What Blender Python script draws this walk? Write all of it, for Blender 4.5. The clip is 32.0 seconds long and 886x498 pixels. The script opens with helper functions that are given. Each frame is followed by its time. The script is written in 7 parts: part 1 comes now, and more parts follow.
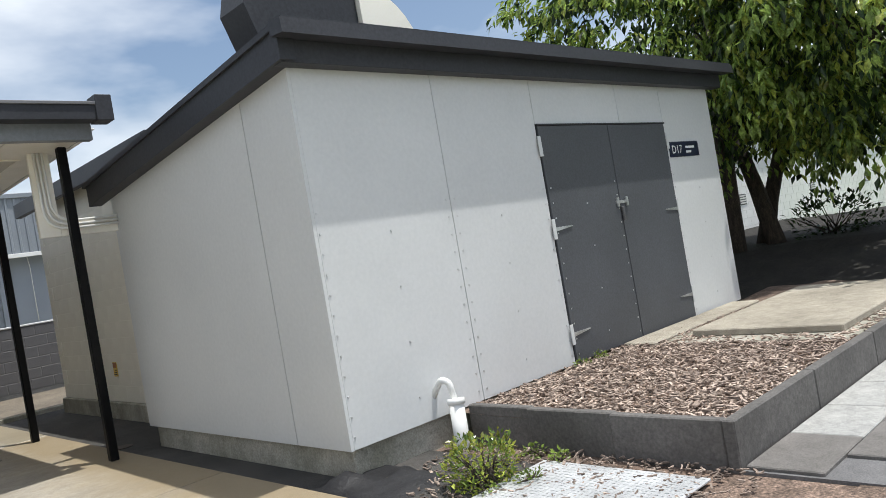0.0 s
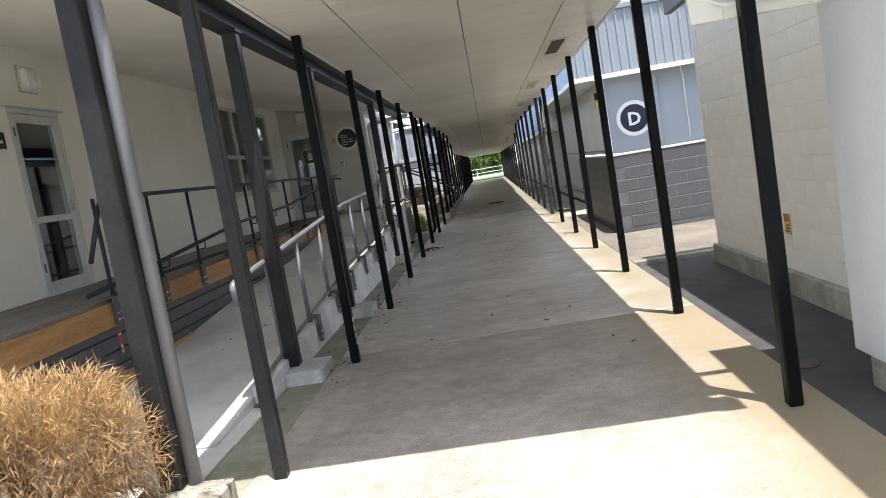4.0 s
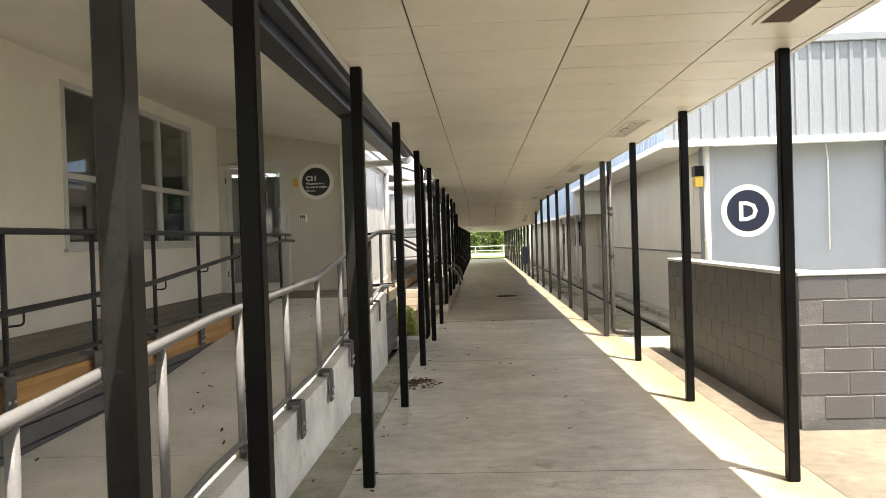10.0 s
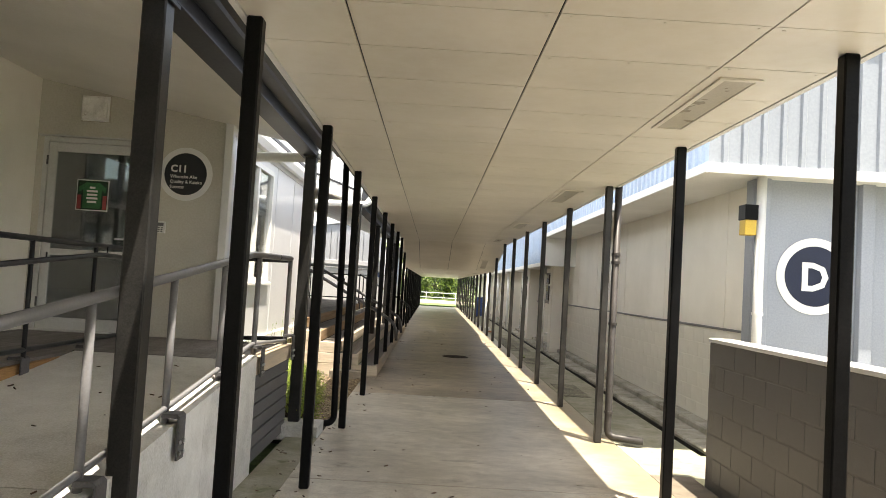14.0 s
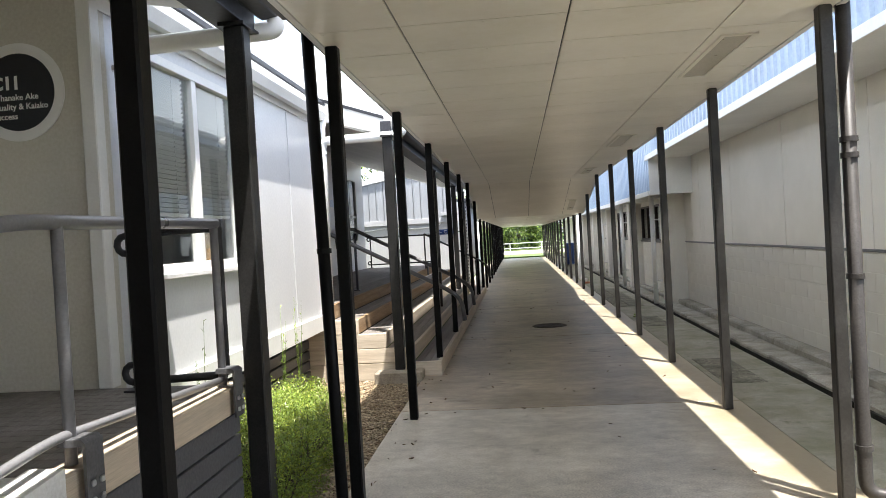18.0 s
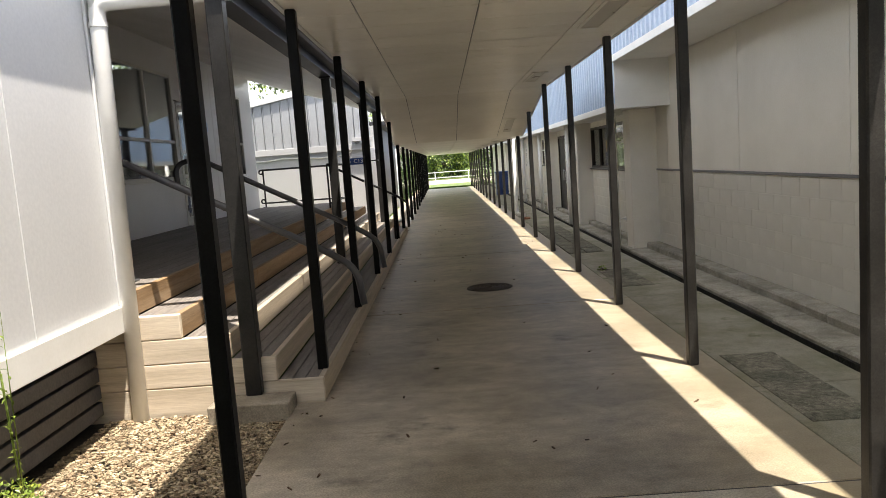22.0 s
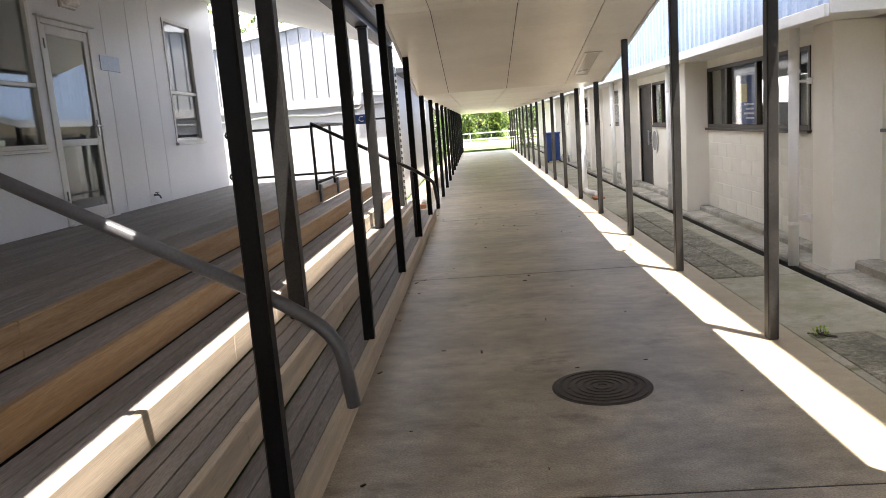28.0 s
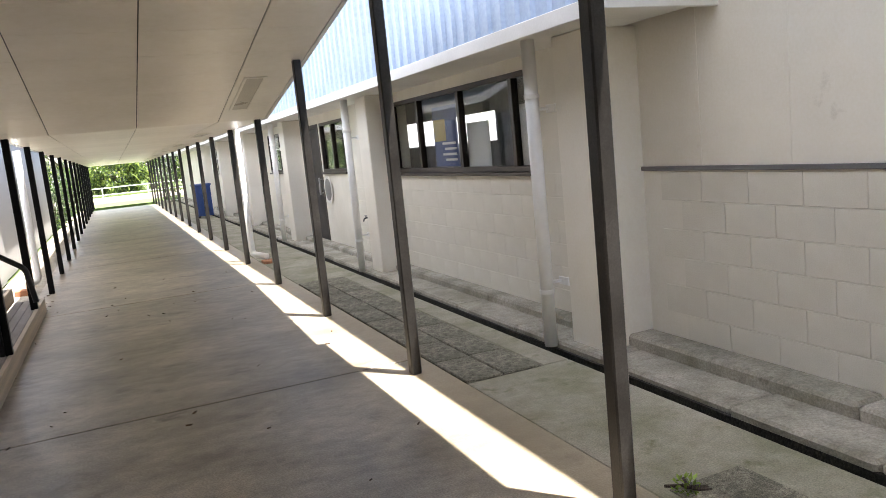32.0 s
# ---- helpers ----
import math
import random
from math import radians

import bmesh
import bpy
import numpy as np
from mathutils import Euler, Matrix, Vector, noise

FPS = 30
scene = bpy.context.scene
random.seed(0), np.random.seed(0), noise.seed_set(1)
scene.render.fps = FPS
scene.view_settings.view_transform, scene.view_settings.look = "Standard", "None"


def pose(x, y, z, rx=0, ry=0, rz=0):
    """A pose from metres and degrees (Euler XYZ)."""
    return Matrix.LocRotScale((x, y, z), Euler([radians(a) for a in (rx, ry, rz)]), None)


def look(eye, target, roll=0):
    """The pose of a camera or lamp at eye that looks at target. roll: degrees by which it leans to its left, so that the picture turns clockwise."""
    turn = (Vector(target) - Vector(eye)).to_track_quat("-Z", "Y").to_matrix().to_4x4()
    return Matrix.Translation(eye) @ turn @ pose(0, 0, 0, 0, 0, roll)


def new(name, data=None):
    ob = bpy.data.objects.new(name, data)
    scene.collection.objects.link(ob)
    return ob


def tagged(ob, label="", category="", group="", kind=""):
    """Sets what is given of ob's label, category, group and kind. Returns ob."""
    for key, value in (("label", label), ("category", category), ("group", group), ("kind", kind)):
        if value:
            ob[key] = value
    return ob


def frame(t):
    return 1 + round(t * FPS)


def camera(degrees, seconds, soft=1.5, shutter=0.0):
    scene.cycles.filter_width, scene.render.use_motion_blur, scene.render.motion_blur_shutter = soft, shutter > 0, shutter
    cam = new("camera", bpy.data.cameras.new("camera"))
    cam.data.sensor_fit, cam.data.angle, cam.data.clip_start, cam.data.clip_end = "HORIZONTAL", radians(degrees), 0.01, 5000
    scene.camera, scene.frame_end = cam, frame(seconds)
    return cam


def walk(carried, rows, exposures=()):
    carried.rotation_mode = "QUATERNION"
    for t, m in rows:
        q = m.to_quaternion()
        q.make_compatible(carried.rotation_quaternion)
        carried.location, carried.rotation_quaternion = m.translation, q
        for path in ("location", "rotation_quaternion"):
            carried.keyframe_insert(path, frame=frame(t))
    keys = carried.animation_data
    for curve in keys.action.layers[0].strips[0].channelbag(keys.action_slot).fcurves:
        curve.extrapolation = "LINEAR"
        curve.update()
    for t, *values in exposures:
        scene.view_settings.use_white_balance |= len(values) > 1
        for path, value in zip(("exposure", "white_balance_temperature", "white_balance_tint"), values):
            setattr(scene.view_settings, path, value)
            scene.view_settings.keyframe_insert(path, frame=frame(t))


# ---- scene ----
cam = camera(61.3, 32.0, soft=0.7)
PATH = [
    (0, (0.716, -0.714, 1.367), (2.104, 0.726, 1.364), -9.8),
    (0.5, (1.065, -0.689, 1.494), (2.373, 0.821, 1.402), -9.9),
    (1, (1.372, -0.47, 1.462), (2.434, 1.22, 1.331), -8.6),
    (1.5, (1.579, -0.124, 1.491), (2.218, 1.765, 1.336), -7.1),
    (2, (1.738, 0.324, 1.513), (1.924, 2.308, 1.343), -6.6),
    (2.5, (1.744, 0.782, 1.501), (1.614, 2.769, 1.318), -7.1),
    (4.5, (1.533, 2.925, 1.545), (1.413, 4.91, 1.332), -10.6),
    (5, (1.427, 3.477, 1.557), (1.351, 5.467, 1.363), -10.9),
    (5.5, (1.343, 4.025, 1.613), (1.269, 6.016, 1.445), -10.0),
    (6, (1.316, 4.521, 1.687), (1.225, 6.514, 1.541), -8.9),
    (6.5, (1.245, 5.027, 1.67), (1.134, 7.02, 1.538), -7.6),
    (7, (1.216, 5.579, 1.682), (1.083, 7.57, 1.549), -7.0),
    (7.5, (1.178, 6.068, 1.694), (1.018, 8.057, 1.556), -7.4),
    (8, (1.093, 6.57, 1.684), (0.903, 8.555, 1.534), -8.2),
    (8.5, (1.058, 7.095, 1.701), (0.829, 9.078, 1.569), -8.3),
    (9, (1.016, 7.573, 1.692), (0.806, 9.559, 1.585), -6.1),
    (9.5, (0.967, 8.032, 1.675), (0.815, 10.025, 1.61), -3.8),
    (10, (1.021, 8.505, 1.658), (0.922, 10.502, 1.631), -1.8),
    (10.5, (1.018, 9.047, 1.612), (0.899, 11.043, 1.593), -1.0),
    (11, (0.954, 9.562, 1.615), (0.799, 11.555, 1.579), -0.9),
    (11.5, (0.93, 10.034, 1.633), (0.733, 12.024, 1.59), -0.6),
    (12, (0.836, 10.581, 1.599), (0.653, 12.573, 1.566), 0.3),
    (12.5, (0.873, 11.028, 1.616), (0.752, 13.024, 1.597), 1.3),
    (13, (0.934, 11.454, 1.622), (0.892, 13.454, 1.635), 2.4),
    (13.5, (1.007, 11.985, 1.639), (1.028, 13.984, 1.693), 3.1),
    (14, (1.125, 12.437, 1.631), (1.147, 14.435, 1.725), 3.4),
    (14.5, (1.174, 12.992, 1.611), (1.135, 14.987, 1.75), 3.6),
    (16.5, (1.326, 14.881, 1.65), (1.048, 16.851, 1.854), 0.6),
    (17, (1.337, 15.365, 1.663), (1.072, 17.34, 1.826), -1.2),
    (17.5, (1.271, 15.823, 1.647), (1.014, 17.805, 1.711), -2.5),
    (18, (1.263, 16.309, 1.653), (1.063, 18.299, 1.623), -3.3),
    (18.5, (1.333, 16.781, 1.695), (1.168, 18.773, 1.646), -3.4),
    (19, (1.317, 17.266, 1.658), (1.163, 19.257, 1.539), -4.6),
    (19.5, (1.313, 17.709, 1.667), (1.17, 19.698, 1.51), -5.4),
    (20, (1.269, 18.202, 1.671), (1.161, 20.191, 1.493), -5.8),
    (20.5, (1.199, 18.641, 1.665), (1.123, 20.629, 1.457), -6.1),
    (21, (1.201, 19.095, 1.674), (1.164, 21.081, 1.441), -5.8),
    (21.5, (1.251, 19.515, 1.677), (1.24, 21.5, 1.437), -5.1),
    (22, (1.239, 19.96, 1.664), (1.224, 21.947, 1.432), -4.2),
    (22.5, (1.273, 20.398, 1.655), (1.217, 22.386, 1.439), -3.5),
    (23, (1.293, 20.859, 1.679), (1.165, 22.846, 1.482), -3.3),
    (23.5, (1.23, 21.279, 1.651), (1.039, 23.261, 1.455), -3.2),
    (24, (1.196, 21.723, 1.647), (0.986, 23.702, 1.446), -3.0),
    (24.5, (1.234, 22.171, 1.677), (1.024, 24.149, 1.47), -2.3),
    (25, (1.188, 22.626, 1.665), (0.994, 24.605, 1.448), -1.9),
    (25.5, (1.192, 23.076, 1.647), (1.01, 25.053, 1.408), -1.8),
    (27.5, (1.15, 24.821, 1.65), (1.0, 26.783, 1.291), -4.4),
    (28, (1.083, 25.194, 1.635), (0.972, 27.164, 1.307), -4.4),
    (28.5, (1.079, 25.581, 1.631), (1.027, 27.557, 1.324), -4.5),
    (29, (1.106, 25.952, 1.66), (1.146, 27.93, 1.365), -5.1),
    (29.5, (1.044, 26.275, 1.65), (1.209, 28.248, 1.366), -5.5),
    (30, (1.024, 26.589, 1.66), (1.32, 28.547, 1.378), -5.3),
    (30.5, (1.099, 26.902, 1.671), (1.503, 28.84, 1.388), -5.5),
    (31, (1.144, 27.214, 1.674), (1.644, 29.13, 1.392), -5.5),
    (31.5, (1.159, 27.528, 1.652), (1.768, 29.411, 1.366), -5.8),
    (32, (1.255, 27.832, 1.615), (2.033, 29.653, 1.332), -5.7),
]
walk(cam, [(t, look(eye, target, roll)) for t, eye, target, roll in PATH],
     exposures=[(0, 0.4, 6450, 8), (1.2, 0.38, 6400, 8), (2.5, 0.72, 6350, 9), (5, 1.85, 6250, 12), (7, 1.95, 7150, 12), (9, 2.25, 7200, 11), (10, 2.16, 7600, 10), (12, 2.38, 6700, 10), (14, 2.18, 7600, 10),
                (17, 2.18, 6400, 10), (20, 1.81, 7300, 10), (22, 1.83, 7250, 11), (24, 2.11, 7000, 11), (25, 2.43, 6450, 10), (26.5, 2.73, 6850, 13), (28, 2.93, 7000, 15), (29.5, 2.77, 6950, 15), (31, 2.71, 6850, 15), (32, 2.78, 6850, 14)])

# ---- light ----
SUN_DIR = Vector((-0.172, 0.225, -1.0)).normalized()          # the way the light falls
world = bpy.data.worlds.new("sky")
scene.world = world
world.use_nodes = True
wn, wl = world.node_tree.nodes, world.node_tree.links
wn.clear()
w_out, w_bg = wn.new("ShaderNodeOutputWorld"), wn.new("ShaderNodeBackground")
w_sky = wn.new("ShaderNodeTexSky")
w_sky.sky_type, w_sky.sun_disc, w_sky.dust_density = "NISHITA", False, 2.5
w_sky.sun_elevation = math.asin(-SUN_DIR.z)
w_sky.sun_rotation = math.atan2(-SUN_DIR.x, -SUN_DIR.y)
w_coord, w_noise, w_ramp, w_mix = (wn.new("ShaderNodeTexCoord"), wn.new("ShaderNodeTexNoise"),
                                   wn.new("ShaderNodeValToRGB"), wn.new("ShaderNodeMixRGB"))
w_map = wn.new("ShaderNodeMapping")
w_map.inputs["Scale"].default_value = (1.0, 1.0, 2.6)
w_noise.inputs["Scale"].default_value, w_noise.inputs["Detail"].default_value = 2.1, 6.0
w_ramp.color_ramp.elements[0].position, w_ramp.color_ramp.elements[1].position = 0.40, 0.64
w_mix.inputs[2].default_value = (7.4, 7.7, 8.2, 1)
wl.new(w_coord.outputs["Generated"], w_map.inputs[0])
wl.new(w_map.outputs[0], w_noise.inputs[0])
wl.new(w_noise.outputs[0], w_ramp.inputs[0])
wl.new(w_ramp.outputs[0], w_mix.inputs[0])
wl.new(w_sky.outputs[0], w_mix.inputs[1])
wl.new(w_mix.outputs[0], w_bg.inputs[0])
w_bg.inputs[1].default_value = 0.11
wl.new(w_bg.outputs[0], w_out.inputs[0])

sun = new("sun", bpy.data.lights.new("sun", "SUN"))
sun.data.energy, sun.data.angle, sun.data.color = 3.3, radians(0.55), (1.0, 0.97, 0.925)
sun.matrix_basis = look((5, -5, 30), Vector((5, -5, 30)) + SUN_DIR)


# ---- materials ----
def material(name, colour, rough=0.6, metal=0.0, tint=None, scale=3.0, fine=60.0, bump=0.1, wear=None, wear_at=0.62,
             spread=0.12, island=0.0, stretch=None, coat=0.0, spec=0.5, edge=None):
    """A painted, cast or grown surface: two scales of colour variation, stains, relief, and a share that varies from piece to piece."""
    m = bpy.data.materials.new(name)
    m.use_nodes = True
    n, l = m.node_tree.nodes, m.node_tree.links
    b = n["Principled BSDF"]
    b.inputs["Metallic"].default_value = metal
    b.inputs["Coat Weight"].default_value = coat
    b.inputs["Specular IOR Level"].default_value = spec
    coord = n.new("ShaderNodeTexCoord")
    vec = coord.outputs["Object"]
    if stretch:
        mp = n.new("ShaderNodeMapping")
        mp.inputs["Scale"].default_value = stretch
        l.new(vec, mp.inputs[0])
        vec = mp.outputs[0]

    def noise_tex(sc, detail, rough_n=0.6):
        t = n.new("ShaderNodeTexNoise")
        t.inputs["Scale"].default_value, t.inputs["Detail"].default_value, t.inputs["Roughness"].default_value = sc, detail, rough_n
        l.new(vec, t.inputs[0])
        return t

    big, small = noise_tex(scale, 4), noise_tex(fine, 3)
    dark = tuple(c * (1 - spread * 1.6) for c in colour) if tint is None else tint
    light = tuple(min(1, c * (1 + spread)) for c in colour)
    r1 = n.new("ShaderNodeValToRGB")
    r1.color_ramp.elements[0].position, r1.color_ramp.elements[1].position = 0.36, 0.64
    r1.color_ramp.elements[0].color, r1.color_ramp.elements[1].color = (*dark, 1), (*light, 1)
    l.new(big.outputs[0], r1.inputs[0])
    col = r1.outputs[0]
    m2 = n.new("ShaderNodeMixRGB")
    m2.blend_type = "OVERLAY"
    m2.inputs[0].default_value = min(1.0, spread * 2.0)
    l.new(col, m2.inputs[1])
    grain = n.new("ShaderNodeMapRange")
    grain.inputs["From Min"].default_value, grain.inputs["From Max"].default_value = 0.3, 0.7
    l.new(small.outputs[0], grain.inputs["Value"])
    l.new(grain.outputs[0], m2.inputs[2])
    mid = noise_tex(scale * 7, 6, 0.72)
    patch = n.new("ShaderNodeMapRange")
    patch.inputs["From Min"].default_value, patch.inputs["From Max"].default_value = 0.34, 0.66
    l.new(mid.outputs[0], patch.inputs["Value"])
    m4 = n.new("ShaderNodeMixRGB")
    m4.blend_type = "OVERLAY"
    m4.inputs[0].default_value = max(0.0, spread - 0.07) * 2.2
    l.new(m2.outputs[0], m4.inputs[1])
    l.new(patch.outputs[0], m4.inputs[2])
    col = m4.outputs[0]
    if wear:
        st = noise_tex(scale * 2.3, 7, 0.7)
        r2 = n.new("ShaderNodeValToRGB")
        r2.color_ramp.elements[0].position, r2.color_ramp.elements[1].position = wear_at, wear_at + 0.13
        l.new(st.outputs[0], r2.inputs[0])
        m3 = n.new("ShaderNodeMixRGB")
        m3.inputs[2].default_value = (*wear, 1)
        l.new(r2.outputs[0], m3.inputs[0])
        l.new(col, m3.inputs[1])
        col = m3.outputs[0]
    if edge:                                   # a ragged stained band along the outer edge: x where it starts, x where it is full, colour, share
        sep, wob, span_ = n.new("ShaderNodeSeparateXYZ"), noise_tex(2.6, 6, 0.65), n.new("ShaderNodeMapRange")
        l.new(coord.outputs["Object"], sep.inputs[0])
        push = n.new("ShaderNodeMath")
        push.operation = "MULTIPLY_ADD"
        push.inputs[1].default_value = 0.7
        l.new(wob.outputs[0], push.inputs[0])
        l.new(sep.outputs["X"], push.inputs[2])
        span_.inputs["From Min"].default_value, span_.inputs["From Max"].default_value = edge[0] + 0.35, edge[1] + 0.35
        span_.inputs["To Max"].default_value = edge[3]
        l.new(push.outputs[0], span_.inputs["Value"])
        me_ = n.new("ShaderNodeMixRGB")
        me_.inputs[2].default_value = (*edge[2], 1)
        l.new(span_.outputs[0], me_.inputs[0])
        l.new(col, me_.inputs[1])
        col = me_.outputs[0]
    if island:
        info = n.new("ShaderNodeObjectInfo")
        geo = n.new("ShaderNodeNewGeometry")
        add = n.new("ShaderNodeMath")
        add.operation = "ADD"
        l.new(info.outputs["Random"], add.inputs[0])
        l.new(geo.outputs["Random Per Island"], add.inputs[1])
        rng = n.new("ShaderNodeMapRange")
        rng.inputs["From Max"].default_value = 2.0
        rng.inputs["To Min"].default_value, rng.inputs["To Max"].default_value = 1 - island, 1 + island
        l.new(add.outputs[0], rng.inputs["Value"])
        hsv = n.new("ShaderNodeHueSaturation")
        l.new(rng.outputs[0], hsv.inputs["Value"])
        l.new(col, hsv.inputs["Color"])
        col = hsv.outputs[0]
    l.new(col, b.inputs["Base Color"])
    rr = n.new("ShaderNodeMapRange")
    rr.inputs["To Min"].default_value, rr.inputs["To Max"].default_value = max(0.03, rough - 0.12), min(1, rough + 0.12)
    l.new(big.outputs[0], rr.inputs["Value"])
    l.new(rr.outputs[0], b.inputs["Roughness"])
    if bump:
        bp = n.new("ShaderNodeBump")
        bp.inputs["Strength"].default_value, bp.inputs["Distance"].default_value = bump, 0.01
        l.new(small.outputs[0], bp.inputs["Height"])
        l.new(bp.outputs[0], b.inputs["Normal"])
    return m


def glass_material(name, tint=(0.8, 0.85, 0.85), gloss=0.09):
    m = bpy.data.materials.new(name)
    m.use_nodes = True
    n, l = m.node_tree.nodes, m.node_tree.links
    n.remove(n["Principled BSDF"])
    tr, gl, fr, mx = (n.new("ShaderNodeBsdfTransparent"), n.new("ShaderNodeBsdfGlossy"), n.new("ShaderNodeLayerWeight"), n.new("ShaderNodeMixShader"))
    tr.inputs[0].default_value = (*tint, 1)
    gl.inputs["Roughness"].default_value = 0.02
    steep, span = n.new("ShaderNodeMath"), n.new("ShaderNodeMath")
    steep.operation, span.operation = "POWER", "MULTIPLY_ADD"
    steep.inputs[1].default_value = 4.0
    span.inputs[1].default_value, span.inputs[2].default_value = 0.6, gloss
    l.new(fr.outputs["Facing"], steep.inputs[0])
    l.new(steep.outputs[0], span.inputs[0])
    l.new(span.outputs[0], mx.inputs[0])
    l.new(tr.outputs[0], mx.inputs[1])
    l.new(gl.outputs[0], mx.inputs[2])
    l.new(mx.outputs[0], n["Material Output"].inputs[0])
    return m


def leaf_material(name, colour, tip, gloss=0.35):
    m = material(name, colour, rough=gloss, tint=tip, scale=1.4, fine=25, bump=0.05, spread=0.25, island=0.35)
    b = m.node_tree.nodes["Principled BSDF"]
    b.inputs["Subsurface Weight"].default_value = 0.0
    n, l = m.node_tree.nodes, m.node_tree.links
    tl, mx = n.new("ShaderNodeBsdfTranslucent"), n.new("ShaderNodeMixShader")
    src = b.inputs["Base Color"].links[0].from_socket
    l.new(src, tl.inputs[0])
    mx.inputs[0].default_value = 0.4
    l.new(b.outputs[0], mx.inputs[1])
    l.new(tl.outputs[0], mx.inputs[2])
    l.new(mx.outputs[0], n["Material Output"].inputs[0])
    return m


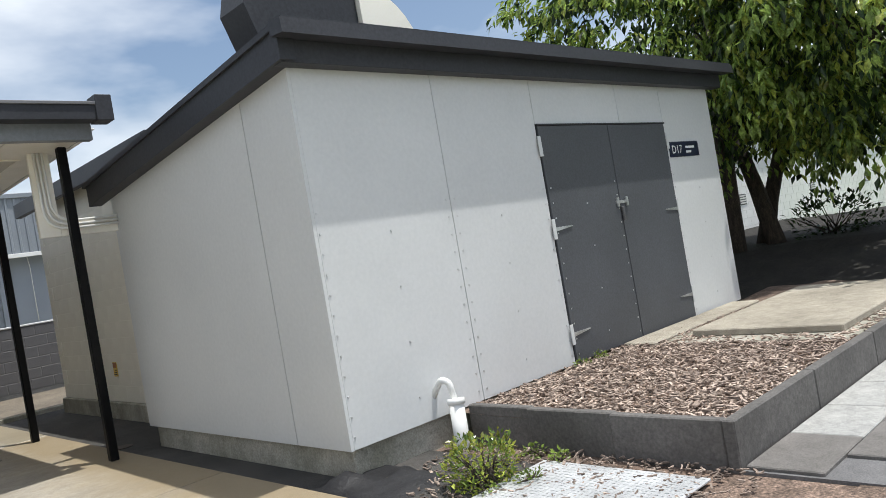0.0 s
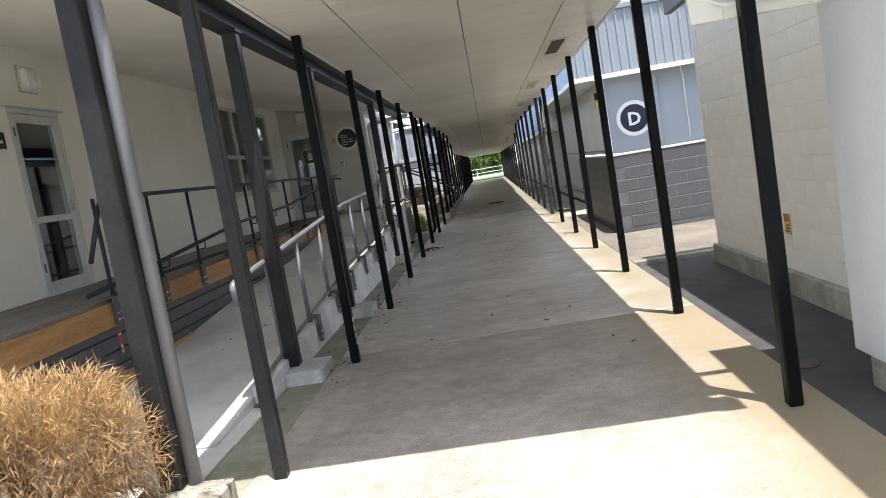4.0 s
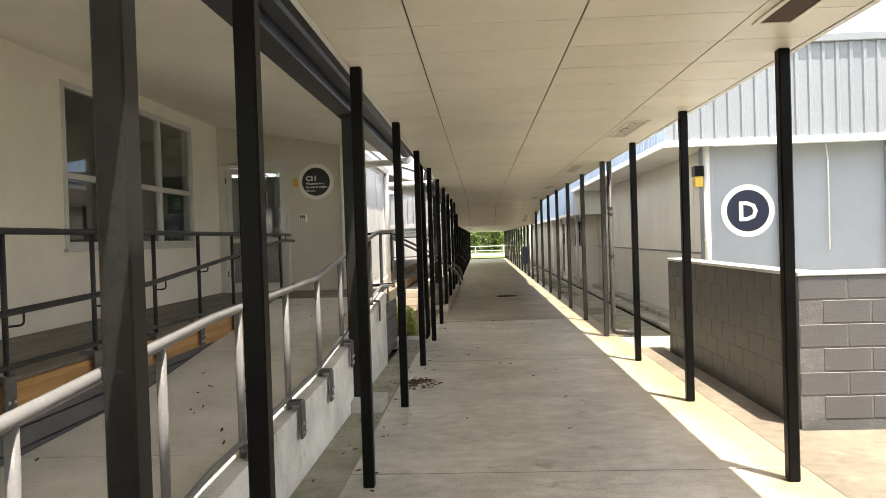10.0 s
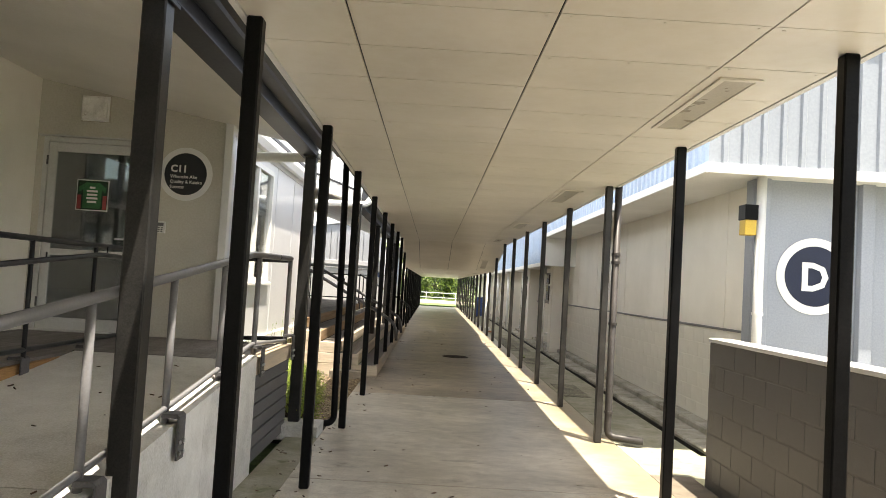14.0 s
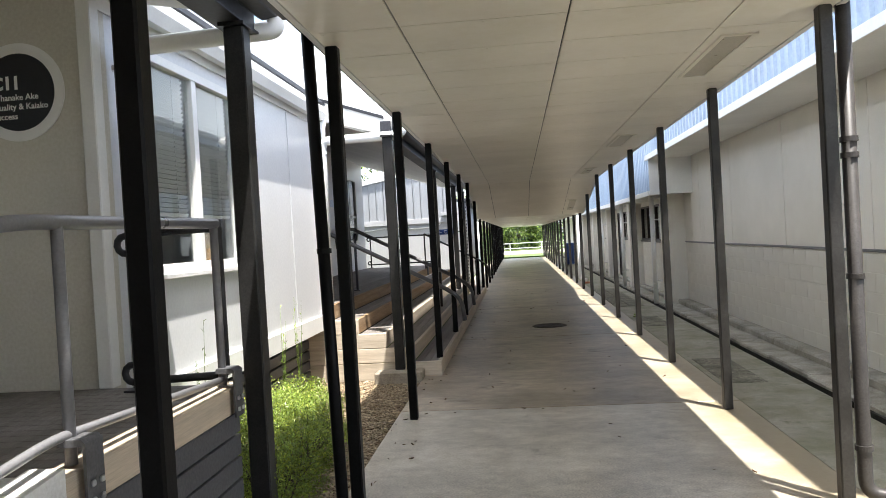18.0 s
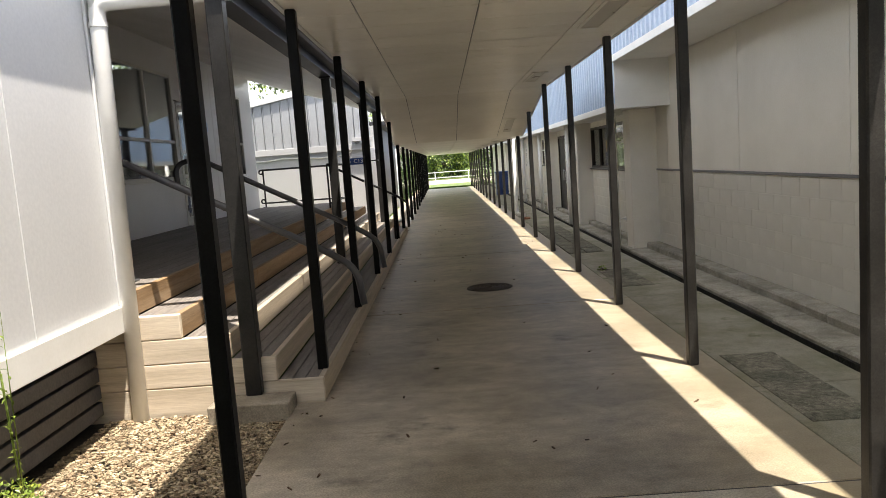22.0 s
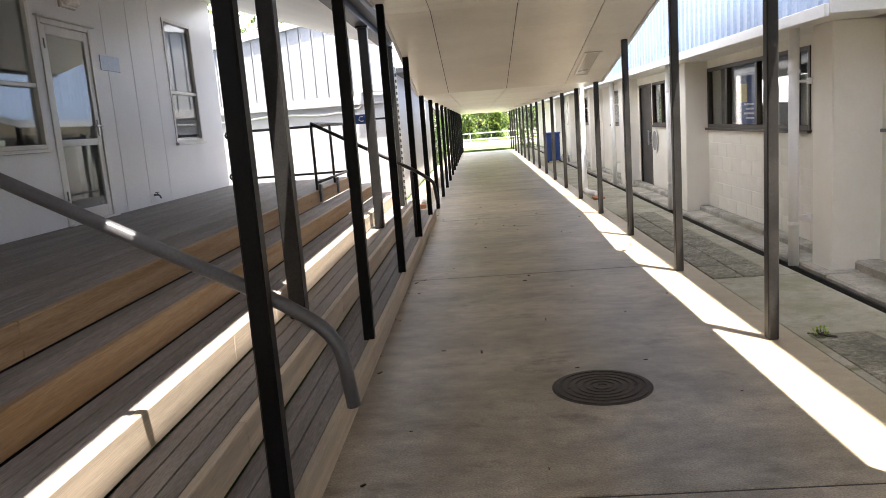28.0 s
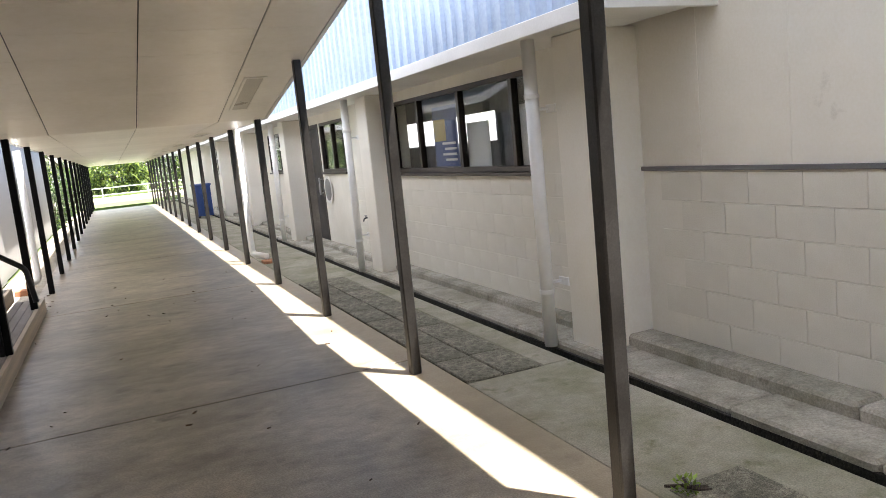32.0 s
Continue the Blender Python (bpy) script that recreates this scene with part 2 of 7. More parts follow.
M = {
    "concrete": material("concrete", (0.50, 0.46, 0.395), 0.35, tint=(0.36, 0.33, 0.277), scale=0.9, fine=90, bump=0.12,
                         wear=(0.165, 0.145, 0.11), wear_at=0.59, spread=0.17, island=0.05, stretch=(0.85, 1.1, 1), edge=(2.45, 3.0, (0.265, 0.215, 0.13), 0.85)),
    "worn_concrete": material("worn_concrete", (0.37, 0.318, 0.25), 0.37, tint=(0.225, 0.187, 0.14), scale=0.9, fine=110, bump=0.16,
                              wear=(0.12, 0.099, 0.074), wear_at=0.575, spread=0.18, island=0.05, stretch=(0.8, 1.15, 1), edge=(2.5, 3.05, (0.33, 0.28, 0.185), 0.6)),
    "path_concrete": material("path_concrete", (0.37, 0.335, 0.28), 0.75, tint=(0.30, 0.27, 0.222), scale=1.3, fine=85, bump=0.6,
                              wear=(0.25, 0.225, 0.18), wear_at=0.66, spread=0.15, island=0.05, edge=(2.3, 2.9, (0.26, 0.20, 0.115), 0.85)),
    "pale_concrete": material("pale_concrete", (0.37, 0.335, 0.275), 0.8, tint=(0.29, 0.26, 0.208), scale=1.3, fine=150, bump=0.6,
                              wear=(0.25, 0.22, 0.17), wear_at=0.66, spread=0.15, island=0.05),
    "apron_concrete": material("apron_concrete", (0.168, 0.143, 0.110), 0.8, tint=(0.125, 0.104, 0.079), scale=1.1, fine=150, bump=0.5,
                               wear=(0.12, 0.094, 0.068), wear_at=0.6, spread=0.16, island=0.05),
    "mossy_concrete": material("mossy_concrete", (0.31, 0.292, 0.24), 0.85, tint=(0.22, 0.22, 0.15), scale=1.8, fine=110, bump=0.4,
                               wear=(0.14, 0.15, 0.08), wear_at=0.57, island=0.08),
    "aggregate": material("aggregate", (0.20, 0.19, 0.15), 0.9, tint=(0.12, 0.118, 0.088), scale=3, fine=160, bump=0.8, spread=0.3, island=0.12),
    "kerb": material("kerb", (0.40, 0.38, 0.33), 0.85, tint=(0.25, 0.24, 0.19), scale=2.2, fine=70, bump=0.4, wear=(0.15, 0.14, 0.11), wear_at=0.6),
    "pad_concrete": material("pad_concrete", (0.52, 0.52, 0.50), 0.75, tint=(0.42, 0.42, 0.40), scale=3.0, fine=90, bump=0.25, wear=(0.25, 0.25, 0.23), wear_at=0.64),
    "damp_pad": material("damp_pad", (0.30, 0.265, 0.215), 0.7, tint=(0.20, 0.17, 0.13), scale=3.5, fine=90, bump=0.35, wear=(0.30, 0.27, 0.23), wear_at=0.62),
    "stained_kerb": material("stained_kerb", (0.34, 0.31, 0.255), 0.85, tint=(0.20, 0.18, 0.14), scale=2.6, fine=80, bump=0.5, wear=(0.07, 0.06, 0.045), wear_at=0.5, stretch=(3, 3, 0.7), spread=0.2),
    "grit": material("dark_grit", (0.16, 0.145, 0.125), 0.85, tint=(0.07, 0.06, 0.05), scale=14, fine=60, bump=0.2, spread=0.25, island=0.65),
    "ramp_kerb": material("ramp_kerb", (0.76, 0.755, 0.73), 0.7, tint=(0.60, 0.595, 0.57), scale=2.0, fine=60, bump=0.2, wear=(0.36, 0.37, 0.33), wear_at=0.64),
    "ramp_slab": material("ramp_slab", (0.66, 0.645, 0.60), 0.6, tint=(0.56, 0.545, 0.50), scale=0.9, fine=90, bump=0.2, wear=(0.27, 0.26, 0.23), wear_at=0.66),
    "asphalt": material("asphalt", (0.075, 0.07, 0.065), 0.9, tint=(0.05, 0.048, 0.045), scale=2, fine=140, bump=0.7, wear=(0.12, 0.11, 0.09), wear_at=0.66),
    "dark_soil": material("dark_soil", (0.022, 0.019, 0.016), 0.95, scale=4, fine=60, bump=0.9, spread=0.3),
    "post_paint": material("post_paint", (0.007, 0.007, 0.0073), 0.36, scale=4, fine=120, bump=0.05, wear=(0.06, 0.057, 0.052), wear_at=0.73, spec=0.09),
    "post_sunlit": material("post_sunlit_paint", (0.036, 0.034, 0.032), 0.42, tint=(0.02, 0.0185, 0.017), scale=3, fine=120, bump=0.05, wear=(0.17, 0.16, 0.15), wear_at=0.71, spec=0.35),
    "post_pipe": material("grey_brown_paint", (0.05, 0.046, 0.044), 0.45, tint=(0.035, 0.032, 0.03), scale=3, fine=120, bump=0.05, spec=0.3),
    "post_grey": material("post_grey", (0.026, 0.0255, 0.025), 0.34, scale=4, fine=120, bump=0.05, wear=(0.11, 0.10, 0.095), wear_at=0.72, spec=0.16),
    "ceiling": material("ceiling_board", (0.84, 0.80, 0.715), 0.34, tint=(0.75, 0.71, 0.62), scale=0.7, fine=14, bump=0.06, spread=0.04, island=0.035),
    "joint": material("joint_dark", (0.06, 0.055, 0.05), 0.8, spread=0.1),
    "cream": material("cream_paint", (0.86, 0.83, 0.755), 0.5, tint=(0.81, 0.78, 0.70), scale=0.8, fine=50, bump=0.08, spread=0.05, wear=(0.58, 0.55, 0.47), wear_at=0.68),
    "cream_block": material("cream_block_paint", (0.81, 0.785, 0.71), 0.55, tint=(0.75, 0.725, 0.645), scale=1.2, fine=120, bump=0.35, spread=0.05, island=0.03,
                            wear=(0.55, 0.52, 0.42), wear_at=0.7),
    "grey_block": material("grey_block_paint", (0.115, 0.114, 0.121), 0.5, tint=(0.10, 0.099, 0.105), scale=1.2, fine=120, bump=0.35, spread=0.08, island=0.05),
    "mortar": material("mortar", (0.15, 0.148, 0.15), 0.9, fine=100, bump=0.4),
    "cream_mortar": material("cream_mortar", (0.80, 0.775, 0.70), 0.8, fine=100, bump=0.3, spread=0.06),
    "white": material("white_paint", (0.80, 0.80, 0.785), 0.45, tint=(0.72, 0.72, 0.70), scale=0.9, fine=50, bump=0.05, spread=0.04, wear=(0.62, 0.61, 0.58), wear_at=0.7),
    "white_clad": material("white_cladding", (0.66, 0.67, 0.685), 0.36, tint=(0.62, 0.63, 0.645), scale=0.6, fine=40, bump=0.05, spread=0.04, wear=(0.60, 0.60, 0.585), wear_at=0.72),
    "pipe_white": material("white_plastic", (0.82, 0.82, 0.80), 0.32, spread=0.03, bump=0.02),
    "panel_grey": material("pale_grey_panel", (0.64, 0.655, 0.66), 0.38, tint=(0.60, 0.615, 0.62), scale=0.5, fine=30, bump=0.012, spread=0.03, wear=(0.55, 0.555, 0.55), wear_at=0.75, island=0.02),
    "charcoal": material("charcoal_metal", (0.045, 0.047, 0.054), 0.45, scale=1, fine=40, bump=0.04, spread=0.08, spec=0.2),
    "door_grey": material("dark_grey_paint", (0.075, 0.08, 0.09), 0.5, scale=1, fine=60, bump=0.06, spread=0.08, wear=(0.11, 0.11, 0.12), wear_at=0.7),
    "steel": material("galvanised_steel", (0.55, 0.56, 0.57), 0.35, metal=0.85, scale=6, fine=70, bump=0.1, spread=0.12),
    "stair_paint": material("stair_rail_paint", (0.075, 0.075, 0.08), 0.38, scale=3, fine=80, bump=0.03, spread=0.08),
    "rail": material("rail_grey_paint", (0.165, 0.165, 0.173), 0.32, scale=3, fine=80, bump=0.03, spread=0.05),
    "rail_dark": material("rail_dark_paint", (0.03, 0.031, 0.034), 0.36, spec=0.25, scale=3, fine=80, bump=0.06, wear=(0.12, 0.12, 0.12), wear_at=0.68),
    "bracket": material("bracket_grey", (0.09, 0.09, 0.095), 0.45, scale=3, fine=80, bump=0.06),
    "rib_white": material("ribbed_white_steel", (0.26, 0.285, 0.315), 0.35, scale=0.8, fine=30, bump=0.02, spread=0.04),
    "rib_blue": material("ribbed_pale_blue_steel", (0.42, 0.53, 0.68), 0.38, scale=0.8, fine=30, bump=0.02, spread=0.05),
    "timber": material("new_pine", (0.33, 0.228, 0.138), 0.7, tint=(0.25, 0.15, 0.07), scale=1.6, fine=30, bump=0.1, spread=0.10, stretch=(9, 0.4, 9), island=0.15, wear=(0.20, 0.10, 0.04), wear_at=0.76),
    "deck_pine": material("orange_pine", (0.43, 0.245, 0.10), 0.7, tint=(0.31, 0.165, 0.06), scale=1.6, fine=30, bump=0.12, spread=0.10, stretch=(9, 0.4, 9), island=0.15, wear=(0.19, 0.09, 0.035), wear_at=0.74),
    "pale_timber": material("pale_pine", (0.53, 0.435, 0.325), 0.72, tint=(0.40, 0.335, 0.255), scale=1.6, fine=30, bump=0.1, spread=0.07, stretch=(9, 0.3, 9), island=0.16, wear=(0.28, 0.19, 0.11), wear_at=0.77),
    "end_timber": material("pale_pine_end_board", (0.58, 0.505, 0.41), 0.72, tint=(0.46, 0.39, 0.30), scale=1.6, fine=30, bump=0.1, spread=0.07, stretch=(0.3, 9, 9), island=0.2, wear=(0.30, 0.20, 0.11), wear_at=0.77),
    "deck_board": material("weathered_deck_board", (0.185, 0.168, 0.156), 0.72, tint=(0.135, 0.118, 0.102), scale=1.4, fine=40, bump=0.25, spread=0.13, stretch=(4, 0.4, 4), island=0.2),
    "slat": material("dark_slat", (0.10, 0.10, 0.105), 0.6, scale=2, fine=60, bump=0.15, spread=0.1, island=0.08),
    "aluminium": material("aluminium_frame", (0.62, 0.62, 0.60), 0.4, metal=0.1, fine=60, bump=0.02, spread=0.05),
    "bronze": material("dark_bronze_frame", (0.045, 0.036, 0.03), 0.35, metal=0.3, fine=60, bump=0.02),
    "glass": glass_material("window_glass", (0.82, 0.86, 0.86), 0.15),
    "clear_glass": glass_material("clear_window_glass", (0.93, 0.95, 0.95), 0.03),
    "dark_room": material("dim_interior", (0.32, 0.32, 0.315), 0.8),
    # Cream paint darkened: the end wall's shade is put into its colour.
    "cream_shade": material("cream_shade_paint", (0.60, 0.575, 0.505), 0.5, tint=(0.54, 0.515, 0.445), scale=0.8, fine=50, bump=0.08, spread=0.05, wear=(0.46, 0.43, 0.36), wear_at=0.68),
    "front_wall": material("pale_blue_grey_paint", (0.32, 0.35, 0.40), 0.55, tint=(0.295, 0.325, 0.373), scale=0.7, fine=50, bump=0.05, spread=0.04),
    "fascia_grey": material("mid_grey_fascia", (0.20, 0.215, 0.235), 0.45, scale=0.8, fine=40, bump=0.03, spread=0.05),
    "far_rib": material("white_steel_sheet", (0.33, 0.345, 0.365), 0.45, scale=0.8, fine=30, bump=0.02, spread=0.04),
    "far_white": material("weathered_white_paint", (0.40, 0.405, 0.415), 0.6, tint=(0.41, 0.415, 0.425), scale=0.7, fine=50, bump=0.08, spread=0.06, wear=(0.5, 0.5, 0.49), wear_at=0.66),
    "blind": material("blind_slat", (0.62, 0.62, 0.6), 0.5, spread=0.03, bump=0.0),
    "navy": material("navy_sign", (0.012, 0.018, 0.045), 0.35, spread=0.05, bump=0.0),
    "black_sign": material("black_sign", (0.012, 0.013, 0.018), 0.35, spread=0.05, bump=0.0),
    "sign_white": material("sign_white", (0.82, 0.82, 0.80), 0.4, spread=0.02, bump=0.0),
    "green_poster": material("green_poster", (0.035, 0.16, 0.06), 0.5, spread=0.1, bump=0.0),
    "leaf_field": material("dark_green_field", (0.012, 0.045, 0.02), 0.5, spread=0.2, scale=30, bump=0.0),
    "red_poster": material("red_poster", (0.36, 0.06, 0.06), 0.5, spread=0.1, bump=0.0),
    "yellow": material("yellow_plastic", (0.62, 0.42, 0.06), 0.4, spread=0.05, bump=0.0),
    "blue": material("blue_plastic", (0.02, 0.06, 0.22), 0.4, spread=0.08, bump=0.02),
    "open_box": material("bare_fitting", (0.06, 0.024, 0.014), 0.7, spread=0.2, scale=8),
    "iron": material("cast_iron", (0.075, 0.055, 0.045), 0.6, metal=0.4, scale=6, fine=90, bump=0.3, spread=0.15),
    "mulch": material("bark_mulch", (0.19, 0.135, 0.105), 0.9, tint=(0.10, 0.07, 0.052), scale=8, fine=60, bump=0.9, spread=0.3),
    "chip": material("bark_chip", (0.40, 0.32, 0.265), 0.85, tint=(0.13, 0.095, 0.075), scale=12, fine=60, bump=0.4, spread=0.2, island=0.6),
    "pebble": material("river_pebble", (0.40, 0.325, 0.215), 0.7, tint=(0.22, 0.15, 0.09), scale=14, fine=60, bump=0.2, spread=0.25, island=0.65),
    "paver_light": material("paver_light", (0.35, 0.35, 0.335), 0.8, tint=(0.33, 0.33, 0.32), scale=3, fine=170, bump=0.35, spread=0.16, island=0.08),
    "paver_dark": material("paver_dark", (0.16, 0.15, 0.142), 0.8, tint=(0.125, 0.118, 0.11), scale=2, fine=120, bump=0.3, spread=0.12, island=0.08),
    "planter": material("planter_board", (0.125, 0.118, 0.112), 0.75, tint=(0.095, 0.09, 0.085), scale=2, fine=50, bump=0.3, spread=0.12, island=0.1),
    "plate": material("chequer_plate", (0.55, 0.56, 0.57), 0.55, metal=0.3, scale=4, fine=90, bump=0.2, spread=0.1, wear=(0.36, 0.35, 0.33), wear_at=0.66),
    "black_cloth": material("weed_mat", (0.012, 0.012, 0.014), 0.6, scale=5, fine=40, bump=0.6),
    "bark": material("tree_bark", (0.075, 0.058, 0.045), 0.9, scale=5, fine=40, bump=0.9, spread=0.25, stretch=(4, 4, 0.8)),
    "leaf": leaf_material("tree_leaf", (0.30, 0.40, 0.10), (0.13, 0.20, 0.045), 0.22),
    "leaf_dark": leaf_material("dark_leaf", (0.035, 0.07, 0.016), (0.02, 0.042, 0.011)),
    "leaf_bright": leaf_material("bright_leaf", (0.19, 0.265, 0.045), (0.11, 0.165, 0.03)),
    "leaf_new": leaf_material("new_leaf", (0.36, 0.43, 0.08), (0.25, 0.27, 0.05), 0.25),
    "twig": leaf_material("brown_twig", (0.47, 0.31, 0.145), (0.28, 0.175, 0.08), 0.7),
    "flax": leaf_material("blue_green_leaf", (0.15, 0.23, 0.18), (0.10, 0.16, 0.12), 0.6),
    "flower": material("red_flower", (0.6, 0.02, 0.04), 0.5, bump=0),
    "grass": material("grass", (0.075, 0.12, 0.03), 0.9, tint=(0.05, 0.085, 0.02), scale=2, fine=60, bump=0.8, spread=0.25),
    "lawn": material("lit_grass", (0.095, 0.135, 0.04), 0.9, tint=(0.08, 0.125, 0.032), scale=2, fine=60, bump=0.8, spread=0.2),
    "dead_leaf": material("dead_leaf", (0.10, 0.06, 0.035), 0.85, tint=(0.05, 0.03, 0.018), scale=9, spread=0.3, bump=0.1, island=0.5),
    "terracotta": material("terracotta", (0.38, 0.17, 0.09), 0.8, scale=6, bump=0.2),
    "lamp_glass": material("lamp_diffuser", (0.84, 0.83, 0.80), 0.4, scale=6, fine=60, bump=0.05, wear=(0.33, 0.30, 0.24), wear_at=0.62),
    "diffuser": material("light_diffuser", (0.50, 0.46, 0.38), 0.3, scale=3, fine=80, bump=0.05, spread=0.05),
}


# ---- building blocks ----
def cbox(bm, x0, x1, y0, y1, z0, z1, c=0.004):
    """A box with chamfered edges."""
    lo, hi = (min(x0, x1), min(y0, y1), min(z0, z1)), (max(x0, x1), max(y0, y1), max(z0, z1))
    c = min(c, 0.3 * min(h - a for a, h in zip(lo, hi)))
    if c <= 0.0004:
        vs = [bm.verts.new((hi[0] if i & 1 else lo[0], hi[1] if i & 2 else lo[1], hi[2] if i & 4 else lo[2])) for i in range(8)]
        for f in ((0, 2, 3, 1), (4, 5, 7, 6), (0, 1, 5, 4), (2, 6, 7, 3), (0, 4, 6, 2), (1, 3, 7, 5)):
            bm.faces.new([vs[i] for i in f])
        return
    v = {}
    for i in range(8):
        for a in range(3):
            p = []
            for k in range(3):
                up = (i >> k) & 1
                e = hi[k] if up else lo[k]
                p.append(e if k == a else e - c if up else e + c)
            v[i, a] = bm.verts.new(p)
    for a in range(3):
        b, d = (a + 1) % 3, (a + 2) % 3
        for s in (0, 1):
            q = [s << a, (s << a) | (1 << b), (s << a) | (1 << b) | (1 << d), (s << a) | (1 << d)]
            bm.faces.new([v[i, a] for i in (q if s else q[::-1])])
        for sa in (0, 1):
            for sb in (0, 1):
                i0 = (sa << a) | (sb << b)
                i1 = i0 | (1 << d)
                q = [v[i0, a], v[i0, b], v[i1, b], v[i1, a]]
                bm.faces.new(q if sa != sb else q[::-1])
    for i in range(8):
        q = [v[i, 0], v[i, 1], v[i, 2]]
        bm.faces.new(q if bin(i).count("1") % 2 == 1 else q[::-1])


def tube(bm, pts, r, seg=10, bend=0.0, closed=True):
    """A round bar along points; bend: radius of the turns."""
    pts = [Vector(p) for p in pts]
    if bend > 0 and len(pts) > 2:
        out = [pts[0]]
        for a, b, c in zip(pts, pts[1:], pts[2:]):
            u, w = (a - b), (c - b)
            d = min(bend, u.length * 0.45, w.length * 0.45)
            p, q = b + u.normalized() * d, b + w.normalized() * d
            for k in range(6):
                s = k / 5
                out.append((1 - s) ** 2 * p + 2 * s * (1 - s) * b + s * s * q)
        pts = out + [pts[-1]]
    rings, side = [], None
    for i, p in enumerate(pts):
        d = (pts[min(i + 1, len(pts) - 1)] - pts[max(i - 1, 0)]).normalized()
        if side is None:
            side = d.orthogonal().normalized()
        side = (side - d * side.dot(d)).normalized()
        up = d.cross(side)
        rad = r[i] if isinstance(r, (list, tuple)) else r
        rings.append([bm.verts.new(p + (side * math.cos(2 * math.pi * k / seg) + up * math.sin(2 * math.pi * k / seg)) * rad) for k in range(seg)])
    for a, b in zip(rings, rings[1:]):
        for k in range(seg):
            f = bm.faces.new((a[k], a[(k + 1) % seg], b[(k + 1) % seg], b[k]))
            f.smooth = True
    if closed:
        bm.faces.new(rings[0][::-1])
        bm.faces.new(rings[-1])


def prism(bm, outline, axis, a, b):
    """An outline of (u, v) pairs pulled along an axis from a to b. Axis x: (y, z); y: (x, z); z: (x, y)."""
    def at(u, v, w):
        return (w, u, v) if axis == "x" else (u, w, v) if axis == "y" else (u, v, w)
    p, q = [bm.verts.new(at(u, v, a)) for u, v in outline], [bm.verts.new(at(u, v, b)) for u, v in outline]
    bm.faces.new(p)
    bm.faces.new(q[::-1])
    for i in range(len(p)):
        j = (i + 1) % len(p)
        bm.faces.new((p[i], q[i], q[j], p[j]))


def disc(bm, centre, r, depth, axis, seg=40, r0=0.0):
    """A round plate (or ring) that stands proud along an axis."""
    c = Vector(centre)
    ex = {"x": (Vector((0, 1, 0)), Vector((0, 0, 1)), Vector((1, 0, 0))), "y": (Vector((1, 0, 0)), Vector((0, 0, 1)), Vector((0, 1, 0))),
          "z": (Vector((1, 0, 0)), Vector((0, 1, 0)), Vector((0, 0, 1)))}[axis]

    def ring(rad, h):
        return [bm.verts.new(c + (ex[0] * math.cos(2 * math.pi * k / seg) + ex[1] * math.sin(2 * math.pi * k / seg)) * rad + ex[2] * h) for k in range(seg)]
    o0, o1 = ring(r, 0), ring(r, depth)
    for k in range(seg):
        bm.faces.new((o0[k], o0[(k + 1) % seg], o1[(k + 1) % seg], o1[k]))
    if r0 > 0:
        i0, i1 = ring(r0, 0), ring(r0, depth)
        for k in range(seg):
            j = (k + 1) % seg
            bm.faces.new((i0[k], i1[k], i1[j], i0[j]))
            bm.faces.new((o1[k], o1[j], i1[j], i1[k]))
            bm.faces.new((o0[k], i0[k], i0[j], o0[j]))
    else:
        bm.faces.new(o0[::-1])
        bm.faces.new(o1)


def finish(bm, name):
    bmesh.ops.recalc_face_normals(bm, faces=bm.faces)
    me = bpy.data.meshes.new(name)
    bm.to_mesh(me)
    bm.free()
    return me


def thing(name, at, label, category, group="", kind=""):
    """An empty at the thing's base; its parts are meshes in world places."""
    ob = new(name)
    ob.empty_display_size = 0.1
    ob.matrix_basis = Matrix.Translation(at)
    return tagged(ob, label, category, group, kind)


def solid(name, bm, mat, label="", category="", group="", kind=""):
    """A thing that is one mesh."""
    ob = new(name, finish(bm, name))
    ob.data.materials.append(M[mat])
    return tagged(ob, label, category, group, kind)


def part(name, bm, mat, parent, label=""):
    ob = new(name, finish(bm, name))
    ob.data.materials.append(M[mat])
    ob.parent = parent
    ob.matrix_parent_inverse = parent.matrix_basis.inverted() if parent.parent is None else Matrix.Identity(4)
    return tagged(ob, label)


def part_box(name, dims, mat, parent, label="", c=0.004):
    bm = bmesh.new()
    cbox(bm, *dims, c)
    return part(name, bm, mat, parent, label)


def part_tube(name, pts, r, mat, parent, label="", bend=0.0, seg=10):
    bm = bmesh.new()
    tube(bm, pts, r, seg, bend)
    return part(name, bm, mat, parent, label)


def piece_mesh(name, dims, mat, c=0.004):
    bm = bmesh.new()
    cbox(bm, *dims, c)
    me = finish(bm, name)
    me.materials.append(M[mat])
    return me


def piece(name, me, parent, at, rz=0.0):
    ob = new(name, me)
    ob.parent = parent
    ob.matrix_parent_inverse = parent.matrix_basis.inverted() if parent.parent is None else Matrix.Identity(4)
    ob.matrix_basis = Matrix.Translation(at) @ Matrix.Rotation(rz, 4, "Z")
    return ob


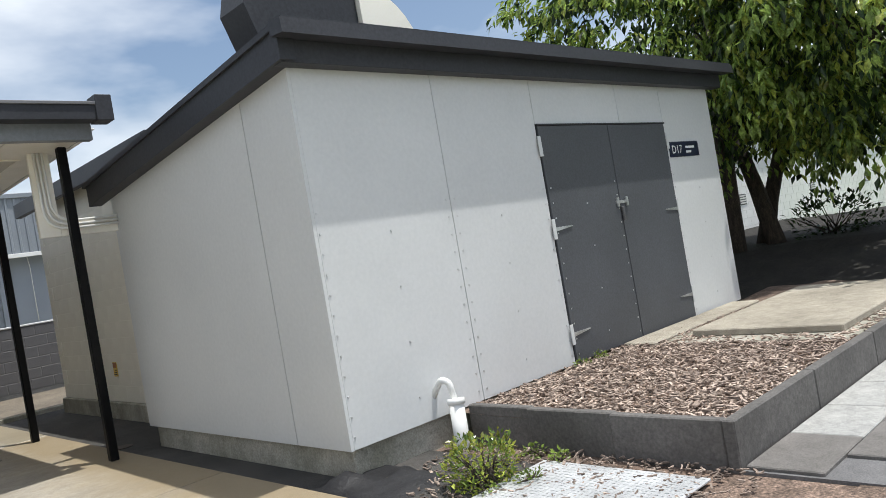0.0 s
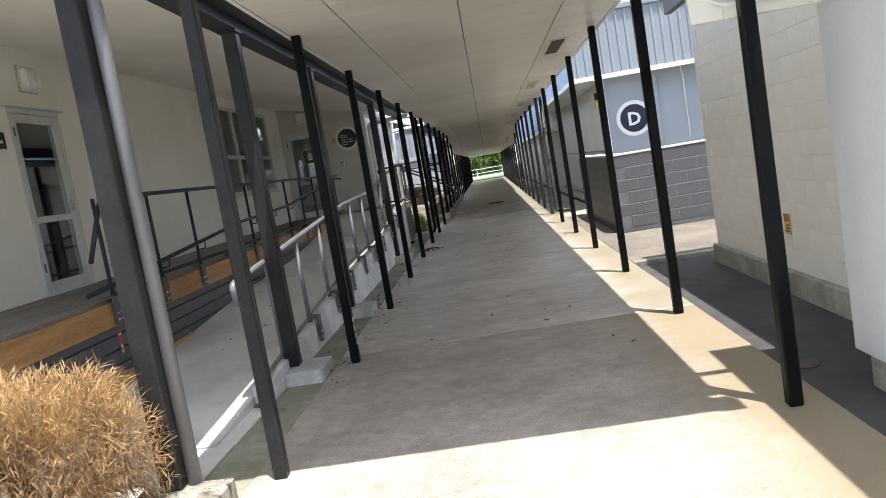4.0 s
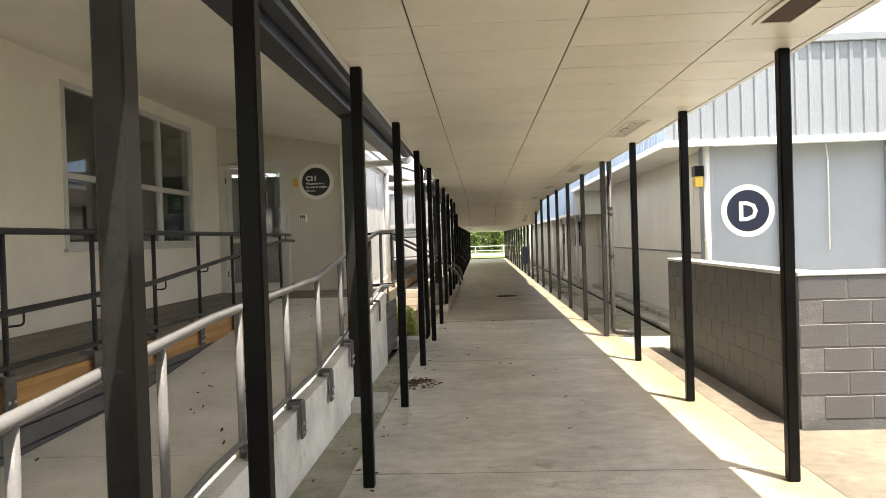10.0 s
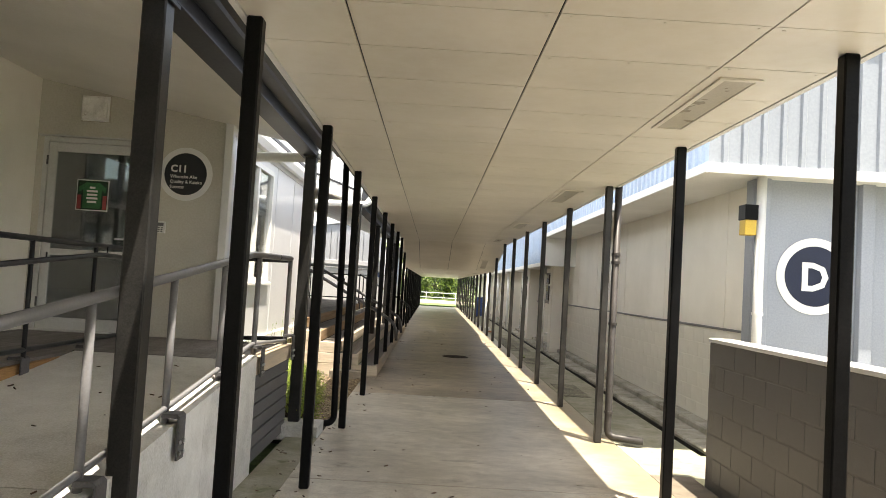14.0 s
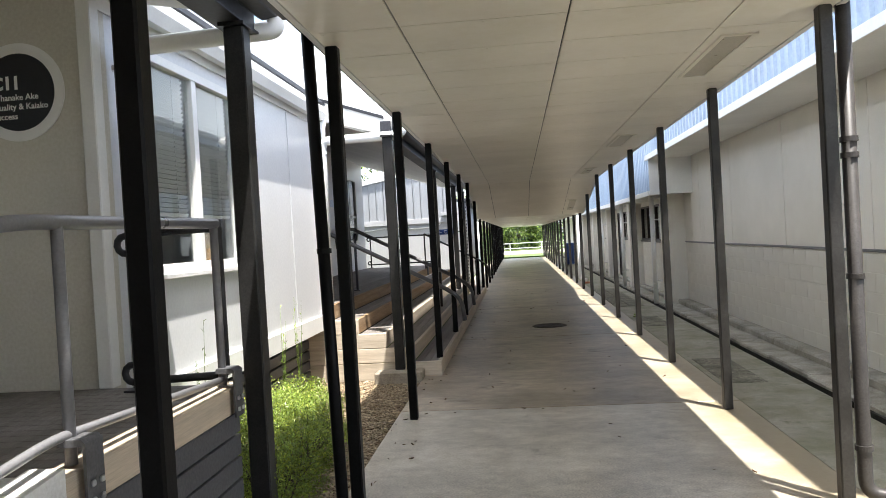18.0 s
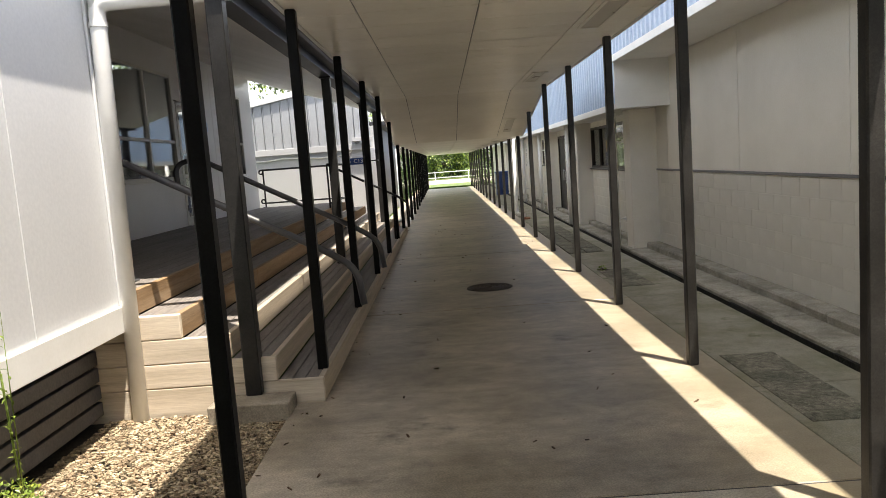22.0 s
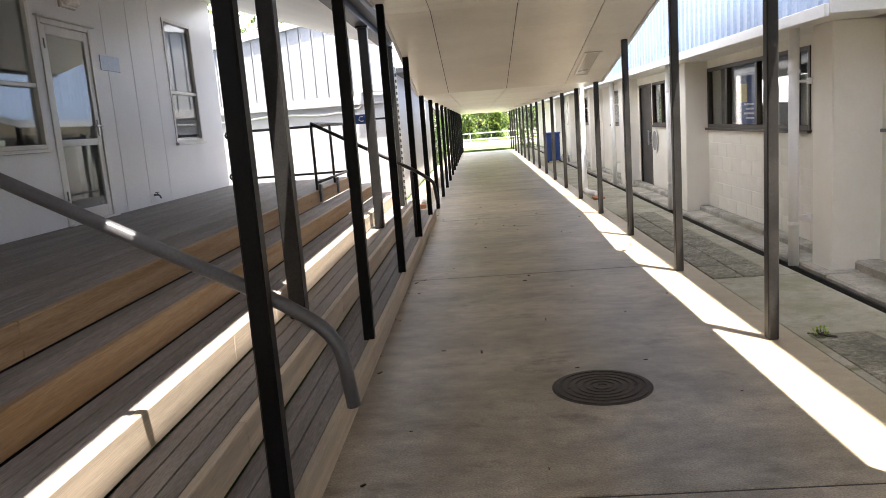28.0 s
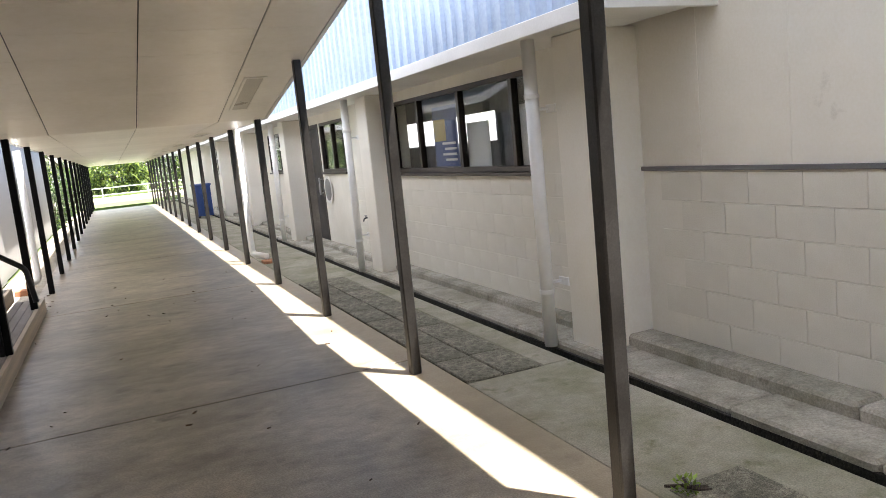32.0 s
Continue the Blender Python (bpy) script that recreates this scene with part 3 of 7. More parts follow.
def wall(name, axis, face, back, u0, u1, z0, z1, mat, holes=(), label="", c=0.0):
    """A wall along y (axis 'x': face is its x) or along x (axis 'y'), with openings (u0, u1, z0, z1) cut through."""
    us = sorted({u0, u1, *[h[0] for h in holes], *[h[1] for h in holes]})
    zs = sorted({z0, z1, *[h[2] for h in holes], *[h[3] for h in holes]})
    bm = bmesh.new()
    for a, b in zip(us, us[1:]):
        for p, q in zip(zs, zs[1:]):
            if any(h[0] <= a and b <= h[1] and h[2] <= p and q <= h[3] for h in holes):
                continue
            if axis == "x":
                cbox(bm, face, back, a, b, p, q, 0)
            else:
                cbox(bm, a, b, face, back, p, q, 0)
    bmesh.ops.remove_doubles(bm, verts=bm.verts, dist=0.0005)
    dup = {}
    for f in bm.faces:
        k = tuple(round(x, 3) for x in f.calc_center_median())
        dup.setdefault(k, []).append(f)
    bmesh.ops.delete(bm, geom=[f for fs in dup.values() if len(fs) > 1 for f in fs], context="FACES")
    return solid(name, bm, mat, label or "painted wall", "wall", kind="structure")


def writing(name, body, size, mat, parent, m, depth=0.002, align="LEFT", bold=0.0):
    """Raised letters in the built-in font at the pose m."""
    cu = bpy.data.curves.new(name, "FONT")
    cu.body, cu.size, cu.extrude, cu.align_x, cu.resolution_u = body, size, depth, align, 2
    cu.offset = bold
    tmp = bpy.data.objects.new(name, cu)
    scene.collection.objects.link(tmp)
    dg = bpy.context.evaluated_depsgraph_get()
    me = bpy.data.meshes.new_from_object(tmp.evaluated_get(dg))
    bpy.data.objects.remove(tmp)
    me.transform(m)
    me.materials.clear()
    me.materials.append(M[mat])
    ob = new(name, me)
    ob.parent = parent
    ob.matrix_parent_inverse = parent.matrix_basis.inverted() if parent.parent is None else Matrix.Identity(4)
    return ob


FACE_SOUTH = Matrix.Rotation(radians(90), 4, "X")                                             # letters read from -y
FACE_EAST = Matrix.Rotation(radians(90), 4, "Z") @ FACE_SOUTH                                 # letters read from +x


def window(name, axis, face, u0, u1, z0, z1, mullions, transoms, frame_mat, label, depth=0.06, bar=0.045, out=1, sill=True, glass="glass"):
    """A framed window: outer frame bars, mullions, transoms, one pane in each light. out: +1 when it looks along the axis's positive way."""
    t = thing(name, (face, (u0 + u1) / 2, z0) if axis == "x" else ((u0 + u1) / 2, face, z0), label, "window", kind="structure")
    f0, f1 = face + out * 0.012, face - out * depth

    def bx(n, a, b, p, q, mat, d0=f0, d1=f1, c=0.004):
        dims = (d0, d1, a, b, p, q) if axis == "x" else (a, b, d0, d1, p, q)
        return part_box(n, dims, mat, t, c=c)
    bx("frame_bar", u0, u0 + bar, z0, z1, frame_mat)
    bx("frame_bar", u1 - bar, u1, z0, z1, frame_mat)
    bx("frame_bar", u0 + bar, u1 - bar, z1 - bar, z1, frame_mat)
    bx("frame_bar", u0 + bar, u1 - bar, z0, z0 + bar, frame_mat)
    us = [u0 + bar] + [c for m in mullions for c in (m - bar * 0.6, m + bar * 0.6)] + [u1 - bar]
    for m in mullions:
        bx("mullion", m - bar * 0.6, m + bar * 0.6, z0 + bar, z1 - bar, frame_mat, f0 - out * 0.004)
    for a, b in zip(us[::2], us[1::2]):
        zs = [z0 + bar] + [c for m in transoms for c in (m - bar * 0.5, m + bar * 0.5)] + [z1 - bar]
        for m in transoms:
            bx("transom", a, b, m - bar * 0.5, m + bar * 0.5, frame_mat, f0 - out * 0.008)
        for p, q in zip(zs[::2], zs[1::2]):
            g = bx("pane", a, b, p, q, glass, face - out * 0.028, face - out * 0.034, 0)
            g.visible_shadow = False
    if sill:
        bx("window_sill", u0 - 0.03, u1 + 0.03, z0 - 0.035, z0, frame_mat, face + out * 0.05, face - out * 0.02)
    return t


def rnd(a, b):
    return random.uniform(a, b)

# ---- plan ----
BAY, Y_FIRST, N_POSTS = 2.4, 6.3, 27
X_LEFT, X_RIGHT = 0.227, 3.027            # lines of the walkway's posts
CEIL, CEIL_LOW = 2.825, 2.12              # underside of its ceiling, before and after the slope
Y_SLOPE0, Y_SLOPE1, Y_END = 33.4, 37.4, 70.0
DECK = 0.9


def ceil_z(y):
    s = min(1.0, max(0.0, (y - Y_SLOPE0) / (Y_SLOPE1 - Y_SLOPE0)))
    return CEIL + (CEIL_LOW - CEIL) * s


# ---- ground ----
bm = bmesh.new()
cbox(bm, -220, 220, -120, 320, -0.6, -0.12, 0)
ground = solid("ground", bm, "grass", "grassy ground reaching the horizon", "ground", kind="structure")

# walkway slab, one pour between joints
pavement = thing("pavement", (1.6, 30, 0), "stained grey concrete walkway slab with sawn joints", "pavement", kind="structure")
JOINTS = [-14.4, -9.6, -4.9, -0.1, 4.62] + [8.95 + 4.82 * k for k in range(13)]
for a, b in zip(JOINTS, JOINTS[1:]):
    part_box("slab", (0.05, 3.22, a + 0.007, b - 0.007, -0.15, 0.0), "path_concrete" if b < 9 else "concrete" if b < 24 else "worn_concrete", pavement, c=0.006)
for j in JOINTS[1:-1]:
    part_box("joint_filler", (0.052, 3.218, j - 0.0068, j + 0.0068, -0.1, -0.004), "joint", pavement, c=0)
part_box("slab_bed", (0.06, 3.21, -14.4, JOINTS[-1], -0.4, -0.03), "dark_soil", pavement, c=0)

# right-hand strip beside the long building: concrete, pavers, drain and kerb
side_strip = thing("side_strip", (3.6, 40, 0), "mossy concrete side strip beside the walkway", "pavement", kind="structure")
for a, b in ((19.4, 20.6), (20.61, 24.9), (24.91, 28.3), (28.31, 32.27), (37.3, 41.5), (41.51, 52.0), (52.01, 70.0)):
    part_box("slab", (3.226, 4.05, a, b, -0.15, -0.008), "mossy_concrete", side_strip, c=0.01)
part_box("slab", (3.83, 4.05, 32.28, 37.29, -0.15, -0.008), "mossy_concrete", side_strip, c=0.01)
for a, b in ((24.2, 25.7), (28.95, 30.35)):
    part_box("aggregate_patch", (3.30, 3.72, a, b, -0.1, -0.002), "aggregate", side_strip, c=0.004)
bm = bmesh.new()
cbox(bm, 4.0, 4.2, 20.5, 70, -0.3, -0.16, 0)
cbox(bm, 4.155, 4.185, 20.5, 70, -0.2, -0.028, 0.002)
solid("drain", bm, "dark_soil", "dark open drain channel with a near-black strip along the kerb", "drain", kind="structure")
kerb = thing("kerb", (4.3, 40, 0), "worn concrete kerb with crumbling edge beside the drain", "kerb", kind="structure")
random.seed(4)
ya = 20.5
while ya < 69.0:
    yb = min(70.0, ya + (rnd(0.5, 1.3) if ya < 44 else 4.5))
    part_box("kerb_stone", (4.175 + rnd(-0.02, 0.02), 4.52, ya + 0.003, yb - 0.002, -0.2, 0.012 + rnd(0, 0.012)), "kerb", kerb, c=0.018)
    ya = yb
for k in range(6):
    a = 20.5 + 1.97 * k
    part_box("footing", (4.50, 4.73, a + 0.002, a + 1.968, -0.2, 0.10 + 0.006 * (k % 2)), "kerb", kerb, c=0.02)
part_box("footing", (4.47, 4.64, 32.7, 70.0, -0.2, 0.09), "kerb", kerb, c=0.02)

# apron before the D wing and asphalt beside the block building
apron = thing("apron", (6, 14, 0), "pale sunlit concrete apron", "pavement", kind="structure")
for a, b, c, d in ((3.226, 9, 11.72, 14.75), (9.01, 16, 11.72, 20.4), (3.226, 3.62, 14.76, 19.39)):
    part_box("slab", (a, b, c, d, -0.15, -0.006), "apron_concrete", apron, c=0.006)
bm = bmesh.new()
cbox(bm, 3.226, 4.2, 2.3, 11.62, -0.2, -0.05, 0)
solid("asphalt_strip", bm, "asphalt", "dark asphalt strip in shade beside the walkway", "ground", kind="structure")
bm = bmesh.new()
cbox(bm, 3.226, 4.55, 11.62, 11.72, -0.15, 0.01, 0.01)
solid("edge_strip", bm, "kerb", "low concrete edging strip", "kerb", kind="structure")
bm = bmesh.new()
cbox(bm, 3.75, 16, 15.0, 20.4, -0.15, -0.02, 0)
solid("yard_floor", bm, "mossy_concrete", "concrete floor behind the block screen wall", "ground", kind="structure")

# ---- covered walkway: ceiling, roof, posts ----
bm = bmesh.new()
rows = []
y = 6.0
while y < Y_END - 0.3:
    cuts = [y, *[q for q in (Y_SLOPE0, Y_SLOPE1) if y + 0.02 < q < y + 0.58], min(y + 0.6, Y_END)]
    rows += list(zip(cuts, cuts[1:]))
    y += 0.6
COLS = ((0.19, 0.672), (0.682, 1.598), (1.608, 2.53), (2.54, 3.095))
for ya, yb in rows:
    za, zb = ceil_z(ya), ceil_z(yb)
    for xa, xb in COLS:
        g = 0.0036
        v = [bm.verts.new(p) for p in ((xa, ya + g, za), (xb, ya + g, za), (xb, yb - g, zb), (xa, yb - g, zb))]
        w = [bm.verts.new((p.co.x, p.co.y, p.co.z + 0.012)) for p in v]
        bm.faces.new(v[::-1])
        bm.faces.new(w)
        for i in range(4):
            bm.faces.new((v[i], v[(i + 1) % 4], w[(i + 1) % 4], w[i]))
        for xs in ([xa + 0.05, (xa + xb) / 2, xb - 0.05] if xb - xa > 0.6 else [xa + 0.05, xb - 0.05]):
            cbox(bm, xs - 0.006, xs + 0.006, ya + 0.03, ya + 0.042, za - 0.0025, za + 0.004, 0)
ceiling = solid("ceiling", bm, "ceiling", "cream painted flat sheets with dark joints and screw heads", "ceiling", kind="structure")

bm = bmesh.new()
prof = [(5.95, CEIL + 0.014), (Y_SLOPE0, CEIL + 0.014), (Y_SLOPE1, CEIL_LOW + 0.014), (Y_END, CEIL_LOW + 0.014),
        (Y_END, CEIL_LOW + 0.09), (Y_SLOPE1, CEIL_LOW + 0.09), (Y_SLOPE0, CEIL + 0.09), (5.95, CEIL + 0.09)]
prism(bm, prof, "x", 0.185, 3.10)
roof = solid("walkway_roof", bm, "charcoal", "thin dark metal roof over the walkway", "roof", kind="structure")
for nm, xa, xb, mt in (("roof_edge", 3.102, 3.14, "white"), ("roof_edge", 0.15, 0.183, "white")):
    bm = bmesh.new()
    prism(bm, [(5.95, CEIL - 0.005), (Y_SLOPE0, CEIL - 0.005), (Y_SLOPE1, CEIL_LOW - 0.005), (Y_END, CEIL_LOW - 0.005),
               (Y_END, CEIL_LOW + 0.11), (Y_SLOPE1, CEIL_LOW + 0.11), (Y_SLOPE0, CEIL + 0.11), (5.95, CEIL + 0.11)], "x", xa, xb)
    part(nm, bm, mt, roof, "white painted edge flashing")
# roof sheet lapping out past the left edge
for ya, yb, xa in ((5.95, 20.4, 0.026), (20.405, Y_SLOPE0, 0.045)):
    part_box("roof_lap", (xa, 0.149, ya, yb, CEIL + 0.092, CEIL + 0.108), "charcoal", roof, "dark roof sheet overhang", c=0.002)
part_box("roof_lap", (3.141, 3.218, 5.95, Y_SLOPE0, CEIL + 0.078, CEIL + 0.09), "white", roof, "white roof sheet overhang", c=0.002)
# front fascia with gutter
part_box("fascia", (0.12, 3.16, 5.86, 5.948, CEIL - 0.03, CEIL + 0.20), "fascia_grey", roof, "pale grey front fascia board")
part_box("gutter", (0.06, 3.24, 5.70, 5.858, CEIL + 0.11, CEIL + 0.25), "charcoal", roof, "dark grey metal gutter")
part_box("gutter_lip", (0.05, 3.25, 5.685, 5.70, CEIL + 0.235, CEIL + 0.262), "rail", roof)
part_box("gutter_end", (3.16, 3.30, 5.68, 5.86, CEIL + 0.10, CEIL + 0.32), "charcoal", roof)
part_box("lamp_bracket", (1.62, 1.72, 5.80, 5.858, CEIL - 0.05, CEIL + 0.03), "sign_white", roof, "small white clip on the fascia")


def steel_post(x, y, top, half, mat):
    bm = bmesh.new()
    cbox(bm, x - half, x + half, y - half, y + half, 0.0, top, 0.008)
    return bm


for k in range(N_POSTS):
    y = Y_FIRST + BAY * k
    if y > Y_END:
        break
    for x in (X_LEFT, X_RIGHT):
        # Lighter paint on the first left and far right posts stands for sunlight.
        paint = "post_grey" if x == X_LEFT and y < 7 else "post_paint" if x == X_LEFT or y < 20 else "post_sunlit"
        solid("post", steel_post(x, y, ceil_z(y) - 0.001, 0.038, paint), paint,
              "dark painted square steel post holding the walkway roof" if paint != "post_sunlit" else "worn square steel post, its paint lightened to grey-brown for sunlight", "post", "posts of the covered walkway")

# ceiling lights
for k in range(13):
    ya = 6.77 + 4.8 * k
    if ya + 1.3 > Y_END:
        break
    yb, za, zb = ya + 1.28, ceil_z(ya), ceil_z(ya + 1.28)
    # Bare one: flush plate in rust brown, darkened for the shade of a hollow.
    bare = k == 1
    t = thing("ceiling_light", (2.72, ya + 0.64, za), "bare rusty ceiling light without its cover, plate darkened like a hollow" if bare else
              "flush rectangular ceiling light with an unlit dull diffuser", "light", "ceiling lights")
    for nm, xa, xb, pa, pb, dz, mt in (("frame_bar", 2.60, 2.63, 0, 1, 0.012, "ceiling"), ("frame_bar", 2.80, 2.83, 0, 1, 0.012, "ceiling"),
                                       ("frame_bar", 2.63, 2.80, 0, 0.025, 0.012, "ceiling"), ("frame_bar", 2.63, 2.80, 0.975, 1, 0.012, "ceiling"),
                                       ("diffuser", 2.63, 2.80, 0.025, 0.975, 0.006, "open_box" if bare else "diffuser")):
        bm = bmesh.new()
        p, q = ya + (yb - ya) * pa, ya + (yb - ya) * pb
        zp, zq = za + (zb - za) * pa, za + (zb - za) * pb
        prism(bm, [(p, zp - dz), (q, zq - dz), (q, zq - 0.001), (p, zp - 0.001)], "x", xa, xb)
        part(nm, bm, mt, t)

# ---- building C, beside the ramp ----
CW = -3.18
YE = 20.42                                 # end wall with the glazed door
XF, YF = -1.12, 25.28                      # sunlit front wall and its far end
YD = 37.6                                  # far end of the deck
wall("wall_c_ramp", "x", CW, CW - 0.15, 5.75, YE, 0.0, 4.2, "cream", [(9.93, 10.88, 0.9, 2.91), (15.90, 19.34, 1.68, 3.40)],
     "cream painted sheet wall of the classroom block")
wall("wall_c_end", "y", YE, YE + 0.15, -3.33, XF, 0.0, 4.2, "cream_shade", [(-3.10, -2.03, 0.9, 2.955)], "cream painted end wall with a glazed door")
wall("wall_c_front", "x", XF, XF - 0.15, YE + 0.15, YF, 0.66, 3.5, "white_clad", [(20.93, 22.62, 1.515, 3.01)], "pale painted sheet wall in sunlight")
wall("wall_c_return", "y", YF, YF - 0.15, -3.12, XF - 0.15, 0.62, 4.2, "white_clad", [], "pale painted wall beside the steps")
wall("wall_c_deck", "x", -3.12, -3.27, YF, YD, 0.0, 4.2, "white_clad", [(26.6, 28.87, 1.68, 3.38), (30.18, 32.43, 1.69, 3.385), (32.56, 33.57, 0.9, 2.97), (35.61, 36.64, 1.66, 3.37)],
     "pale painted sheet wall with narrow cover battens")
# Unseen back wall; its openings are added to let daylight brighten the rooms.
wall("wall_c_back", "x", -9.0, -9.15, 5.75, YD, 0.0, 4.88, "dark_room", [(7.5, 10.5, 2.75, 3.4), (12.0, 15.0, 2.75, 3.4)], "plain back wall with openings for daylight")
wall("wall_c_far", "y", YD, YD - 0.15, -9.15, -3.27, 0.0, 4.3, "white_clad", [], "pale end wall of the classroom block")
wall("wall_c_near", "y", 5.75, 5.9, -9.15, -3.24, 0.0, 4.2, "cream", [], "plain end wall of the classroom block")
bm = bmesh.new()
cbox(bm, -9.0, -3.34, 5.9, YD - 0.15, 0.8, 0.88, 0)
cbox(bm, -3.335, XF - 0.16, YE + 0.16, YF - 0.16, 0.8, 0.88, 0)
solid("floor_inside", bm, "dark_room", "dim floor inside the classroom block", "floor", kind="structure")
bm = bmesh.new()
prism(bm, [(-9.0, 4.86), (-3.2, 3.94), (-3.2, 3.96), (-9.0, 4.89)], "y", 5.9, YD - 0.15)
solid("ceiling_inside", bm, "dark_room", "dim ceiling inside the classroom block", "ceiling", kind="structure")
# battens over the sheet joints
for k, (yy) in enumerate((33.9, 34.55, 35.2, 29.45)):
    bm = bmesh.new()
    cbox(bm, -3.119, -3.1165, yy - 0.006, yy + 0.006, 0.9, 3.9, 0.0008)
    solid("trim", bm, "white_clad", "thin cover batten on the wall", "trim", kind="structure")
for yy in (22.84, 24.10):
    bm = bmesh.new()
    cbox(bm, XF + 0.001, XF + 0.007, yy - 0.012, yy + 0.012, 0.82, 3.2, 0.002)
    solid("trim", bm, "white_clad", "thin cover batten on the wall", "trim", kind="structure")
bm = bmesh.new()
cbox(bm, XF + 0.003, XF + 0.03, YE + 0.02, YF + 0.01, 0.63, 0.815, 0.004)
solid("baseboard", bm, "white", "white painted base board", "trim", kind="structure")
bm = bmesh.new()
cbox(bm, XF - 0.05, XF + 0.035, YE - 0.06, YE + 0.04, 0.9, 3.24, 0.006)
solid("trim", bm, "white", "white corner trim of the wall", "trim", kind="structure")
bm = bmesh.new()
cbox(bm, XF + 0.002, XF + 0.022, YF - 0.11, YF, 0.82, 3.19, 0.003)
solid("trim", bm, "white_clad", "flat cover board at the end of the sunlit wall", "trim", kind="structure")
bm = bmesh.new()
cbox(bm, XF + 0.002, XF + 0.02, YE + 0.05, YF - 0.112, 3.10, 3.19, 0.003)
solid("trim", bm, "white", "white top board under the eave", "trim", kind="structure")

# soffits and roof
bm = bmesh.new()
prism(bm, [(-3.3, 3.60), (-0.36, 3.06), (-0.36, 3.09), (-3.3, 3.63)], "y", 5.8, YE + 0.22)
solid("ceiling_ramp", bm, "cream", "cream painted sloping soffit over the ramp", "ceiling", kind="structure")
bm = bmesh.new()
for k in range(20):
    a = 25.5 + 0.61 * k
    prism(bm, [(-3.15, 3.86), (-0.36, 2.953), (-0.36, 2.968), (-3.15, 3.875)], "y", a + 0.003, min(a + 0.607, YD + 0.35))
prism(bm, [(-3.15, 3.877), (-0.36, 2.970), (-0.36, 2.985), (-3.15, 3.892)], "y", 25.5, YD + 0.35)
solid("ceiling_steps", bm, "white", "white lining boards on the sloping soffit", "ceiling", kind="structure")
bm = bmesh.new()
prism(bm, [(XF - 0.15, 3.225), (XF + 0.07, 3.19), (XF + 0.07, 3.22), (XF - 0.15, 3.265)], "y", 20.62, 25.45)
solid("ceiling_eave", bm, "white", "white painted eave soffit", "ceiling", kind="structure")
bm = bmesh.new()
prism(bm, [(-9.3, 4.9), (-3.3, 3.95), (-0.3, 3.32), (-0.3, 3.36), (-3.3, 4.0), (-9.3, 4.95)], "y", 5.7, 20.64)
prism(bm, [(-9.3, 4.9), (-3.3, 4.12), (-1.03, 3.375), (-1.03, 3.415), (-3.3, 4.16), (-9.3, 4.95)], "y", 20.64, 25.45)
prism(bm, [(-9.3, 4.9), (-3.3, 4.2), (-0.3, 3.16), (-0.3, 3.2), (-3.3, 4.24), (-9.3, 4.95)], "y", 25.45, YD + 0.35)
roof_c = solid("roof_c", bm, "charcoal", "dark metal roof of the classroom block", "roof", kind="structure")
for ya, yb in ((5.8, YE + 0.22), (25.42, YD + 0.3)):
    part_box("beam", (-0.345, -0.215, ya, yb, 2.93, 3.13), "charcoal", roof_c, "dark painted steel edge beam", c=0.006)
    part_box("beam_flange", (-0.37, -0.19, ya, yb, 2.918, 2.93), "charcoal", roof_c, c=0.002)
    bm = bmesh.new()
    prism(bm, [(-0.20, 3.02), (-0.19, 3.19), (-0.024, 3.19), (-0.024, 3.15), (-0.04, 3.05), (-0.08, 3.01), (-0.17, 3.0)], "y", ya, yb)
    part("gutter", bm, "charcoal", roof_c, "dark metal gutter")
bm = bmesh.new()
prism(bm, [(-1.08, 3.16), (-1.07, 3.30), (-0.96, 3.30), (-0.96, 3.23), (-1.0, 3.15)], "y", 20.65, 25.44)
part("gutter", bm, "white", roof_c, "white metal gutter")
bm = bmesh.new()
prism(bm, [(-1.26, 3.25), (-0.2, 2.94), (-0.2, 3.17), (-1.26, 3.50)], "y", 25.462, 25.497)
part("barge_board", bm, "white", roof_c, "white sloping barge board")

# posts of the classroom block's verandah
def verandah_post(y, x=-0.28, base=0.1, pad=True):
    t = thing("verandah_post", (x, y, 0), "thick grey painted steel post on a concrete pad" if pad else "thick dark steel post standing on the timber steps" if base > 0.2 else "thick grey steel post on a concrete block with a downpipe",
              "post", "posts of the verandah")
    part_box("shaft", (x - 0.058, x + 0.058, y - 0.058, y + 0.058, base, 2.917), "post_grey", t, c=0.008)
    part_box("cap_plate", (x - 0.075, x + 0.075, y - 0.09, y + 0.09, 2.895, 2.9175), "post_grey", t, c=0.002)
    if pad:
        part_box("pad", (-0.283 if y < 20 else -0.50, x + 0.29, y - 0.27, y + (0.17 if y < 25 else 0.0), -0.05, base), "pad_concrete" if y < 25 else "damp_pad", t,
                 "smooth pale concrete pad" if y < 25 else "damp brown concrete pad", c=0.007)
    return t


verandah_post(6.05, -0.26, 0.12, False)
for y in (8.5, 11.1):
    verandah_post(y, -0.26 if y < 9 else -0.25)
verandah_post(15.98, -0.265)
verandah_post(20.42, -0.25)
verandah_post(25.21, -0.225, 0.10)
for y in (30.32, 34.85):
    verandah_post(y, -0.26, 0.362, False)
slotted = verandah_post(37.49, -0.24, 0.362, False)
part_box("slotted_channel", (-0.178, -0.145, 37.44, 37.48, 0.362, 2.6), "steel", slotted, "pale slotted steel channel")
for k in range(22):
    part_box("slot", (-0.172, -0.1445, 37.4365, 37.4395, 0.45 + 0.095 * k, 0.50 + 0.095 * k), "joint", slotted, c=0)

# ---- ramp ----
RAMP = [(7.0, 0.0), (12.2, 0.385), (14.6, 0.455), (18.76, DECK - 0.004), (19.45, DECK - 0.004)]


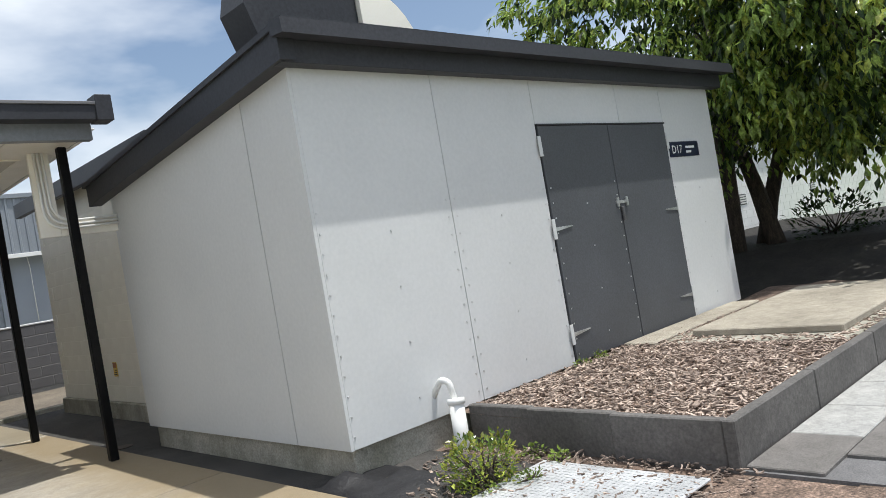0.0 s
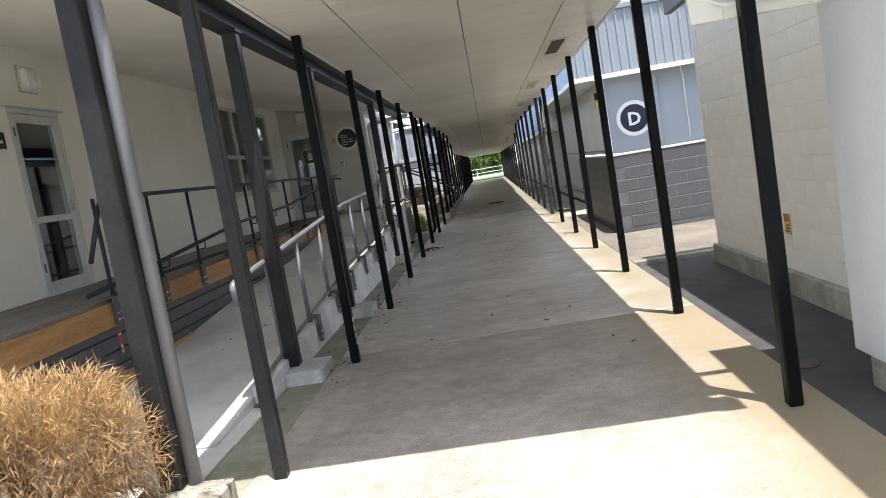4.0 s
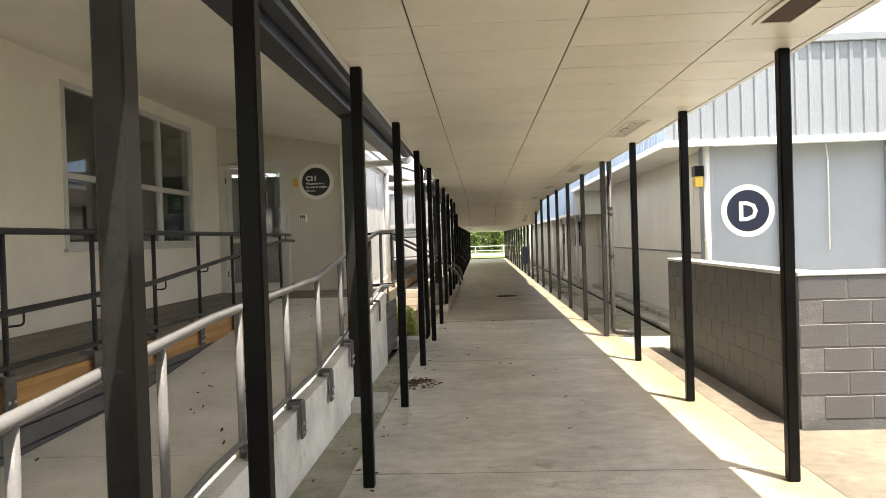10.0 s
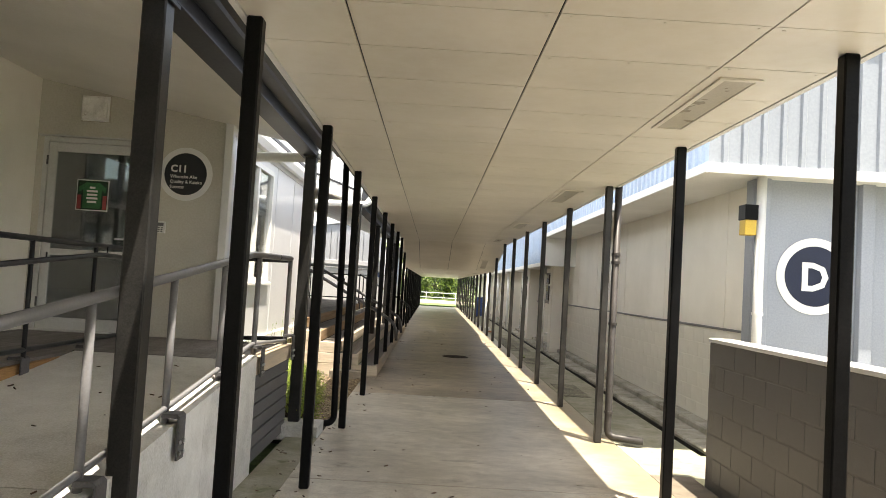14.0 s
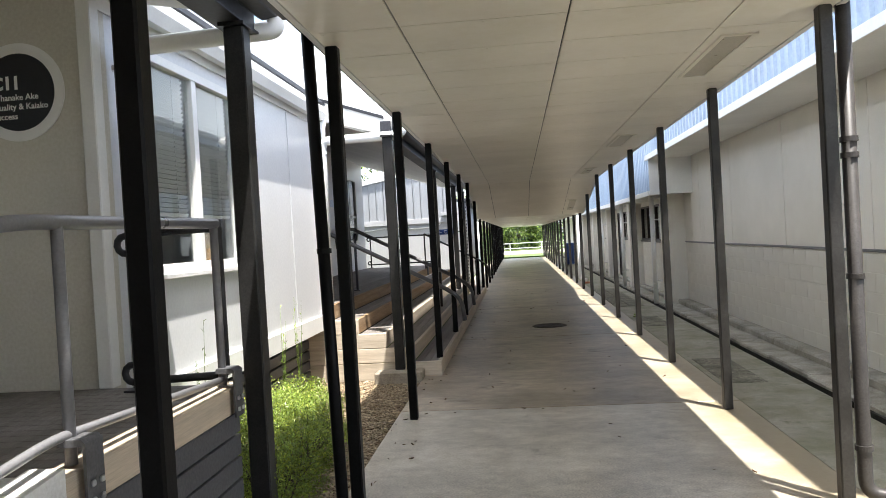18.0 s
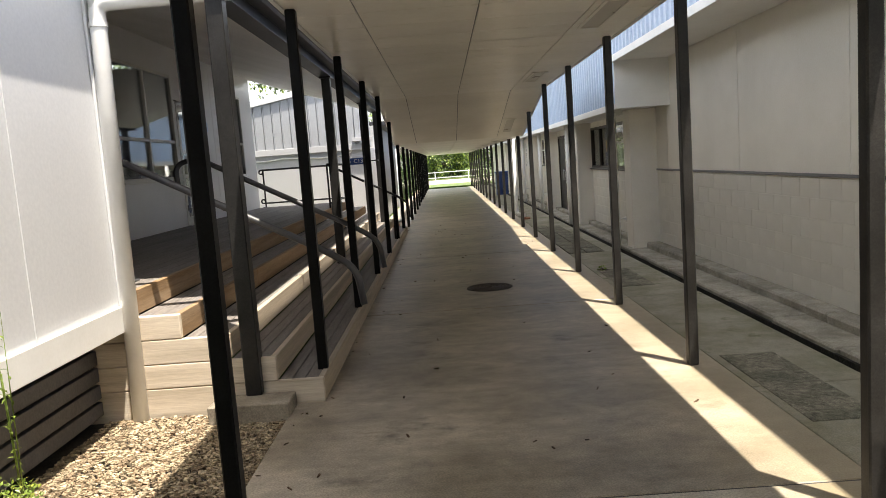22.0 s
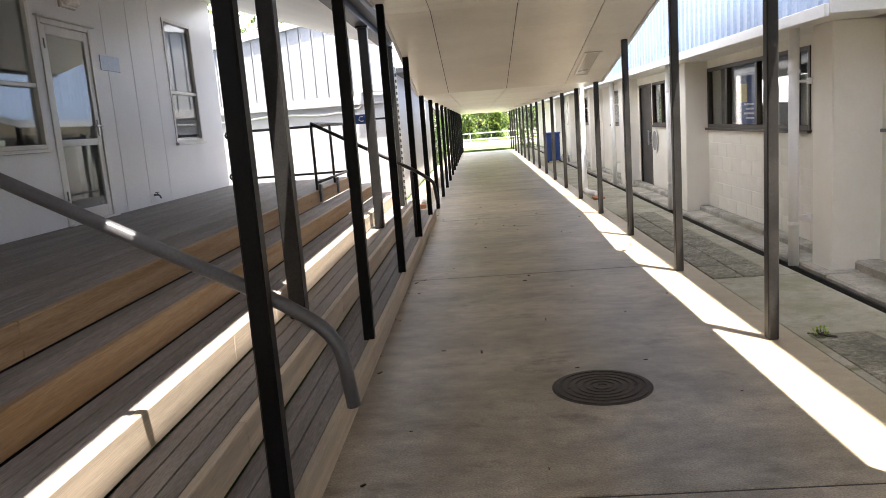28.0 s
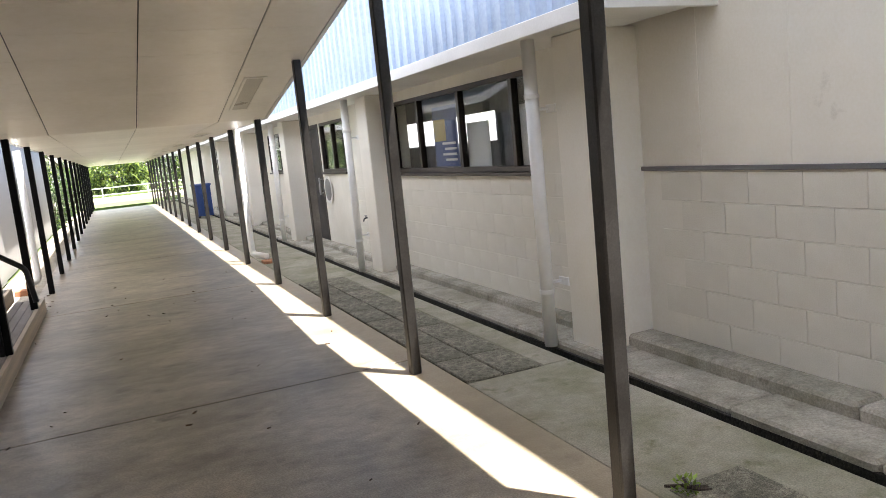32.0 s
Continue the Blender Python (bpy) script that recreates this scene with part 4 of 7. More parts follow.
def ramp_z(y):
    for (a, p), (b, q) in zip(RAMP, RAMP[1:]):
        if y <= b:
            return p + (q - p) * max(0.0, y - a) / (b - a)
    return RAMP[-1][1]


XR0, XR1 = -1.83, -0.42                    # ramp between the deck's face and its kerb
for n, ya, yb in (("ramp", 7.0, 7.82), ("ramp", 7.826, 10.0), ("ramp", 10.01, 12.9), ("ramp", 12.91, 15.9), ("ramp", 15.91, 18.765)):
    ys = sorted({ya, yb, *[p[0] for p in RAMP if ya < p[0] < yb]})
    bm = bmesh.new()
    prism(bm, [(q, -0.1) for q in (ya, yb)] + [(q, ramp_z(q)) for q in ys[::-1]], "x", XR0, XR1)
    solid("ramp", bm, "ramp_slab", "smooth grey concrete access ramp", "ramp", kind="structure")
bm = bmesh.new()
cbox(bm, -3.0, -0.29, 5.83, 6.98, -0.15, -0.004, 0.004)
solid("path", bm, "ramp_slab", "grey concrete path leading to the ramp", "pavement", kind="structure")
# Unseen ground added as a pale reflector to brighten the verandah.
for i, (a, b) in enumerate(((-14.0, -7.02), (-7.0, -2.22))):
    bm = bmesh.new()
    cbox(bm, a, b, -14.4, 5.7, -0.15, -0.006, 0.006)
    solid("forecourt", bm, "pale_concrete", "pale concrete slab added out of view to bounce sunlight", "pavement", kind="structure")
bm = bmesh.new()
cbox(bm, -2.2, 0.04, -14.4, 3.4, -0.15, -0.006, 0.006)
solid("forecourt", bm, "pale_concrete", "pale concrete slab added out of view to bounce sunlight", "pavement", kind="structure")
ramp_kerb = thing("ramp_kerb", (-0.35, 14, 0), "pale rendered concrete upstand along the ramp", "kerb", kind="structure")
KY = [7.84, 8.9, 10.3, 11.7, 13.1, 14.5, 15.9, 17.3, 18.66]
for a, b in zip(KY, KY[1:]):
    bm = bmesh.new()
    prism(bm, [(a + 0.003, -0.05), (b - 0.003, -0.05), (b - 0.003, ramp_z(b) + 0.07), (a + 0.003, ramp_z(a) + 0.07)], "x", -0.415, -0.285)
    part("panel", bm, "ramp_kerb", ramp_kerb)
bm = bmesh.new()
prism(bm, [(5.0, -0.05), (20.3, -0.05), (20.3, -0.012), (5.0, -0.012)], "x", -0.28, 0.048)
solid("edge_ground", bm, "mossy_concrete", "dirty concrete margin between walkway and ramp", "pavement", kind="structure")
bm = bmesh.new()
cbox(bm, -0.418, -0.282, 6.985, 7.838, -0.1, -0.006, 0.004)
solid("path", bm, "ramp_slab", "narrow concrete strip beside the foot of the ramp", "pavement", kind="structure")

# dark boards under the upper ramp's landing, with a timber edge
landing = thing("landing", (-0.4, 19.2, 0), "timber landing edge with dark horizontal boards below", "landing", kind="structure")
for k in range(6):
    z0 = 0.02 + k * 0.125
    part_box("board", (-0.415, -0.33, 18.67, 20.32, z0, z0 + 0.112), "slat", landing)
part_box("edge_board", (-0.42, -0.30, 18.67, 20.33, 0.775, DECK + 0.02), "pale_timber", landing, c=0.006)
for k in range(17):
    a = 18.77 + k * 0.0945
    part_box("deck_board", (-3.17, -0.42, a, a + 0.0895, DECK - 0.03, DECK), "deck_board", landing, c=0.003)

# deck along the wall of building C
deck = thing("deck", (-2.5, 13, 0), "timber deck with an orange pine edge above dark boards", "deck", kind="structure")
for k in range(10):
    a = -3.17 + k * 0.133
    part_box("deck_board", (a, a + 0.128, 6.5, 18.765, DECK - 0.03, DECK), "deck_board", deck, c=0.003)
for a, b in ((6.5, 9.3), (9.303, 12.1), (12.103, 14.9), (14.903, 17.2), (17.203, 18.765)):
    part_box("edge_board", (-1.862, -1.815, a, b, 0.652, 0.868), "deck_pine", deck, c=0.006)
for k in range(5):
    z0 = 0.06 + k * 0.13
    part_box("board", (-1.90, -1.845, 6.5, 18.765, z0, z0 + 0.118), "slat", deck)
for a, b in ((6.5, 9.45), (9.454, 10.6)):
    part_box("toe_board", (-1.845, -1.802, a, b, 0.088, 0.245), "deck_pine", deck, "weathered pine toe board", c=0.005)
part_box("toe_board", (-1.845, -1.806, 6.5, 9.0, 0.0, 0.083), "timber", deck, c=0.004)
for y in (8.55, 9.05, 9.55, 10.05):
    part_box("packer", (-1.83, -1.798, y, y + 0.09, 0.247, 0.256), "pale_timber", deck, "thin pale packing strip", c=0)
notice = thing("warning_sticker", (-1.84, 8.74, 0.5), "small red and white warning sticker on the dark boards", "sticker")
part_box("sheet", (-1.8445, -1.8435, 8.70, 8.775, 0.40, 0.60), "red_poster", notice, c=0)
part_box("band", (-1.8433, -1.8428, 8.71, 8.765, 0.56, 0.575), "sign_white", notice, c=0)
for k in range(2):
    bm = bmesh.new()
    prism(bm, [(8.715, 0.48 - 0.05 * k), (8.7375, 0.435 - 0.045 * k), (8.76, 0.48 - 0.05 * k), (8.7375, 0.462 - 0.05 * k)], "x", -1.8433, -1.8428)
    part("arrow", bm, "sign_white", notice)

# ---- steps up to the deck ----
STEP_X, RISE, Y_S0, Y_S1 = [0.27, -0.06, -0.39, -0.72, -1.05], 0.18, 25.22, 38.3
steps = thing("steps", (-0.4, 32, 0), "wide timber steps with pine risers and weathered tread boards", "steps", kind="structure")
for i, xn in enumerate(STEP_X):
    z1 = RISE * (i + 1)
    segs = [Y_S0 + 0.048, 27.5 + 0.9 * (i % 3), 30.2 + 0.7 * (i % 2), 32.9 + 0.4 * i, 35.6, Y_S1 if i < 4 else YD]
    for a, b in zip(segs, segs[1:]):
        part_box("riser", (xn - 0.045, xn, a + 0.002, b - 0.002, z1 - RISE + 0.002, z1), "timber" if i > 2 else "pale_timber", steps, c=0.005)
    wide = 0.33 if i < 4 else 2.07
    n = 3 if i < 4 else 15
    bw = (wide - 0.045 + 0.0) / n
    for k in range(n):
        x1 = xn - 0.047 - k * bw
        part_box("tread_board", (x1 - bw + 0.005, x1, Y_S0 + 0.05, Y_S1 if i < 4 else YD, z1 - 0.035, z1 - 0.004), "deck_board", steps, c=0.003)
    part_box("end_board", (-1.62, xn, Y_S0, Y_S0 + 0.047, RISE * i + 0.002 if i else -0.08, RISE * (i + 1) - 0.002), "end_timber", steps, c=0.006)
part_box("slope_filler", (-3.1, -1.15, YF + 0.02, YD, 0.0, 0.5), "dark_soil", steps, c=0)

# dark slatted skirt under the sunlit wall
skirt = thing("skirt", (-1.0, 23, 0), "dark grey horizontal slats under the wall", "skirting", kind="structure")
for k in range(5):
    z0 = 0.02 + k * 0.125
    part_box("slat", (XF - 0.26, XF - 0.22, 20.45, 25.21, z0, z0 + 0.102), "slat", skirt)
part_box("backing", (XF - 0.30, XF - 0.285, 20.5, 25.21, 0.0, 0.66), "joint", skirt, c=0)

# ---- long building on the right: wing D ----
DW = 4.72
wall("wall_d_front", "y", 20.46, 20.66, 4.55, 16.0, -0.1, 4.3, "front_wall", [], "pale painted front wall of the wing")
wall("wall_d_side", "x", DW, DW + 0.2, 20.66, 32.45, -0.1, 4.3, "cream", [], "cream painted panels above a painted block plinth")
wall("wall_d_windows", "x", 4.62, 4.82, 32.8, 70.0, -0.1, 3.4, "cream_block",
     [(33.4, 36.95, 1.28, 2.16), (39.12, 40.56, 1.30, 2.13), (40.68, 41.76, 0.02, 2.13), (42.9, 45.2, 1.30, 2.13), (47.4, 50.0, 1.3, 2.13), (52.2, 54.5, 1.3, 2.13)],
     "cream painted block wall with a band of windows")
# Back wall out of view, with openings added to lighten the wing's rooms.
wall("wall_d_back", "x", 12.0, 12.2, 20.66, 70.0, -0.1, 4.3, "dark_room", [(33.5, 36.0, 1.5, 2.4), (40.0, 44.0, 1.5, 2.4), (48.0, 56.0, 1.5, 2.4)], "plain back wall of the wing with openings for daylight")
wall("wall_d_far", "y", 70.0, 69.8, 4.62, 12.2, -0.1, 4.3, "cream", [], "plain end wall of the wing")
bm = bmesh.new()
cbox(bm, 4.83, 12.0, 32.9, 69.7, -0.05, 0.05, 0)
solid("floor_inside_d", bm, "dark_room", "dim floor inside the wing", "floor", kind="structure")
bm = bmesh.new()
cbox(bm, 3.87, 4.70, 20.02, 31.38, 2.97, 2.99, 0)
cbox(bm, 4.70, 16.0, 20.02, 20.46, 2.97, 2.99, 0)
solid("ceiling_d_eave", bm, "white", "white painted eave soffit of the wing", "ceiling", kind="structure")
bm = bmesh.new()
cbox(bm, 3.90, 4.62, 31.42, 70.0, 2.28, 2.30, 0)
solid("ceiling_d_low_eave", bm, "white", "white painted low eave soffit of the wing", "ceiling", kind="structure")
bm = bmesh.new()
cbox(bm, 3.775, 16.3, 19.94, 70.0, 4.42, 4.54, 0.01)
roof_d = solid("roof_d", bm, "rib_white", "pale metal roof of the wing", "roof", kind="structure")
part_box("box_end", (3.90, 4.72, 31.38, 31.42, 2.26, 2.985), "white", roof_d, "white painted boxed end of the low eave")
part_box("edge_trim", (3.83, 3.868, 19.97, 31.40, 2.93, 3.03), "white", roof_d, "white lower edge flashing")
part_box("edge_trim", (3.868, 16.3, 19.965, 20.015, 2.93, 3.03), "white", roof_d, "white lower edge flashing")
part_box("edge_trim", (3.86, 3.898, 31.40, 70.0, 2.24, 2.34), "white", roof_d, "white lower edge flashing")


def ribbed(name, axis, face, u0, u1, z0, z1, mat, parent, label, pitch=0.2, out=-1, slope=0.0, seam=False):
    """Ribbed steel cladding with square ribs."""
    bm = bmesh.new()
    pts, u = [], u0
    while u < u1:
        for du, d in (((0, 0), (pitch * 0.80, 0), (pitch * 0.81, -0.03), (pitch * 0.90, -0.03), (pitch * 0.905, 0.02), (pitch * 0.99, 0.02)) if seam
                      else ((0, 0), (pitch * 0.62, 0), (pitch * 0.70, 0.028), (pitch * 0.92, 0.028))):
            pts.append((min(u + du, u1), face + out * d))
        u += pitch
    pts.append((u1, face))
    lo, hi = [], []
    for u, d in pts:
        lo.append(bm.verts.new((d, u, z0) if axis == "x" else (u, d, z0)))
        top = z1 + slope * (u - u1)
        hi.append(bm.verts.new((d, u, top) if axis == "x" else (u, d, top)))
    for i in range(len(pts) - 1):
        if pts[i][0] < pts[i + 1][0] - 1e-5:
            bm.faces.new((lo[i], lo[i + 1], hi[i + 1], hi[i]))
    g = [bm.verts.new(((face - out * 0.03) if axis == "x" else u, u if axis == "x" else face - out * 0.045, z)) for u in (u0, u1) for z in (z0, z1 + slope * (u - u1))]
    bm.faces.new((g[0], g[1], g[3], g[2]))
    me = finish(bm, name)
    me.materials.append(M[mat])
    ob = new(name, me)
    ob.parent = parent
    ob.matrix_parent_inverse = parent.matrix_basis.inverted()
    return tagged(ob, label)


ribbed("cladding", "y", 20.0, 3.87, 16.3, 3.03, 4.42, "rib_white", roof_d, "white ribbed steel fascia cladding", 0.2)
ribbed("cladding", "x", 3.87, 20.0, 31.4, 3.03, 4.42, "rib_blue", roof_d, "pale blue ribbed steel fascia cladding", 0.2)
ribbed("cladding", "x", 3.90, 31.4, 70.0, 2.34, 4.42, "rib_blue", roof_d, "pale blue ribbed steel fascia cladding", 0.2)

# piers and ledge
for y in (32.17, 36.96, 41.95, 46.6, 51.3, 56.0):
    bm = bmesh.new()
    cbox(bm, 4.28, 4.66 if y > 33 else 4.80, y, y + 0.40, -0.1, 2.28, 0.012)
    solid("pier", bm, "cream", "cream painted pier of the wing", "pier", kind="structure")
bm = bmesh.new()
cbox(bm, 4.70, 4.719, 20.7, 32.25, 1.27, 1.30, 0.004)
solid("trim", bm, "rail", "thin grey flashing along the wall", "trim", kind="structure")
for yy in (21.6, 24.0, 26.4, 28.8, 30.9, 31.6):
    bm = bmesh.new()
    cbox(bm, 4.713, 4.719, yy - 0.018, yy + 0.018, 1.30, 2.97, 0.003)
    solid("trim", bm, "cream", "thin cover batten on the wall panels", "trim", kind="structure")
for xx in (4.62, 5.75, 7.4):
    bm = bmesh.new()
    cbox(bm, xx - 0.07, xx + 0.07, 20.36, 20.458, -0.1, 2.97, 0.006)
    solid("trim", bm, "front_wall", "painted pilaster of the front wall", "trim", kind="structure")

# ---- cream block building and grey block screen wall ----
bm = bmesh.new()
cbox(bm, 4.115, 10.0, 6.75, 11.085, 0.15, 2.9, 0)
block_house = solid("wall_block_house", bm, "cream_mortar", "cream painted concrete block outbuilding", "wall", kind="structure")
bm = bmesh.new()
cbox(bm, 4.06, 10.0, 6.7, 11.14, -0.1, 0.16, 0.01)
solid("footing_block_house", bm, "kerb", "rough stained concrete footing", "footing", kind="structure")
bm = bmesh.new()
cbox(bm, 3.98, 10.3, 6.6, 11.3, 2.95, 3.02, 0.004)
cbox(bm, 3.90, 3.98, 6.6, 11.3, 2.83, 3.03, 0.006)
cbox(bm, 3.9, 10.3, 6.52, 6.6, 2.83, 3.03, 0.006)
solid("roof_block_house", bm, "charcoal", "dark metal roof edge of the outbuilding", "roof", kind="structure")

# ---- store shed ----
SX0, SX1, SY0, SY1 = 3.5, 9.35, 3.34, 6.6
SZ0, SZF, SZB = 0.16, 2.72, 2.40
shed = thing("store_shed", (6.4, 5.0, 0), "pale grey panel-clad plant shed with dark double doors", "shed")
bm = bmesh.new()
prism(bm, [(SY0 + 0.03, SZ0), (SY1 - 0.03, SZ0), (SY1 - 0.03, SZB), (SY0 + 0.03, SZF)], "x", SX0 + 0.03, SX1 - 0.03)
part("body", bm, "joint", shed)
part_box("plinth", (SX0 + 0.05, SX1 - 0.05, SY0 + 0.05, SY1 - 0.05, -0.12, SZ0 + 0.01), "kerb", shed, "bare concrete plinth", c=0.01)
for a, b in ((SX0 + 0.026, 4.785), (4.79, 5.985), (8.215, SX1)):
    part_box("panel", (a, b, SY0, SY0 + 0.025, SZ0, SZF), "panel_grey", shed, c=0.003)
part_box("panel", (5.99, 7.35, SY0, SY0 + 0.025, 2.30, SZF), "panel_grey", shed, c=0.003)
part_box("panel", (7.355, 8.21, SY0, SY0 + 0.025, 2.30, SZF), "panel_grey", shed, c=0.003)
for a, b in ((SY0 - 0.002, 3.975), (3.98, SY1)):
    za, zb = SZF - (a - SY0) * (SZF - SZB) / (SY1 - SY0), SZF - (b - SY0) * (SZF - SZB) / (SY1 - SY0)
    bm = bmesh.new()
    prism(bm, [(a + 0.002, SZ0), (b - 0.002, SZ0), (b - 0.002, zb), (a + 0.002, za)], "x", SX0, SX0 + 0.025)
    part("panel", bm, "panel_grey", shed)
sh_roof_z = lambda y: 2.78 - (y - SY0) * 0.098
bm = bmesh.new()
prism(bm, [(3.09, sh_roof_z(3.09) + 0.10), (6.9, sh_roof_z(6.9) + 0.10), (6.9, sh_roof_z(6.9) + 0.14), (3.09, sh_roof_z(3.09) + 0.14)], "x", 3.36, 9.55)
part("roof", bm, "charcoal", shed, "dark metal roof sheet")
part_box("fascia", (3.40, 9.5, 3.22, 3.335, SZF - 0.03, SZF + 0.165), "charcoal", shed, "dark grey fascia board")
bm = bmesh.new()
prism(bm, [(3.072, 2.83), (3.08, 2.93), (3.2, 2.945), (3.215, 2.84)], "x", 3.34, 9.57)
part("gutter", bm, "charcoal", shed, "dark metal gutter")
bm = bmesh.new()
prism(bm, [(3.2, sh_roof_z(3.2) - 0.09), (6.85, sh_roof_z(6.85) - 0.09), (6.85, sh_roof_z(6.85) + 0.10), (3.2, sh_roof_z(3.2) + 0.10)], "x", 3.38, 3.497)
part("barge_board", bm, "charcoal", shed, "dark grey barge board")

# ---- building C13, at the far end of the deck ----
far = thing("far_block", (-6, 41, 0), "white block building with ribbed steel above", "building")
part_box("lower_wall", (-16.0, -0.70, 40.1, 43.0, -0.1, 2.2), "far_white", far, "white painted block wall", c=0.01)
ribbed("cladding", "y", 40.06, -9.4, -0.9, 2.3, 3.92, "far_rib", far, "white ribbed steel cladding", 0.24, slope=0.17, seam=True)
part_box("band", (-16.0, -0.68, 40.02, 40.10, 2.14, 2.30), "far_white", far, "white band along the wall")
bm = bmesh.new()
prism(bm, [(-9.4, 2.3), (-0.9, 2.3), (-0.9, 3.91), (-9.4, 2.46)], "y", 40.12, 43)
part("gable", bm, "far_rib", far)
bm = bmesh.new()
prism(bm, [(-9.4, 2.475), (-0.85, 3.93), (-0.85, 4.07), (-9.4, 2.615)], "y", 39.99, 43.1)
part("roof", bm, "panel_grey", far, "pale sheet roof with a white barge")
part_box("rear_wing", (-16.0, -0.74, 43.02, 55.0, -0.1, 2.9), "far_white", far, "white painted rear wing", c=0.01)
# Overhang added to keep the rear wing's wall in shade.
part_box("rear_roof", (-16.0, -0.30, 43.12, 55.2, 2.902, 3.02), "charcoal", far, "dark overhanging roof edge", c=0.006)
part_tube("sagging_cable", [(-7.0 + 0.5 * k, 40.08, 2.02 + 0.03 * math.sin(k * 1.7)) for k in range(12)] + [(-1.2, 40.08, 2.08), (-0.98, 40.08, 2.35)], 0.018, "pipe_white", far, "loose white cable along the wall", seg=6)
part_box("gutter", (-1.1, -0.55, 39.9, 40.1, 2.36, 2.46), "far_white", far, "white gutter end")

# ---- far end beyond the walkway ----
bm = bmesh.new()
cbox(bm, -40, 40, 70.2, 76.6, -0.12, -0.02, 0)
cbox(bm, -40, 40, 90, 140, -0.12, 0.05, 0)
solid("lawn", bm, "lawn", "sunlit mown grass beyond the walkway", "lawn", kind="structure")
bm = bmesh.new()
cbox(bm, -60, 60, 76.6, 90, -0.12, -0.04, 0)
solid("road", bm, "pale_concrete", "pale grey road beyond the grass", "road", kind="structure")


# ---- windows and doors of building C ----
window("window_1", "x", CW, 15.90, 19.34, 1.68, 3.40, (17.07, 18.23), (2.43,), "aluminium", "aluminium window with three tall lights and lower panes", bar=0.068)
window("window_2", "x", XF, 20.93, 22.62, 1.515, 3.01, (21.78,), (), "white", "white framed window with lowered blinds", bar=0.065, glass="clear_glass")
window("window_3", "x", -3.12, 30.18, 32.43, 1.69, 3.385, (31.3,), (2.30,), "aluminium", "aluminium window with upper and lower panes")
window("window_10", "x", -3.12, 26.6, 28.87, 1.68, 3.38, (27.7,), (2.30,), "aluminium", "aluminium window with upper and lower panes above the steps")
window("window_4", "x", -3.12, 35.61, 36.64, 1.66, 3.37, (), (2.36,), "aluminium", "narrow aluminium window with upper and lower panes")


def venetian(x, y0, y1, z0, z1):
    t = thing("venetian_blind", (x, (y0 + y1) / 2, z1), "lowered white venetian blind behind the glass", "blind", "blinds")
    n = int((z1 - z0) / 0.034)
    for k in range(n):
        z = z1 - 0.034 * k
        bm = bmesh.new()
        prism(bm, [(x - 0.010, z - 0.013), (x + 0.010, z + 0.011), (x + 0.010, z + 0.0125), (x - 0.010, z - 0.0115)], "y", y0, y1)
        part("blind_slat", bm, "blind", t)
    for yy in (y0 + 0.15, y1 - 0.15):
        part_box("cord", (x - 0.003, x + 0.003, yy - 0.003, yy + 0.003, z0, z1), "blind", t, c=0)


venetian(-1.195, 21.0, 21.73, 1.88, 2.95)
venetian(-1.195, 21.83, 22.55, 1.88, 2.95)
pf = thing("picture_frame", (-1.23, 22.05, 1.52), "small wooden picture frame turned round on the sill", "frame")
part_box("back_board", (-1.25, -1.235, 22.0, 22.26, 1.517, 1.80), "pale_timber", pf)
part_box("strut", (-1.234, -1.21, 22.11, 22.15, 1.517, 1.68), "timber", pf)


